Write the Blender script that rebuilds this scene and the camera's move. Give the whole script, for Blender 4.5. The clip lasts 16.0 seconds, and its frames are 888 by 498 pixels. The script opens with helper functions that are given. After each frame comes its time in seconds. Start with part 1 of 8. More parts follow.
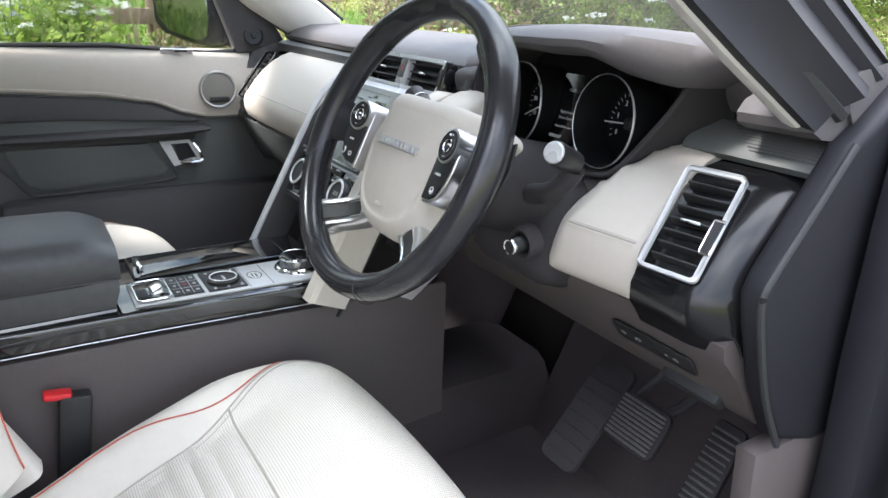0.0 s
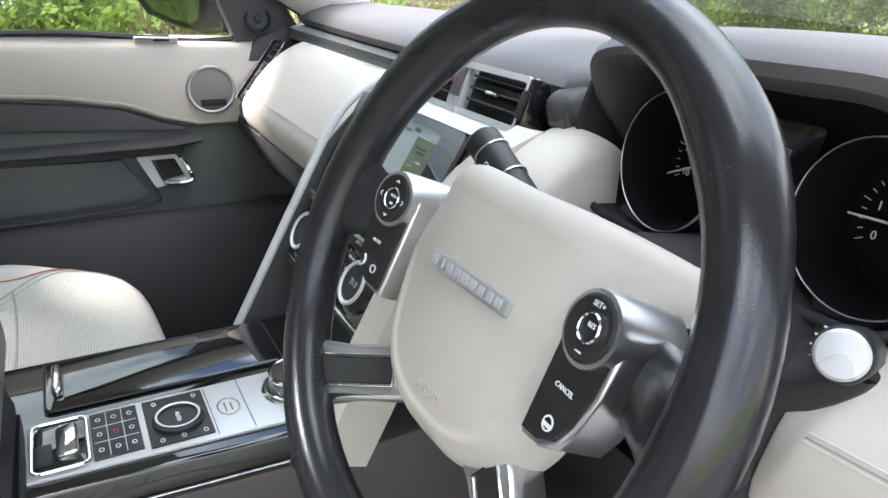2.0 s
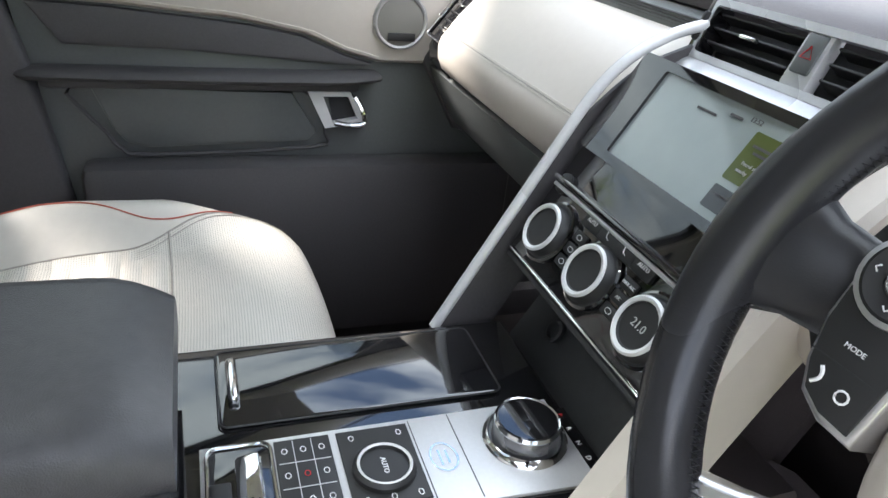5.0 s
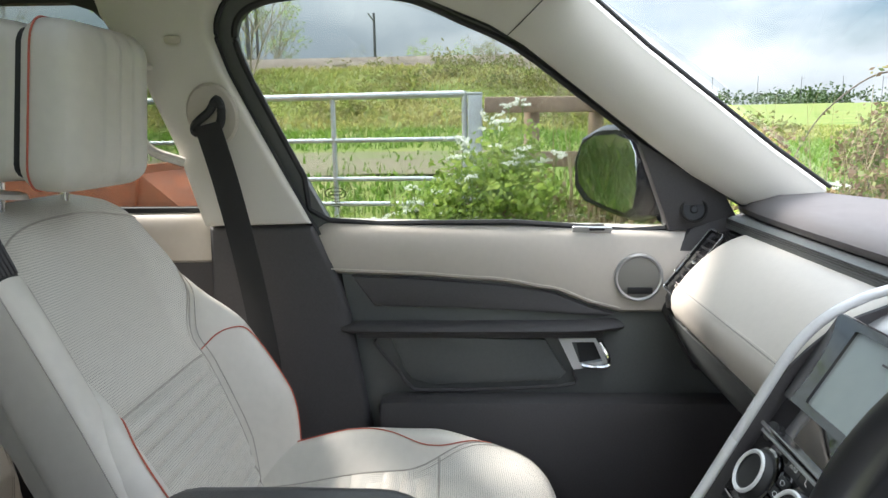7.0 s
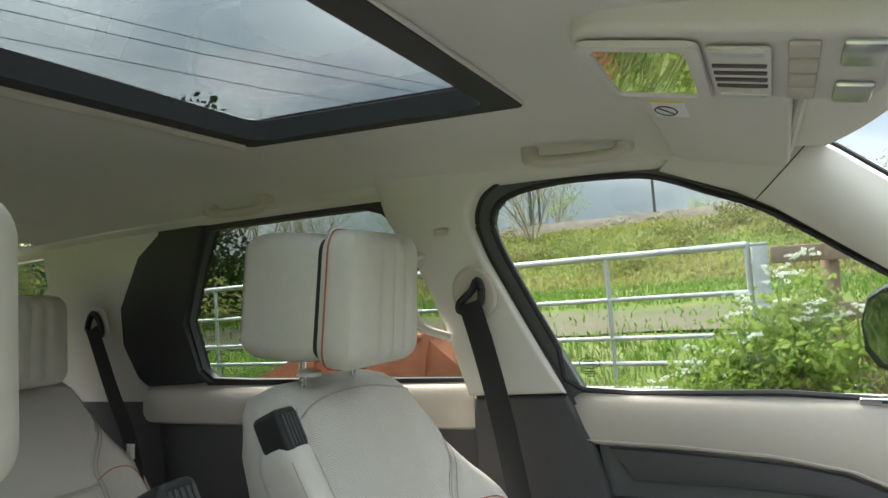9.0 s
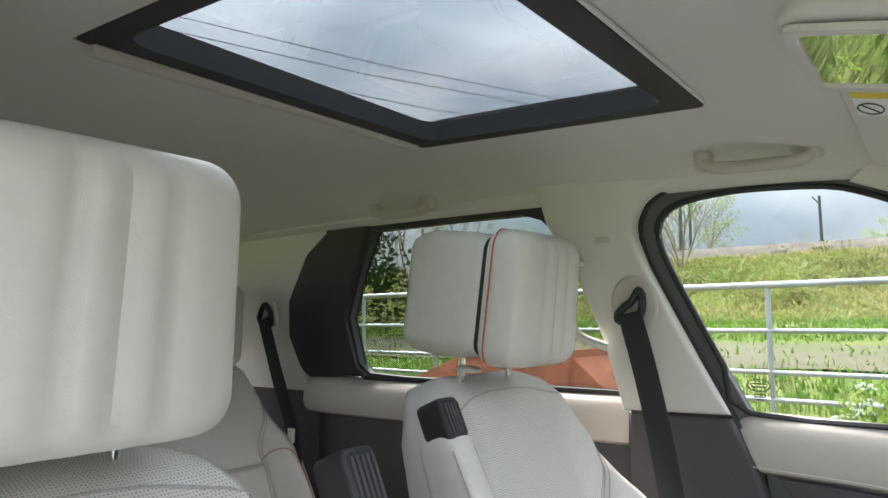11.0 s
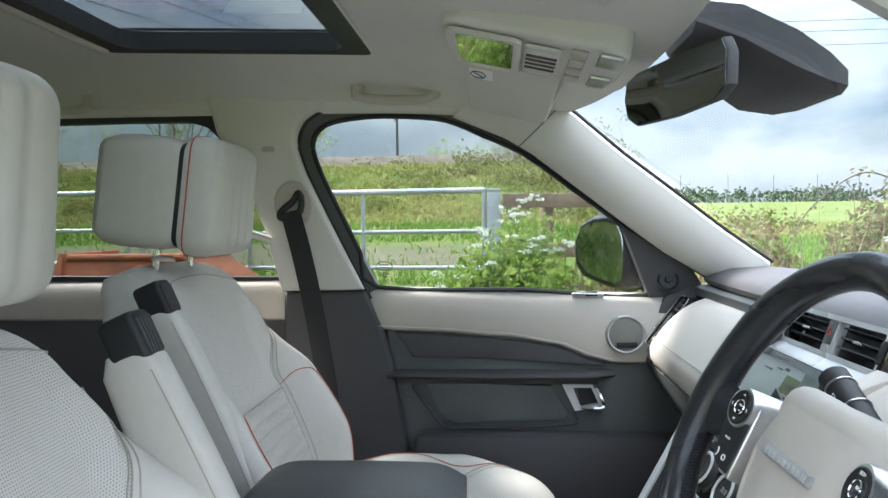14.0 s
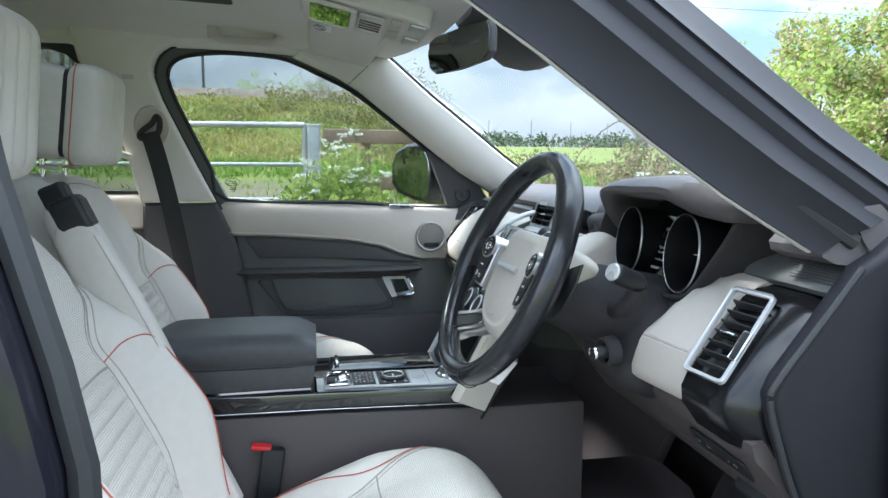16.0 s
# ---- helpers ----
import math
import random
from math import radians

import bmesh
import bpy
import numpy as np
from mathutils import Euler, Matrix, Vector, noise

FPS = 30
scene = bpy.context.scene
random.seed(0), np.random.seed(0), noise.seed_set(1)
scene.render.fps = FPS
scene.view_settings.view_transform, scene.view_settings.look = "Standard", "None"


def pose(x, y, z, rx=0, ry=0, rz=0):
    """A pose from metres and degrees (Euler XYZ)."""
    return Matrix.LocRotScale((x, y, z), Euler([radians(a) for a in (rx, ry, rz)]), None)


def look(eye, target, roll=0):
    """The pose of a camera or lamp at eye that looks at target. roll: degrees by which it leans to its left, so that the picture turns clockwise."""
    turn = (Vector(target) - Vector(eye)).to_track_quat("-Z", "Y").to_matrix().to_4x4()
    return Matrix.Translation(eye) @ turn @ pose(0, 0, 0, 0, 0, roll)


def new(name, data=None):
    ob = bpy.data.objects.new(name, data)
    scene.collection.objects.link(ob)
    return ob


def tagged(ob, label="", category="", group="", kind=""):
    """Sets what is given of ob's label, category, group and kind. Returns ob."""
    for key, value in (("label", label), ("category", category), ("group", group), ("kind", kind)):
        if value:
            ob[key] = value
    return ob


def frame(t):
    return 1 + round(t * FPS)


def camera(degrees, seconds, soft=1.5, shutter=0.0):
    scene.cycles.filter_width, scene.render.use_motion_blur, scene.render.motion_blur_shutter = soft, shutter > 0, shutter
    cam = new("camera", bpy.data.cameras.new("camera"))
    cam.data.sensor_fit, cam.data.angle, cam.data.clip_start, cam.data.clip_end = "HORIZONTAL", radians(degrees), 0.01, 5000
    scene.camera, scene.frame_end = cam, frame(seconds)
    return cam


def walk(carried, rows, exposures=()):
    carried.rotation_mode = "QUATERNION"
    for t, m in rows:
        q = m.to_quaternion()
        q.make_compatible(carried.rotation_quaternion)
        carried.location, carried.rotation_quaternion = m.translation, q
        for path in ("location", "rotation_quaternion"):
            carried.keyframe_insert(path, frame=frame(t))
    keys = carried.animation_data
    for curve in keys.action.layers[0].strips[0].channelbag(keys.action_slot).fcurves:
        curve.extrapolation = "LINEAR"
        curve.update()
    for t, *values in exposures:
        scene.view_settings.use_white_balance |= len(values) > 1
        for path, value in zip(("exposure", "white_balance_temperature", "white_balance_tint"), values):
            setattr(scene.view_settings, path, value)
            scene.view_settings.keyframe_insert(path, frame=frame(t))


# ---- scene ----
cam = camera(65.0, 16.0)
PATH = [
    (0, (1.119, 0.173, 1.4), (-0.477, 1.174, 0.728), 2.0),
    (0.5, (1.016, 0.226, 1.399), (-0.6, 1.191, 0.723), 1.5),
    (1, (0.912, 0.313, 1.406), (-0.73, 1.215, 0.706), 0.6),
    (1.5, (0.827, 0.359, 1.406), (-0.825, 1.231, 0.692), 1.1),
    (2, (0.712, 0.363, 1.41), (-0.902, 1.27, 0.654), 2.0),
    (2.5, (0.612, 0.355, 1.408), (-0.928, 1.349, 0.607), 4.5),
    (3, (0.536, 0.354, 1.396), (-0.927, 1.41, 0.534), 7.1),
    (3.5, (0.463, 0.339, 1.383), (-0.955, 1.413, 0.47), 10.3),
    (4, (0.429, 0.296, 1.366), (-1.002, 1.344, 0.441), 14.4),
    (4.2, (0.419, 0.305, 1.365), (-1.038, 1.265, 0.388), 12.6),
    (6.3, (0.568, 0.289, 1.426), (-1.338, 0.439, 0.839), 1.8),
    (6.5, (0.584, 0.296, 1.435), (-1.347, 0.381, 0.922), 1.0),
    (7, (0.617, 0.323, 1.459), (-1.351, 0.222, 1.118), -1.0),
    (7.5, (0.635, 0.386, 1.476), (-1.329, 0.056, 1.292), -3.2),
    (8, (0.644, 0.381, 1.495), (-1.3, -0.086, 1.434), -4.1),
    (8.5, (0.654, 0.383, 1.491), (-1.24, -0.255, 1.558), -4.7),
    (9, (0.652, 0.396, 1.487), (-1.152, -0.456, 1.627), -4.0),
    (9.5, (0.65, 0.416, 1.49), (-1.043, -0.637, 1.647), -2.2),
    (10, (0.658, 0.402, 1.461), (-0.947, -0.772, 1.676), -1.5),
    (10.2, (0.661, 0.407, 1.459), (-0.902, -0.822, 1.677), -1.1),
    (12.3, (0.741, 0.28, 1.46), (-1.047, -0.63, 1.547), -0.1),
    (12.5, (0.758, 0.301, 1.474), (-1.065, -0.519, 1.535), -0.7),
    (13, (0.809, 0.296, 1.465), (-1.136, -0.244, 1.507), -0.9),
    (13.5, (0.88, 0.31, 1.447), (-1.094, -0.009, 1.447), -0.9),
    (14, (0.983, 0.323, 1.439), (-1.01, 0.171, 1.368), -0.7),
    (14.5, (1.055, 0.282, 1.425), (-0.941, 0.338, 1.302), -0.2),
    (15, (1.15, 0.235, 1.416), (-0.827, 0.48, 1.244), -0.1),
    (15.5, (1.263, 0.234, 1.404), (-0.694, 0.586, 1.195), -0.1),
    (16, (1.412, 0.267, 1.393), (-0.538, 0.639, 1.15), 0.3),
]
walk(cam, [(t, look(eye, target, roll)) for t, eye, target, roll in PATH],
     exposures=[(0, 2.48, 6400, 13), (1.5, 2.58, 6450, 13), (4.2, 2.68, 6550, 13), (6.5, 2.4, 6500, 13), (8.0, 2.24, 6800, 5), (9.5, 2.44, 6700, 8), (12.5, 2.8, 6250, 18), (14, 2.3, 6150, 9), (16, 2.22, 5900, 7)])

# ---- sky, sun ----
SUN_EL, SUN_AZ = radians(50), radians(206)
world = bpy.data.worlds.new("overcast_sky")
scene.world = world
world.use_nodes = True
wn, wl = world.node_tree.nodes, world.node_tree.links
wn.clear()
w_out, w_bg = wn.new("ShaderNodeOutputWorld"), wn.new("ShaderNodeBackground")
w_sky = wn.new("ShaderNodeTexSky")
w_sky.sky_type, w_sky.sun_disc = "NISHITA", False
w_sky.sun_elevation, w_sky.sun_rotation = SUN_EL, SUN_AZ
w_co, w_map = wn.new("ShaderNodeTexCoord"), wn.new("ShaderNodeMapping")
w_map.inputs["Scale"].default_value = (1.0, 1.0, 2.6)
w_n = wn.new("ShaderNodeTexNoise")
w_n.inputs["Scale"].default_value, w_n.inputs["Detail"].default_value, w_n.inputs["Roughness"].default_value = 2.3, 9, 0.56
w_n2 = wn.new("ShaderNodeTexNoise")
w_n2.inputs["Scale"].default_value, w_n2.inputs["Detail"].default_value = 1.3, 6
w_r = wn.new("ShaderNodeValToRGB")
w_r.color_ramp.elements[0].position, w_r.color_ramp.elements[0].color = 0.36, (0, 0, 0, 1)
w_r.color_ramp.elements[1].position, w_r.color_ramp.elements[1].color = 0.52, (1, 1, 1, 1)
w_c = wn.new("ShaderNodeValToRGB")
w_c.color_ramp.elements[0].position, w_c.color_ramp.elements[0].color = 0.38, (4.6, 5.3, 6.2, 1)
w_c.color_ramp.elements[1].position, w_c.color_ramp.elements[1].color = 0.66, (13.5, 13.8, 14.2, 1)
w_mix = wn.new("ShaderNodeMix")
w_mix.data_type = "RGBA"
w_bg.inputs["Strength"].default_value = 0.15
wl.new(w_co.outputs["Generated"], w_map.inputs["Vector"])
wl.new(w_map.outputs["Vector"], w_n.inputs["Vector"])
wl.new(w_map.outputs["Vector"], w_n2.inputs["Vector"])
wl.new(w_n.outputs["Fac"], w_r.inputs["Fac"])
wl.new(w_n2.outputs["Fac"], w_c.inputs["Fac"])
wl.new(w_r.outputs["Color"], w_mix.inputs["Factor"])
wl.new(w_sky.outputs["Color"], w_mix.inputs["A"])
wl.new(w_c.outputs["Color"], w_mix.inputs["B"])
w_sep, w_grad, w_mul = wn.new("ShaderNodeSeparateXYZ"), wn.new("ShaderNodeMapRange"), wn.new("ShaderNodeVectorMath")
w_grad.inputs["From Min"].default_value, w_grad.inputs["From Max"].default_value = 0.0, 1.0
w_grad.inputs["To Min"].default_value, w_grad.inputs["To Max"].default_value = 0.175, 1.2   # an overcast sky is three times as bright overhead
w_mul.operation = "SCALE"
wl.new(w_co.outputs["Generated"], w_sep.inputs["Vector"])
wl.new(w_sep.outputs["Z"], w_grad.inputs["Value"])
wl.new(w_mix.outputs["Result"], w_mul.inputs[0]), wl.new(w_grad.outputs["Result"], w_mul.inputs["Scale"])
wl.new(w_mul.outputs["Vector"], w_bg.inputs["Color"])
wl.new(w_bg.outputs["Background"], w_out.inputs["Surface"])

sun = new("sun", bpy.data.lights.new("sun", "SUN"))
sun.data.energy, sun.data.angle, sun.data.color = 3.0, radians(14), (1.0, 0.96, 0.9)
sun.matrix_basis = look((0, 0, 0), (-math.sin(SUN_AZ) * math.cos(SUN_EL), -math.cos(SUN_AZ) * math.cos(SUN_EL), -math.sin(SUN_EL)))


# ---- materials ----
def mat(name, color, rough=0.5, metal=0.0, vary=0.12, scale=40.0, bump=0.0, bscale=400.0, coat=0.0, spec=0.5,
        rand=0.0, big=3.0, rvary=0.1):
    """A surface with fine grain, broad variation and relief, in metres of the object's own space."""
    m = bpy.data.materials.new(name)
    m.use_nodes = True
    n, l = m.node_tree.nodes, m.node_tree.links
    b = n["Principled BSDF"]
    b.inputs["Roughness"].default_value, b.inputs["Metallic"].default_value = rough, metal
    b.inputs["Coat Weight"].default_value, b.inputs["Specular IOR Level"].default_value = coat, spec
    b.inputs["Coat Roughness"].default_value = 0.04
    co = n.new("ShaderNodeTexCoord")
    fine, broad = n.new("ShaderNodeTexNoise"), n.new("ShaderNodeTexNoise")
    fine.inputs["Scale"].default_value, fine.inputs["Detail"].default_value = scale, 5
    broad.inputs["Scale"].default_value, broad.inputs["Detail"].default_value = big, 3
    l.new(co.outputs["Object"], fine.inputs["Vector"]), l.new(co.outputs["Object"], broad.inputs["Vector"])
    add = n.new("ShaderNodeMath")
    add.operation = "ADD"
    l.new(fine.outputs["Fac"], add.inputs[0]), l.new(broad.outputs["Fac"], add.inputs[1])
    last = add.outputs[0]
    if rand:
        info, mul = n.new("ShaderNodeObjectInfo"), n.new("ShaderNodeMath")
        mul.operation = "MULTIPLY_ADD"
        mul.inputs[1].default_value = rand
        l.new(info.outputs["Random"], mul.inputs[0]), l.new(last, mul.inputs[2])
        last = mul.outputs[0]
    rng = n.new("ShaderNodeMapRange")
    rng.inputs["From Min"].default_value, rng.inputs["From Max"].default_value = 0.6, 1.4 + rand
    rng.inputs["To Min"].default_value, rng.inputs["To Max"].default_value = 1 - vary, 1 + vary
    l.new(last, rng.inputs["Value"])
    mix = n.new("ShaderNodeVectorMath")
    mix.operation = "SCALE"
    mix.inputs[0].default_value = color[:3]
    l.new(rng.outputs["Result"], mix.inputs["Scale"]), l.new(mix.outputs["Vector"], b.inputs["Base Color"])
    rr = n.new("ShaderNodeMapRange")
    rr.inputs["From Min"].default_value, rr.inputs["From Max"].default_value = 0.3, 0.7
    rr.inputs["To Min"].default_value, rr.inputs["To Max"].default_value = max(rough - rvary, 0.02), min(rough + rvary, 1)
    l.new(broad.outputs["Fac"], rr.inputs["Value"]), l.new(rr.outputs["Result"], b.inputs["Roughness"])
    if bump:
        t, bp = n.new("ShaderNodeTexVoronoi"), n.new("ShaderNodeBump")
        t.inputs["Scale"].default_value = bscale
        bp.inputs["Strength"].default_value, bp.inputs["Distance"].default_value = bump, 0.001
        l.new(co.outputs["Object"], t.inputs["Vector"])
        l.new(t.outputs["Distance"], bp.inputs["Height"]), l.new(bp.outputs["Normal"], b.inputs["Normal"])
    return m


def perforated(name, color, pitch=0.0036, hole=0.22, rough=0.42):
    """Leather pierced by a fine staggered grid of holes, laid along the mesh's UV map in metres."""
    m = mat(name, color, rough, vary=0.05, scale=60)
    n, l = m.node_tree.nodes, m.node_tree.links
    b = n["Principled BSDF"]
    src = b.inputs["Base Color"].links[0].from_socket
    uv = n.new("ShaderNodeUVMap")
    sc = n.new("ShaderNodeVectorMath")
    sc.operation = "SCALE"
    sc.inputs["Scale"].default_value = 1 / pitch
    l.new(uv.outputs["UV"], sc.inputs[0])
    fr = n.new("ShaderNodeVectorMath")
    fr.operation = "FRACTION"
    l.new(sc.outputs["Vector"], fr.inputs[0])
    di = n.new("ShaderNodeVectorMath")
    di.operation = "DISTANCE"
    di.inputs[1].default_value = (0.5, 0.5, 0)
    l.new(fr.outputs["Vector"], di.inputs[0])
    lt = n.new("ShaderNodeMath")
    lt.operation = "LESS_THAN"
    lt.inputs[1].default_value = hole
    l.new(di.outputs["Value"], lt.inputs[0])
    mx = n.new("ShaderNodeMix")
    mx.data_type = "RGBA"
    mx.inputs["B"].default_value = (0.24, 0.225, 0.2, 1)
    l.new(lt.outputs[0], mx.inputs["Factor"]), l.new(src, mx.inputs["A"]), l.new(mx.outputs["Result"], b.inputs["Base Color"])
    return m


def glass(name, tint, gloss=0.05):
    """A clear pane: it passes tinted light and mirrors a little, more at a glance."""
    m = bpy.data.materials.new(name)
    m.use_nodes = True
    n, l = m.node_tree.nodes, m.node_tree.links
    n.clear()
    out, mix, tr, gl = (n.new("ShaderNode" + k) for k in ("OutputMaterial", "MixShader", "BsdfTransparent", "BsdfGlossy"))
    tr.inputs["Color"].default_value, gl.inputs["Roughness"].default_value = (*tint, 1), gloss
    lw, pw_, mu = n.new("ShaderNodeLayerWeight"), n.new("ShaderNodeMath"), n.new("ShaderNodeMath")
    lw.inputs["Blend"].default_value = 0.5
    pw_.operation, mu.operation = "POWER", "MULTIPLY_ADD"
    pw_.inputs[1].default_value, mu.inputs[1].default_value, mu.inputs[2].default_value = 4.0, 0.7, 0.03
    l.new(lw.outputs["Facing"], pw_.inputs[0]), l.new(pw_.outputs[0], mu.inputs[0]), l.new(mu.outputs[0], mix.inputs["Fac"])
    l.new(tr.outputs["BSDF"], mix.inputs[1]), l.new(gl.outputs["BSDF"], mix.inputs[2])
    l.new(mix.outputs["Shader"], out.inputs["Surface"])
    return m


CREAM = (0.62, 0.585, 0.53)
M_LEATHER = mat("cream_leather", CREAM, 0.42, vary=0.05, scale=60, bump=0.12, bscale=900)
M_PERF = perforated("perforated_cream_leather", CREAM)
M_TRIM = mat("cream_trim", (0.525, 0.48, 0.428), 0.5, vary=0.04, scale=90, bump=0.1, bscale=1100)
M_HEADLINER = mat("headliner_fabric", (0.67, 0.645, 0.6), 0.95, vary=0.07, scale=900, bump=0.25, bscale=1500, spec=0.1)
M_PILLAR = mat("pillar_fabric", (0.64, 0.615, 0.57), 0.9, vary=0.06, scale=700, bump=0.15, bscale=1400, spec=0.15)
# M_DARK, M_DARKG, M_BROWN, M_SHROUD, M_CARPET: base colours lifted to imitate veiling glare
M_DARK = mat("dark_soft_plastic", (0.072, 0.069, 0.072), 0.6, vary=0.15, scale=300, bump=0.25, bscale=1300, spec=0.3)
M_APERTURE = mat("dark_satin_paint", (0.017, 0.017, 0.021), 0.5, vary=0.15, scale=30, spec=0.2)
M_DASH = mat("dark_leatherette", (0.085, 0.077, 0.08), 0.5, vary=0.12, scale=200, bump=0.3, bscale=900)
M_DARKG = mat("dark_green_grey_panel", (0.1, 0.107, 0.105), 0.42, vary=0.1, scale=200, bump=0.1, bscale=1500)
M_BROWN = mat("dark_brown_plastic", (0.085, 0.071, 0.07), 0.55, vary=0.12, scale=250, bump=0.2, bscale=1500)
M_GLOSS = mat("piano_black", (0.008, 0.008, 0.009), 0.05, vary=0.1, coat=1.0, rvary=0.02)
M_BLACKLEATHER = mat("black_leather", (0.05, 0.05, 0.054), 0.42, vary=0.2, scale=80, bump=0.2, bscale=800)
M_RIM = mat("worn_rim_leather", (0.02, 0.02, 0.023), 0.25, vary=0.25, scale=40, bump=0.05, bscale=900, rvary=0.1)
M_CHROME = mat("chrome", (0.85, 0.86, 0.87), 0.1, 1.0, vary=0.03, rvary=0.04)
M_SILVER = mat("satin_silver", (0.66, 0.66, 0.67), 0.3, 1.0, vary=0.05, scale=200, rvary=0.06)
M_SATIN = mat("brushed_silver_paint", (0.55, 0.55, 0.555), 0.34, 0.3, vary=0.05, scale=300)
M_GUN = mat("gunmetal_plate", (0.5, 0.5, 0.51), 0.3, 0.6, vary=0.05, scale=200)
M_BEZEL = mat("black_bezel_gloss", (0.007, 0.007, 0.008), 0.22, vary=0.1, coat=0.25, spec=0.3, rvary=0.04)
M_SHROUD = mat("black_column_plastic", (0.04, 0.037, 0.04), 0.6, vary=0.15, scale=300, bump=0.2, bscale=1300, spec=0.15)
M_BRIGHT = mat("bright_silver_paint", (0.7, 0.7, 0.7), 0.3, 0.1, vary=0.04, scale=300)
M_SEAL = mat("black_rubber_seal", (0.02, 0.021, 0.023), 0.6, vary=0.2, scale=120)
M_PAINT = mat("black_car_paint", (0.012, 0.012, 0.018), 0.2, vary=0.1, coat=0.25, rvary=0.03, spec=0.3)
M_CARPET = mat("dark_carpet", (0.062, 0.053, 0.054), 0.95, vary=0.35, scale=700, bump=0.6, bscale=900, spec=0.1)
M_BELT = mat("seat_belt_webbing", (0.02, 0.02, 0.021), 0.8, vary=0.2, scale=600, bump=0.3, bscale=1200)
M_REDTHREAD = mat("red_stitching", (0.5, 0.12, 0.08), 0.7, vary=0.1)
M_THREAD = mat("cream_stitching", (0.66, 0.62, 0.56), 0.8, vary=0.1)
M_RED = mat("red_plastic", (0.62, 0.02, 0.025), 0.4, vary=0.08)
M_WHITE = mat("white_print", (0.8, 0.8, 0.8), 0.6, vary=0.02)
M_KEY = mat("black_rubber_keys", (0.014, 0.014, 0.015), 0.5, vary=0.1)
M_MIRROR = mat("mirror_glass", (0.9, 0.9, 0.9), 0.01, 1.0, vary=0.0, rvary=0.0)
G_CLEAR = glass("window_glass", (0.6, 0.63, 0.62))
G_SCREEN = glass("windscreen_glass", (0.6, 0.64, 0.65))
G_TINT = glass("privacy_glass", (0.42, 0.45, 0.43))
G_ROOF = glass("sunroof_glass", (0.4, 0.425, 0.43), 0.02)


# ---- mesh helpers ----
def part(name, bm, material, parent=None, label="", sharp=38):
    """Links a bmesh as one mesh object, under a thing or a part."""
    me = bpy.data.meshes.new(name)
    bmesh.ops.recalc_face_normals(bm, faces=bm.faces)
    lim = radians(sharp)
    for f in bm.faces:
        f.smooth = True
    for e in bm.edges:
        e.smooth = not (len(e.link_faces) == 2 and e.calc_face_angle(0) > lim)
    bm.to_mesh(me)
    bm.free()
    me.materials.append(material)
    ob = new(name, me)
    if parent is not None:
        hang(ob, parent)
    if label:
        ob["label"] = label
    return ob


def hang(ob, parent):
    """ob keeps its place in the world and moves with parent from now on."""
    ob.parent = parent
    ob.matrix_parent_inverse = parent.matrix_basis.inverted()


def slide(ob, x=0.0, y=0.0, z=0.0):
    """Sets a finished thing over by a few centimetres, parts and all."""
    ob.matrix_basis = Matrix.Translation((x, y, z)) @ ob.matrix_basis


def thing(name, at, label, category, group="", kind=""):
    ob = new(name)
    ob.empty_display_size = 0.1
    ob.matrix_basis = Matrix.Translation(at)
    return tagged(ob, label, category, group, kind)


def merge(*bms):
    a = bms[0]
    for b in bms[1:]:
        me = bpy.data.meshes.new("tmp")
        b.to_mesh(me)
        b.free()
        a.from_mesh(me)
        bpy.data.meshes.remove(me)
    return a


def rbox(size, at=(0, 0, 0), r=0.005, seg=2, m=None, rot=None):
    """A box with rounded edges."""
    bm = bmesh.new()
    bmesh.ops.create_cube(bm, size=1)
    bmesh.ops.scale(bm, vec=size, verts=bm.verts)
    r = min(r, min(size) * 0.49)
    if r > 0:
        bmesh.ops.bevel(bm, geom=bm.edges[:], offset=r, segments=seg, affect="EDGES", profile=0.5)
    t = Matrix.Translation(at) @ (Euler([radians(a) for a in rot]).to_matrix().to_4x4() if rot else Matrix())
    bmesh.ops.transform(bm, matrix=(m @ t) if m is not None else t, verts=bm.verts)
    return bm


def loft(rings, closed=True, caps=True, uv=False):
    """Skin over rings of points, all of one length; uv: also a UV map in metres."""
    bm = bmesh.new()
    vs = [[bm.verts.new(p) for p in ring] for ring in rings]
    k = len(rings[0])
    lay = bm.loops.layers.uv.new("metres") if uv else None
    vv = 0.0
    for i in range(len(vs) - 1):
        step = (Vector(rings[i + 1][k // 2]) - Vector(rings[i][k // 2])).length
        uu = 0.0
        for j in range(k if closed else k - 1):
            j2 = (j + 1) % k
            du = (Vector(rings[i][j2]) - Vector(rings[i][j])).length
            try:
                f = bm.faces.new((vs[i][j], vs[i][j2], vs[i + 1][j2], vs[i + 1][j]))
            except ValueError:
                continue
            if uv:
                for lp, w in zip(f.loops, ((uu, vv), (uu + du, vv), (uu + du, vv + step), (uu, vv + step))):
                    lp[lay].uv = w
            uu += du
        vv += step
    if caps and closed:
        for ring in (vs[0], vs[-1]):
            try:
                bm.faces.new(ring)
            except ValueError:
                pass
    return bm


def smooth_path(pts, n=8, closed=False):
    """A round curve through points."""
    pts = [Vector(p) for p in pts]
    out = []
    k = len(pts)
    for i in range(k if closed else k - 1):
        a = pts[(i - 1) % k] if closed or i else pts[0] * 2 - pts[1]
        b, c = pts[i], pts[(i + 1) % k]
        d = pts[(i + 2) % k] if closed or i + 2 < k else pts[-1] * 2 - pts[-2]
        for s in range(n):
            t = s / n
            out.append(0.5 * ((2 * b) + (c - a) * t + (2 * a - 5 * b + 4 * c - d) * t * t + (3 * b - a - 3 * c + d) * t ** 3))
    if not closed:
        out.append(pts[-1])
    return out


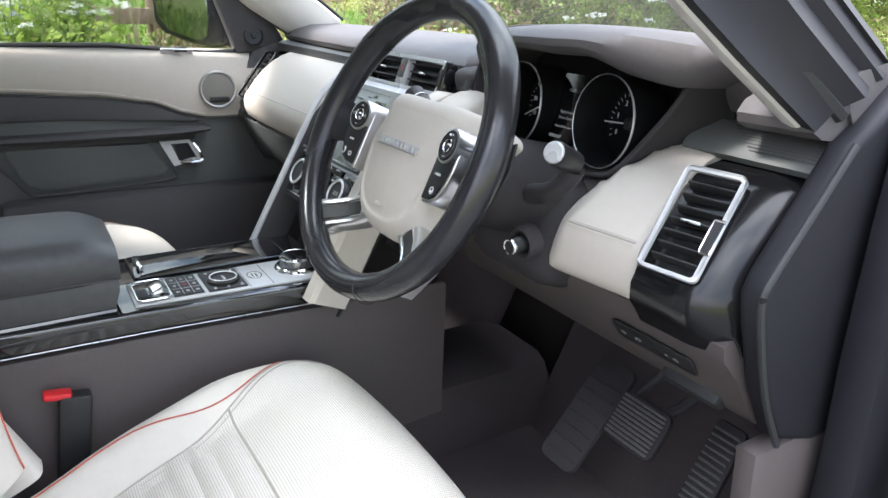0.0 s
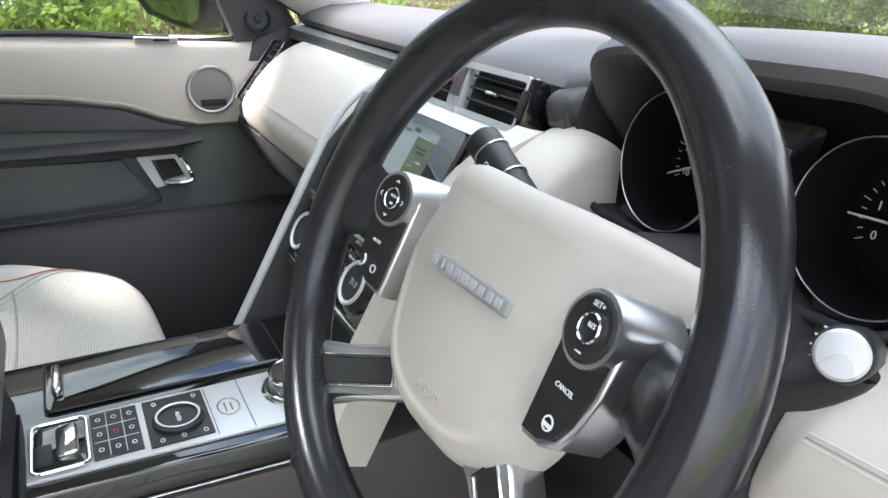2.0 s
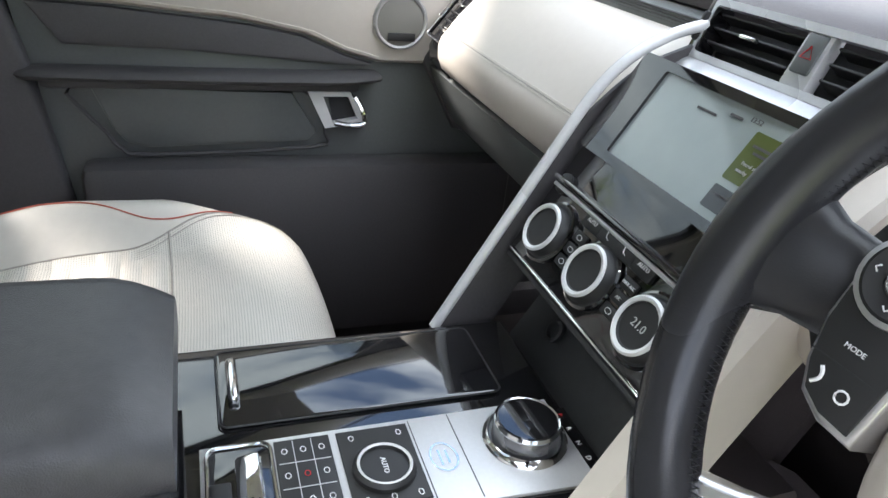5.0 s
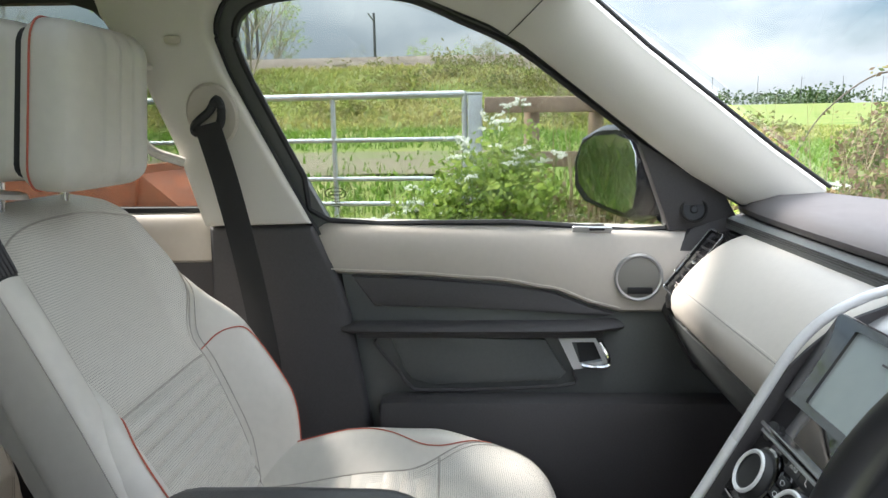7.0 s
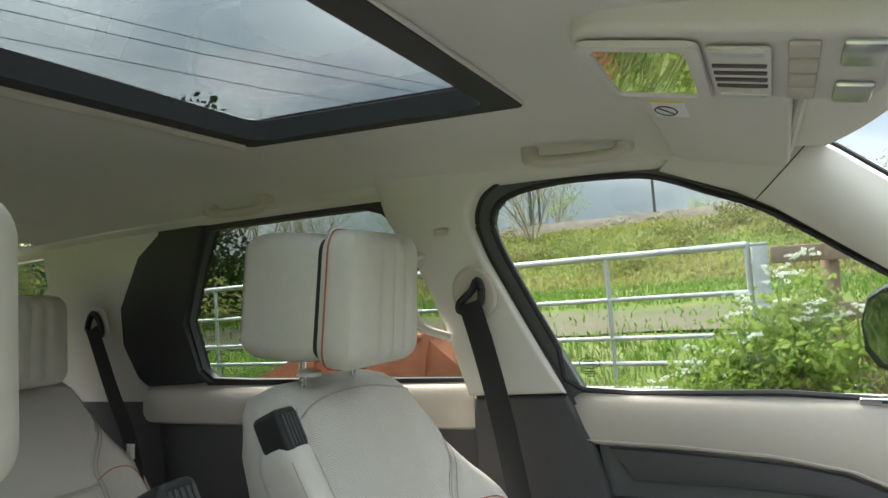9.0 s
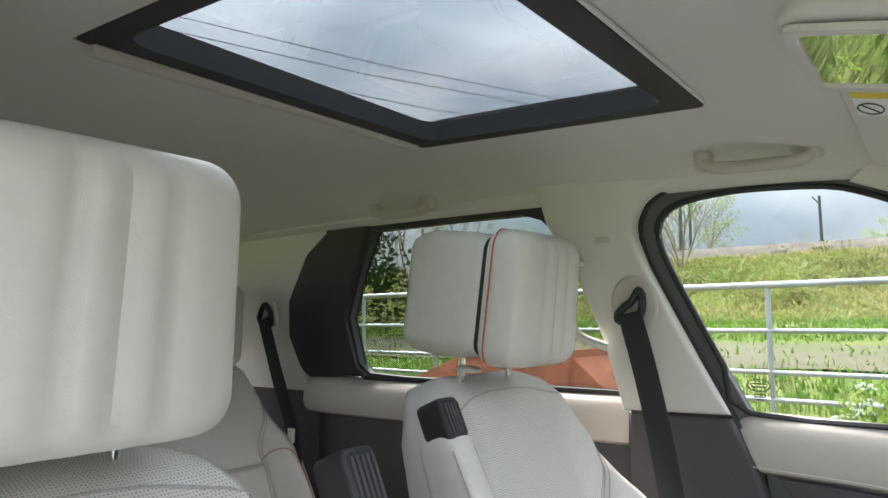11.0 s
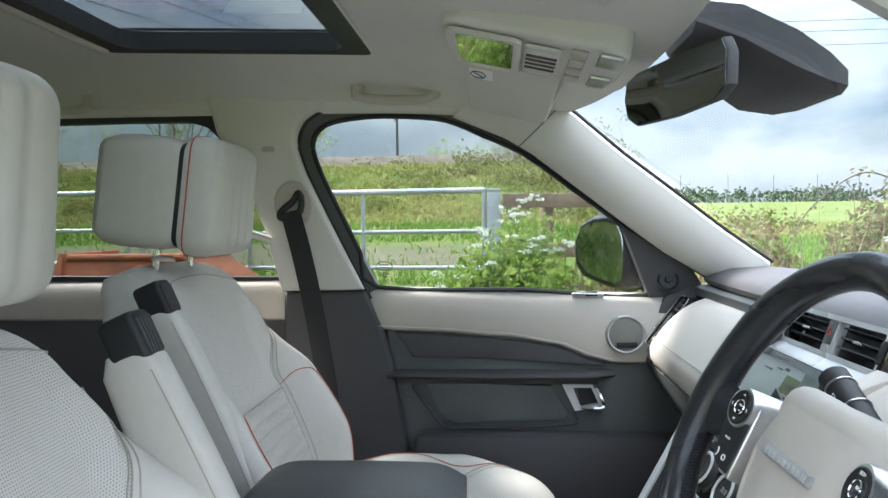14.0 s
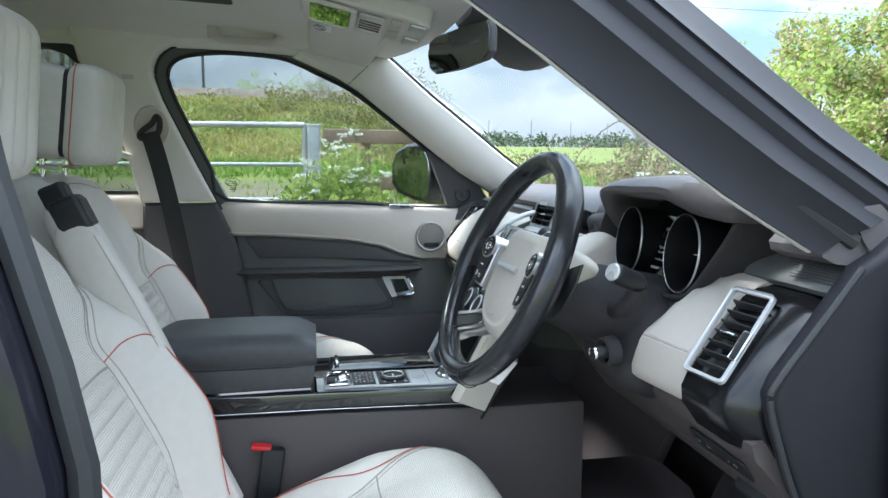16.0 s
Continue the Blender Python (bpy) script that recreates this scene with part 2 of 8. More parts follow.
def tube(pts, r, n=8, closed=False, flat=None, up=(0, 0, 1)):
    """A round bar along points; flat=(w, h): an oval or strip section instead. r may be a list."""
    pts = [Vector(p) for p in pts]
    rings, k = [], len(pts)
    for i, p in enumerate(pts):
        a = pts[(i - 1) % k] if closed or i else p
        b = pts[(i + 1) % k] if closed or i < k - 1 else p
        d = (b - a).normalized()
        u = Vector(up) - d * d.dot(Vector(up))
        u = u.normalized() if u.length > 1e-4 else d.orthogonal().normalized()
        s = d.cross(u)
        rr = r[i] if isinstance(r, (list, tuple)) else r
        w, h = flat if flat else (rr, rr)
        rings.append([p + s * (w * math.cos(2 * math.pi * j / n)) + u * (h * math.sin(2 * math.pi * j / n)) for j in range(n)])
    if closed:
        rings.append(rings[0])
        bm = loft(rings, True, False)
        bmesh.ops.remove_doubles(bm, verts=bm.verts, dist=1e-6)
        return bm
    return loft(rings)


def slab(outline, depth, m=None, r=0.003, seg=2):
    """A plate: an outline in x, y pushed to z = depth, its rims rounded, set by m."""
    bm = bmesh.new()
    a = [bm.verts.new((p[0], p[1], 0)) for p in outline]
    b = [bm.verts.new((p[0], p[1], depth)) for p in outline]
    k = len(a)
    bm.faces.new(a), bm.faces.new(b)
    for i in range(k):
        bm.faces.new((a[i], a[(i + 1) % k], b[(i + 1) % k], b[i]))
    bmesh.ops.recalc_face_normals(bm, faces=bm.faces)
    if r > 0:
        rim = [e for e in bm.edges if abs(e.verts[0].co.z - e.verts[1].co.z) < 1e-9]
        bmesh.ops.bevel(bm, geom=rim, offset=r, segments=seg, affect="EDGES", profile=0.5)
    if m is not None:
        bmesh.ops.transform(bm, matrix=m, verts=bm.verts)
    return bm


def ring_plate(outer, inner, depth, m=None):
    """A frame: the band between two outlines of one length, pushed to z = depth."""
    bm = bmesh.new()
    k = len(outer)
    lo = [[bm.verts.new((p[0], p[1], z)) for p in o] for o in (outer, inner) for z in (0, depth)]
    oa, ob_, ia, ib = lo
    for i in range(k):
        j = (i + 1) % k
        bm.faces.new((ob_[i], ob_[j], ib[j], ib[i]))
        bm.faces.new((oa[i], ia[i], ia[j], oa[j]))
        bm.faces.new((oa[i], oa[j], ob_[j], ob_[i]))
        bm.faces.new((ia[i], ib[i], ib[j], ia[j]))
    if m is not None:
        bmesh.ops.transform(bm, matrix=m, verts=bm.verts)
    return bm


def round_rect(w, h, r, n=5):
    """The outline of a rectangle with round corners, centred."""
    out = []
    for cx, cy, a0 in ((1, 1, 0), (-1, 1, 90), (-1, -1, 180), (1, -1, 270)):
        for i in range(n + 1):
            a = radians(a0 + 90 * i / n)
            out.append((cx * (w / 2 - r) + r * math.cos(a), cy * (h / 2 - r) + r * math.sin(a)))
    return out


def circle(r, n=32):
    return [(r * math.cos(2 * math.pi * i / n), r * math.sin(2 * math.pi * i / n)) for i in range(n)]


def lathe(profile, m=None, n=40):
    """A turned body: (radius, height) pairs round z."""
    rings = [[(r * math.cos(2 * math.pi * i / n), r * math.sin(2 * math.pi * i / n), z) for i in range(n)] for r, z in profile]
    bm = loft(rings, True, False)
    if m is not None:
        bmesh.ops.transform(bm, matrix=m, verts=bm.verts)
    return bm


def basis(o, ux, uy):
    """A frame at o whose x runs along ux and y as near as may be along uy."""
    x = Vector(ux).normalized()
    z = x.cross(Vector(uy)).normalized()
    y = z.cross(x)
    return Matrix(((x.x, y.x, z.x, o[0]), (x.y, y.y, z.y, o[1]), (x.z, y.z, z.z, o[2]), (0, 0, 0, 1)))


def lettering(name, text, size, m, material, parent, depth=0.0003):
    """Raised print in the built-in font, centred on m."""
    cu = bpy.data.curves.new(name, "FONT")
    cu.body, cu.size, cu.extrude, cu.align_x, cu.align_y = text, size, depth, "CENTER", "CENTER"
    cu.resolution_u = 2
    tmp = bpy.data.objects.new("tmp", cu)
    scene.collection.objects.link(tmp)
    dg = bpy.context.evaluated_depsgraph_get()
    me = bpy.data.meshes.new_from_object(tmp.evaluated_get(dg))
    bpy.data.objects.remove(tmp)
    bpy.data.curves.remove(cu)
    me.transform(m)
    me.materials.clear()
    me.materials.append(material)
    ob = new(name, me)
    hang(ob, parent)
    return ob


def lerp(a, b, t):
    return a + (b - a) * t


def sstep(t):
    t = min(max(t, 0.0), 1.0)
    return t * t * (3 - 2 * t)


def curve_at(table, t):
    """A value on a smooth line through (t, value) pairs."""
    if t <= table[0][0]:
        return table[0][1]
    for (a, x), (b, y) in zip(table, table[1:]):
        if t <= b:
            return lerp(x, y, sstep((t - a) / (b - a)) * 0.5 + 0.5 * (t - a) / (b - a))
    return table[-1][1]


YZ = Matrix(((0, 0, 1, 0), (1, 0, 0, 0), (0, 1, 0, 0), (0, 0, 0, 1)))   # outline x, y -> world y, z; depth -> +x


def yz(x):
    return Matrix.Translation((x, 0, 0)) @ YZ




# ---- the car's shell ----
def lean(bm, side=-1):
    """Bends a flat side panel to the lean of the glass, for the left (-1) or right (1) side."""
    for v in bm.verts:
        v.co.x += 0.21 * max(v.co.z - 1.28, 0.0)
        v.co.x *= -side
    return bm


def offset(outline, d):
    """An outline pushed outward by d (outlines run clockwise or not, so d may be negative)."""
    k = len(outline)
    out = []
    for i in range(k):
        a, b, c = (Vector(outline[j % k]) for j in (i - 1, i, i + 1))
        n1 = Vector(((b - a).y, -(b - a).x)).normalized()
        n2 = Vector(((c - b).y, -(c - b).x)).normalized()
        n = (n1 + n2).normalized()
        s = d / max(n.dot(n1), 0.5)
        out.append((b.x + n.x * s, b.y + n.y * s))
    return out


def head_z(x, y):
    """The height of the headliner."""
    mid = curve_at([(-2.3, 1.70), (-1.1, 1.757), (-0.38, 1.768), (0.1, 1.75), (0.3, 1.706), (0.52, 1.676)], y)
    side = curve_at([(-2.3, 1.67), (-1.1, 1.715), (-0.38, 1.725), (0.05, 1.718), (0.2, 1.708), (0.35, 1.70), (0.5, 1.69), (0.6, 1.68)], y)
    return lerp(mid, side, min((abs(x) / 0.68) ** 2.6, 1.15))


RX0, RX1, RY0, RY1 = -0.258, 0.34, -0.38, 0.105


def ceiling_sheet():
    xs = sorted({round(-0.72 + 0.06 * i, 4) for i in range(25)} | {RX0, RX1})
    ys = sorted({round(-2.3 + 0.06 * i, 4) for i in range(47)} | {RY0, RY1, 0.5, -1.75, -1.05})
    bm = bmesh.new()
    grid = {}
    for a, x in enumerate(xs):
        for b, y in enumerate(ys):
            yy = y + (0.06 * (1 - (x / 0.64) ** 2) if y > 0.45 else 0)
            x2 = x * (1 - 0.13 * sstep((y - 0.2) / 0.2)) if abs(x) > 0.35 else x
            grid[a, b] = (bm.verts.new((x2, yy, head_z(x2, min(yy, 0.56)))), bm.verts.new((x2, yy, head_z(x2, min(yy, 0.56)) + 0.035)))
    solid = set()
    for a in range(len(xs) - 1):
        for b in range(len(ys) - 1):
            cx, cy = (xs[a] + xs[a + 1]) / 2, (ys[b] + ys[b + 1]) / 2
            if RX0 < cx < RX1 and (RY0 < cy < RY1 or -1.75 < cy < -1.05):
                continue
            solid.add((a, b))
    for a, b in solid:
        q = [(a, b), (a + 1, b), (a + 1, b + 1), (a, b + 1)]
        bm.faces.new([grid[p][0] for p in q])
        bm.faces.new([grid[p][1] for p in q])
        for (p, r), nb in zip(zip(q, q[1:] + q[:1]), ((a, b - 1), (a + 1, b), (a, b + 1), (a - 1, b))):
            if nb not in solid:
                bm.faces.new((grid[p][0], grid[r][0], grid[r][1], grid[p][1]))
    return bm


bmf = ceiling_sheet()
roof_bm = bmf.copy()
for v in roof_bm.verts:
    v.co.z += 0.0365 if v.co.z < head_z(v.co.x, min(v.co.y, 0.56)) + 0.01 else 0.006
tagged(part("ceiling", bmf, M_HEADLINER), "pale grey-beige fabric headliner with a large sunroof opening", "ceiling", kind="structure")


tagged(part("roof", roof_bm, M_APERTURE), "black painted car roof with two glass panels", "roof", kind="structure")


def roof_glass(y0, y1, label):
    root = thing("sunroof", ((RX0 + RX1) / 2, (y0 + y1) / 2, 1.77), label, "sunroof", kind="structure")
    w, h = RX1 - RX0, y1 - y0
    rise = (head_z(0, y1) - head_z(0, y0)) / h
    m = basis(((RX0 + RX1) / 2, (y0 + y1) / 2, (head_z(0.3, y0) + head_z(0.3, y1)) / 2), (1, 0, 0), (0, 1, rise))
    part("frame", ring_plate(round_rect(w - 0.001, h - 0.001, 0.012), round_rect(w - 0.062, h - 0.085, 0.035), 0.031, m @ Matrix.Translation((0, 0, -0.003))), M_SEAL, root, "black glass border of the sunroof")
    pane = part("pane", slab(round_rect(w + 0.04, h + 0.04, 0.03), 0.005, m @ Matrix.Translation((0, 0, 0.029)), 0), G_ROOF, root, "dark tinted glass pane")
    lip = [m @ Vector((p[0], p[1], 0.001)) for p in round_rect(w + 0.002, h + 0.002, 0.025)]
    part("trim_lip", tube(lip, 0.003, 8, True), M_HEADLINER, root)
    if y1 > 0:
        part("blind_rail", tube([(RX0 + 0.02, y0 - 0.002, head_z(RX0, y0) - 0.002), (0, y0 - 0.002, head_z(0, y0) - 0.004), (RX1 - 0.02, y0 - 0.002, head_z(RX1, y0) - 0.002)], 0.011, 10), M_TRIM, root, "cream edge of the roller blind")
    return root


roof_glass(RY0, RY1, "large tinted glass sunroof with black border, above the front seats")
roof_glass(-1.75, -1.05, "second tinted glass roof panel over the rear seats")

# floor and sills
tagged(part("floor", merge(rbox((1.56, 3.8, 0.04), (0, -0.6, 0.5), 0.01), rbox((0.62, 0.03, 0.5), (0.42, 1.14, 0.72), 0.01, rot=(-25, 0, 0)), rbox((0.6, 0.03, 0.5), (-0.42, 1.14, 0.72), 0.01, rot=(-25, 0, 0)), rbox((0.26, 3.4, 0.2), (0, -0.6, 0.6), 0.06)), M_CARPET), "dark brown-grey carpeted car floor with a centre tunnel", "floor", kind="structure")
for sx in (-1, 1):
    tagged(part("sill", rbox((0.1, 3.6, 0.14), (sx * 0.79, -0.55, 0.53), 0.02), M_DARK), "dark plastic door sill", "sill", kind="structure")

# ---- left front door ----
WIN = [(0.035, 1.285), (-0.005, 1.37), (-0.045, 1.46), (-0.088, 1.56), (-0.104, 1.61), (-0.106, 1.636), (-0.098, 1.657), (-0.08, 1.673), (-0.05, 1.684), (0.0, 1.691), (0.07, 1.694), (0.19, 1.686), (0.25, 1.668), (0.30, 1.645), (0.397, 1.60), (0.519, 1.512), (0.637, 1.422), (0.665, 1.37), (0.692, 1.262), (0.4, 1.277)]
PADB = [(0.0, 1.177), (0.18, 1.17), (0.36, 1.157), (0.48, 1.137), (0.56, 1.106), (0.61, 1.093), (0.85, 1.093)]


def pad_loft(y0, y1, low, top, n=26, x0=0.0):
    rings = []
    for i in range(n):
        y = lerp(y0, y1, i / (n - 1))
        zb, zt = low(y), top(y)
        e = min(1, (y - y0) / 0.02 + 0.15, (y1 - y) / 0.02 + 0.15) ** 0.5
        sec = [(-0.79, zb), (-0.755 + 0.006 * e, zb - 0.001), (-0.748 + 0.012 * e, zb + 0.006), (-0.745 + 0.017 * e, lerp(zb, zt, 0.3)), (-0.747 + 0.018 * e, lerp(zb, zt, 0.6)),
               (-0.755 + 0.02 * e, zt - 0.02), (-0.762 + 0.019 * e, zt - 0.008), (-0.77 + 0.012 * e, zt - 0.001), (-0.785, zt)]
        rings.append([(x + x0, y, z) for x, z in sec])
    return loft(rings)


door = thing("door", (-0.76, 0.4, 0.55), "closed front passenger door with cream upper pad and dark lower panel", "car door", kind="structure")
door.name = "door_1"
part("upper_pad", pad_loft(0.012, 0.80, lambda y: curve_at(PADB, y), lambda y: lerp(1.284, 1.262, y / 0.7)), M_TRIM, door, "cream leatherette upper door pad")
part("door_panel", slab([(0.05, 1.2), (0.9, 1.11), (0.9, 0.56), (0.14, 0.56), (0.1, 0.84)], 0.05, yz(-0.80), 0.004), M_DARKG, door, "dark green-grey lower door panel")
band = [(y, curve_at(PADB, y) - 0.004) for y in (0.075, 0.18, 0.3, 0.4, 0.48, 0.55, 0.6)]
part("inset_band", slab(band + [(0.585, 1.085), (0.3, 1.103), (0.12, 1.108)], 0.018, yz(-0.757), 0.005), M_DARK, door)
arm = [(-0.752, 0.075, 1.062), (-0.738, 0.1, 1.066), (-0.732, 0.3, 1.066), (-0.732, 0.52, 1.067), (-0.74, 0.57, 1.068), (-0.756, 0.60, 1.068)]
part("armrest", merge(tube(smooth_path(arm, 6), 0.02, 12, flat=(0.034, 0.011)), rbox((0.03, 0.5, 0.03), (-0.747, 0.33, 1.055), 0.01)), M_DARK, door, "dark padded door armrest ledge")
pock = [(0.15, 1.045), (0.463, 1.038), (0.505, 0.968), (0.49, 0.952), (0.23, 0.942), (0.195, 0.952), (0.178, 0.975)]
part("pocket_panel", slab(pock, 0.014, yz(-0.752), 0.005), M_DARKG, door)
groove = [(-0.739, y, z) for y, z in offset(pock, -0.012)]
part("panel_rim", tube(smooth_path(groove, 3, True), 0.0035, 6, True), M_DARK, door)
hand = [(0.488, 1.042), (0.562, 1.042), (0.592, 0.988), (0.519, 0.977)]
hand_c = (sum(p[0] for p in hand) / 4, sum(p[1] for p in hand) / 4)
dh = part("door_handle", ring_plate([(lerp(hand_c[0], p[0], 1.0), lerp(hand_c[1], p[1], 1.0)) for p in hand], [(lerp(hand_c[0] + 0.014, p[0], 0.6), lerp(hand_c[1], p[1], 0.74)) for p in hand], 0.024, yz(-0.756)), M_BRIGHT, door, "satin silver inner door handle surround")
part("lever", tube(smooth_path([(-0.728, 0.535, 0.988), (-0.722, 0.56, 0.986), (-0.722, 0.586, 0.99), (-0.724, 0.583, 1.012), (-0.732, 0.571, 1.034)], 5), 0.005, 8), M_CHROME, dh, "chrome pull lever")
part("recess", slab([(0.525, 1.035), (0.57, 1.035), (0.583, 0.992), (0.535, 0.985)], 0.004, yz(-0.752), 0), M_SEAL, dh)
part("map_pocket", rbox((0.07, 0.75, 0.36), (-0.725, 0.5, 0.745), 0.02), M_DARK, door, "dark plastic map pocket")
part("door_pull_light", rbox((0.004, 0.012, 0.003), (-0.744, 0.5, 1.095), 0.001), M_WHITE, door)
sp = part("loudspeaker", lathe([(0.047, 0), (0.047, 0.006), (0.044, 0.009), (0.041, 0.008), (0.04, 0.003), (0.04, 0)], basis((-0.729, 0.641, 1.167), (0, 1, 0), (0, 0, 1))), M_GUN, door, "round loudspeaker with silver ring")
M_GRILLE = perforated("speaker_grille", (0.17, 0.165, 0.15), 0.0032, 0.3, 0.6)
part("grille", loft([[(-0.7235 + 0.004 * (1 - k * k), 0.641 + 0.041 * k * math.cos(a), 1.167 + 0.041 * k * math.sin(a)) for a in [2 * math.pi * i / 28 for i in range(28)]] for k in (1, 0.75, 0.5, 0.25, 0.02)], uv=True), M_GRILLE, sp)
part("badge", rbox((0.004, 0.048, 0.013), (-0.7195, 0.643, 1.142), 0.001), M_KEY, sp, "black maker's plate")
sw = part("window_switch", slab(round_rect(0.077, 0.017, 0.004), 0.004, basis((-0.738, 0.551, 1.262), (0, 1, -0.03), (0.7, 0, 0.7)), 0.001), M_SILVER, door, "silver window switch plate")
part("switch_key", rbox((0.014, 0.03, 0.006), (-0.735, 0.56, 1.265), 0.002, rot=(0, 45, 0)), M_KEY, sw)
part("stitching", tube([(-0.7285, y, curve_at(PADB, y) + 0.012) for y in [0.03 + 0.0275 * i for i in range(22)]], 0.0012, 5), M_THREAD, door)
part("window_frame", lean(ring_plate(offset(WIN, -0.036), offset(WIN, -0.004), 0.03, yz(-0.782))), M_DARKG, door, "dark green-grey window surround")
part("inner_seal", lean(tube([(-0.75, p.x, p.y) for p in smooth_path([(*p, 0) for p in offset(WIN, -0.002)], 3, True)], 0.006, 6, True)), M_SEAL, door, "black rubber window seal")
part("outer_seal", lean(tube([(-0.742, p.x, p.y) for p in smooth_path([(*p, 0) for p in offset(WIN, -0.032)[:14]], 5)], 0.0045, 6)), M_SEAL, door, "black rubber door seal")
pane = part("pane", lean(slab(offset(WIN, -0.02), 0.004, yz(-0.775), 0)), G_CLEAR, door, "clear side window")
pane.visible_shadow = False
q = part("mirror_corner", lean(slab([(0.628, 1.432), (0.70, 1.255), (0.84, 1.262), (0.80, 1.325), (0.72, 1.375)], 0.035, yz(-0.772), 0.006)), M_DARK, door, "black corner trim with tweeter")
part("tweeter", lathe([(0.026, 0), (0.026, 0.004), (0.022, 0.006), (0.02, 0.003), (0.008, 0.003), (0.006, 0.007), (0, 0.007)], basis((-0.731, 0.742, 1.298), (0, 1, 0), (-0.2, 0, 1)), 28), M_KEY, q, "small round tweeter")
M_FRIT = mat("window_print", (0.02, 0.02, 0.02), 0.6)
part("window_mark", lean(merge(ring_plate([(0.047 + 0.022 * c, 1.335 + 0.012 * s) for c, s in circle(1, 20)], [(0.047 + 0.02 * c, 1.335 + 0.0105 * s) for c, s in circle(1, 20)], 0.0008, yz(-0.7705)), *[rbox((0.0008, w, 0.002), (-0.77, 0.047, z), 0) for w, z in ((0.024, 1.338), (0.026, 1.332), (0.018, 1.318), (0.022, 1.313), (0.014, 1.308))])), M_FRIT, door, "small printed glass mark")

slide(door, 0, -0.009)

# ---- wing mirror outside ----
M_WINGGLASS = mat("tinted_mirror_glass", (0.5, 0.53, 0.54), 0.02, 1.0, vary=0.0, rvary=0.0)
mir = thing("wing_mirror", (-0.86, 0.64, 1.27), "black exterior wing mirror reflecting the green hedge", "car mirror")
mm = basis((-0.9, 0.605, 1.361), (0.8, 0.6, 0), (0, 0, 1)) @ Matrix.Scale(1.1, 4)
mo = [(0.1, 0.045), (0.085, 0.075), (0.04, 0.088), (-0.03, 0.085), (-0.075, 0.065), (-0.098, 0.02), (-0.095, -0.035), (-0.07, -0.062), (0.0, -0.08), (0.06, -0.09), (0.088, -0.075), (0.1, -0.03)]
part("housing", loft([[mm @ Vector((x * k, y * k, -z)) for x, y in mo] for k, z in ((0.93, -0.006), (1.0, 0.0), (1.06, 0.02), (1.02, 0.06), (0.8, 0.1), (0.4, 0.12))]), M_PAINT, mir, "gloss black mirror housing")
part("mirror_glass", slab([(x * 0.83, y * 0.83) for x, y in mo], 0.003, mm @ Matrix.Translation((0, 0, 0.012)) @ pose(0, 0, 0, 5, -5, 0), 0), M_WINGGLASS, mir, "mirror glass")
part("foot", tube([(-0.8, 0.7, 1.29), (-0.76, 0.72, 1.29)], 0.03, 10), M_PAINT, mir)

# ---- pillars ----
AP = [((-0.595, 0.30, 1.74), (-0.66, 0.22, 1.69)), ((-0.60, 0.43, 1.725), (-0.645, 0.345, 1.635)), ((-0.615, 0.50, 1.675), (-0.655, 0.405, 1.60)), ((-0.625, 0.607, 1.585), (-0.682, 0.519, 1.515)), ((-0.64, 0.73, 1.493), (-0.70, 0.637, 1.425)), ((-0.655, 0.84, 1.41), (-0.715, 0.72, 1.365)), ((-0.672, 0.95, 1.335), (-0.72, 0.83, 1.30))]


def pillar(side, inner):
    rings = []
    for a, b in AP:
        a, b = Vector(a), Vector(b)
        if side > 0:
            b = lerp(a, b, 1.13)
        inn = Vector((0.75, -0.25, -0.35)).normalized()
        mid = (a + b) / 2
        if inner:
            ring = [a - inn * 0.02, a, lerp(a, b, 0.12) + inn * 0.012, lerp(a, b, 0.35) + inn * 0.022, lerp(a, b, 0.65) + inn * 0.024, lerp(a, b, 0.9) + inn * 0.014, b, b - inn * 0.02]
        else:
            o = -inn
            ring = [a + Vector((0, 0.01, 0.012)) + o * 0.004, a + Vector((0, 0.012, 0.018)) + o * 0.04, lerp(a, b, 0.1) + o * 0.056, lerp(a, b, 0.3) + o * 0.066, lerp(a, b, 0.3) + o * 0.058]
            if inner is None:
                ring = [lerp(a, b, 0.2) + o * 0.03, lerp(a, b, 0.29) + o * 0.062, lerp(a, b, 0.45) + o * 0.06, lerp(a, b, 0.5) + o * 0.05, lerp(a, b, 0.75) + o * 0.052, lerp(a, b, 0.85) + o * 0.03, b + o * 0.024 + Vector((0, -0.01, -0.01)), b + o * 0.004]
        rings.append([(p.x * -side, p.y, p.z) for p in ring])
    return loft(rings)


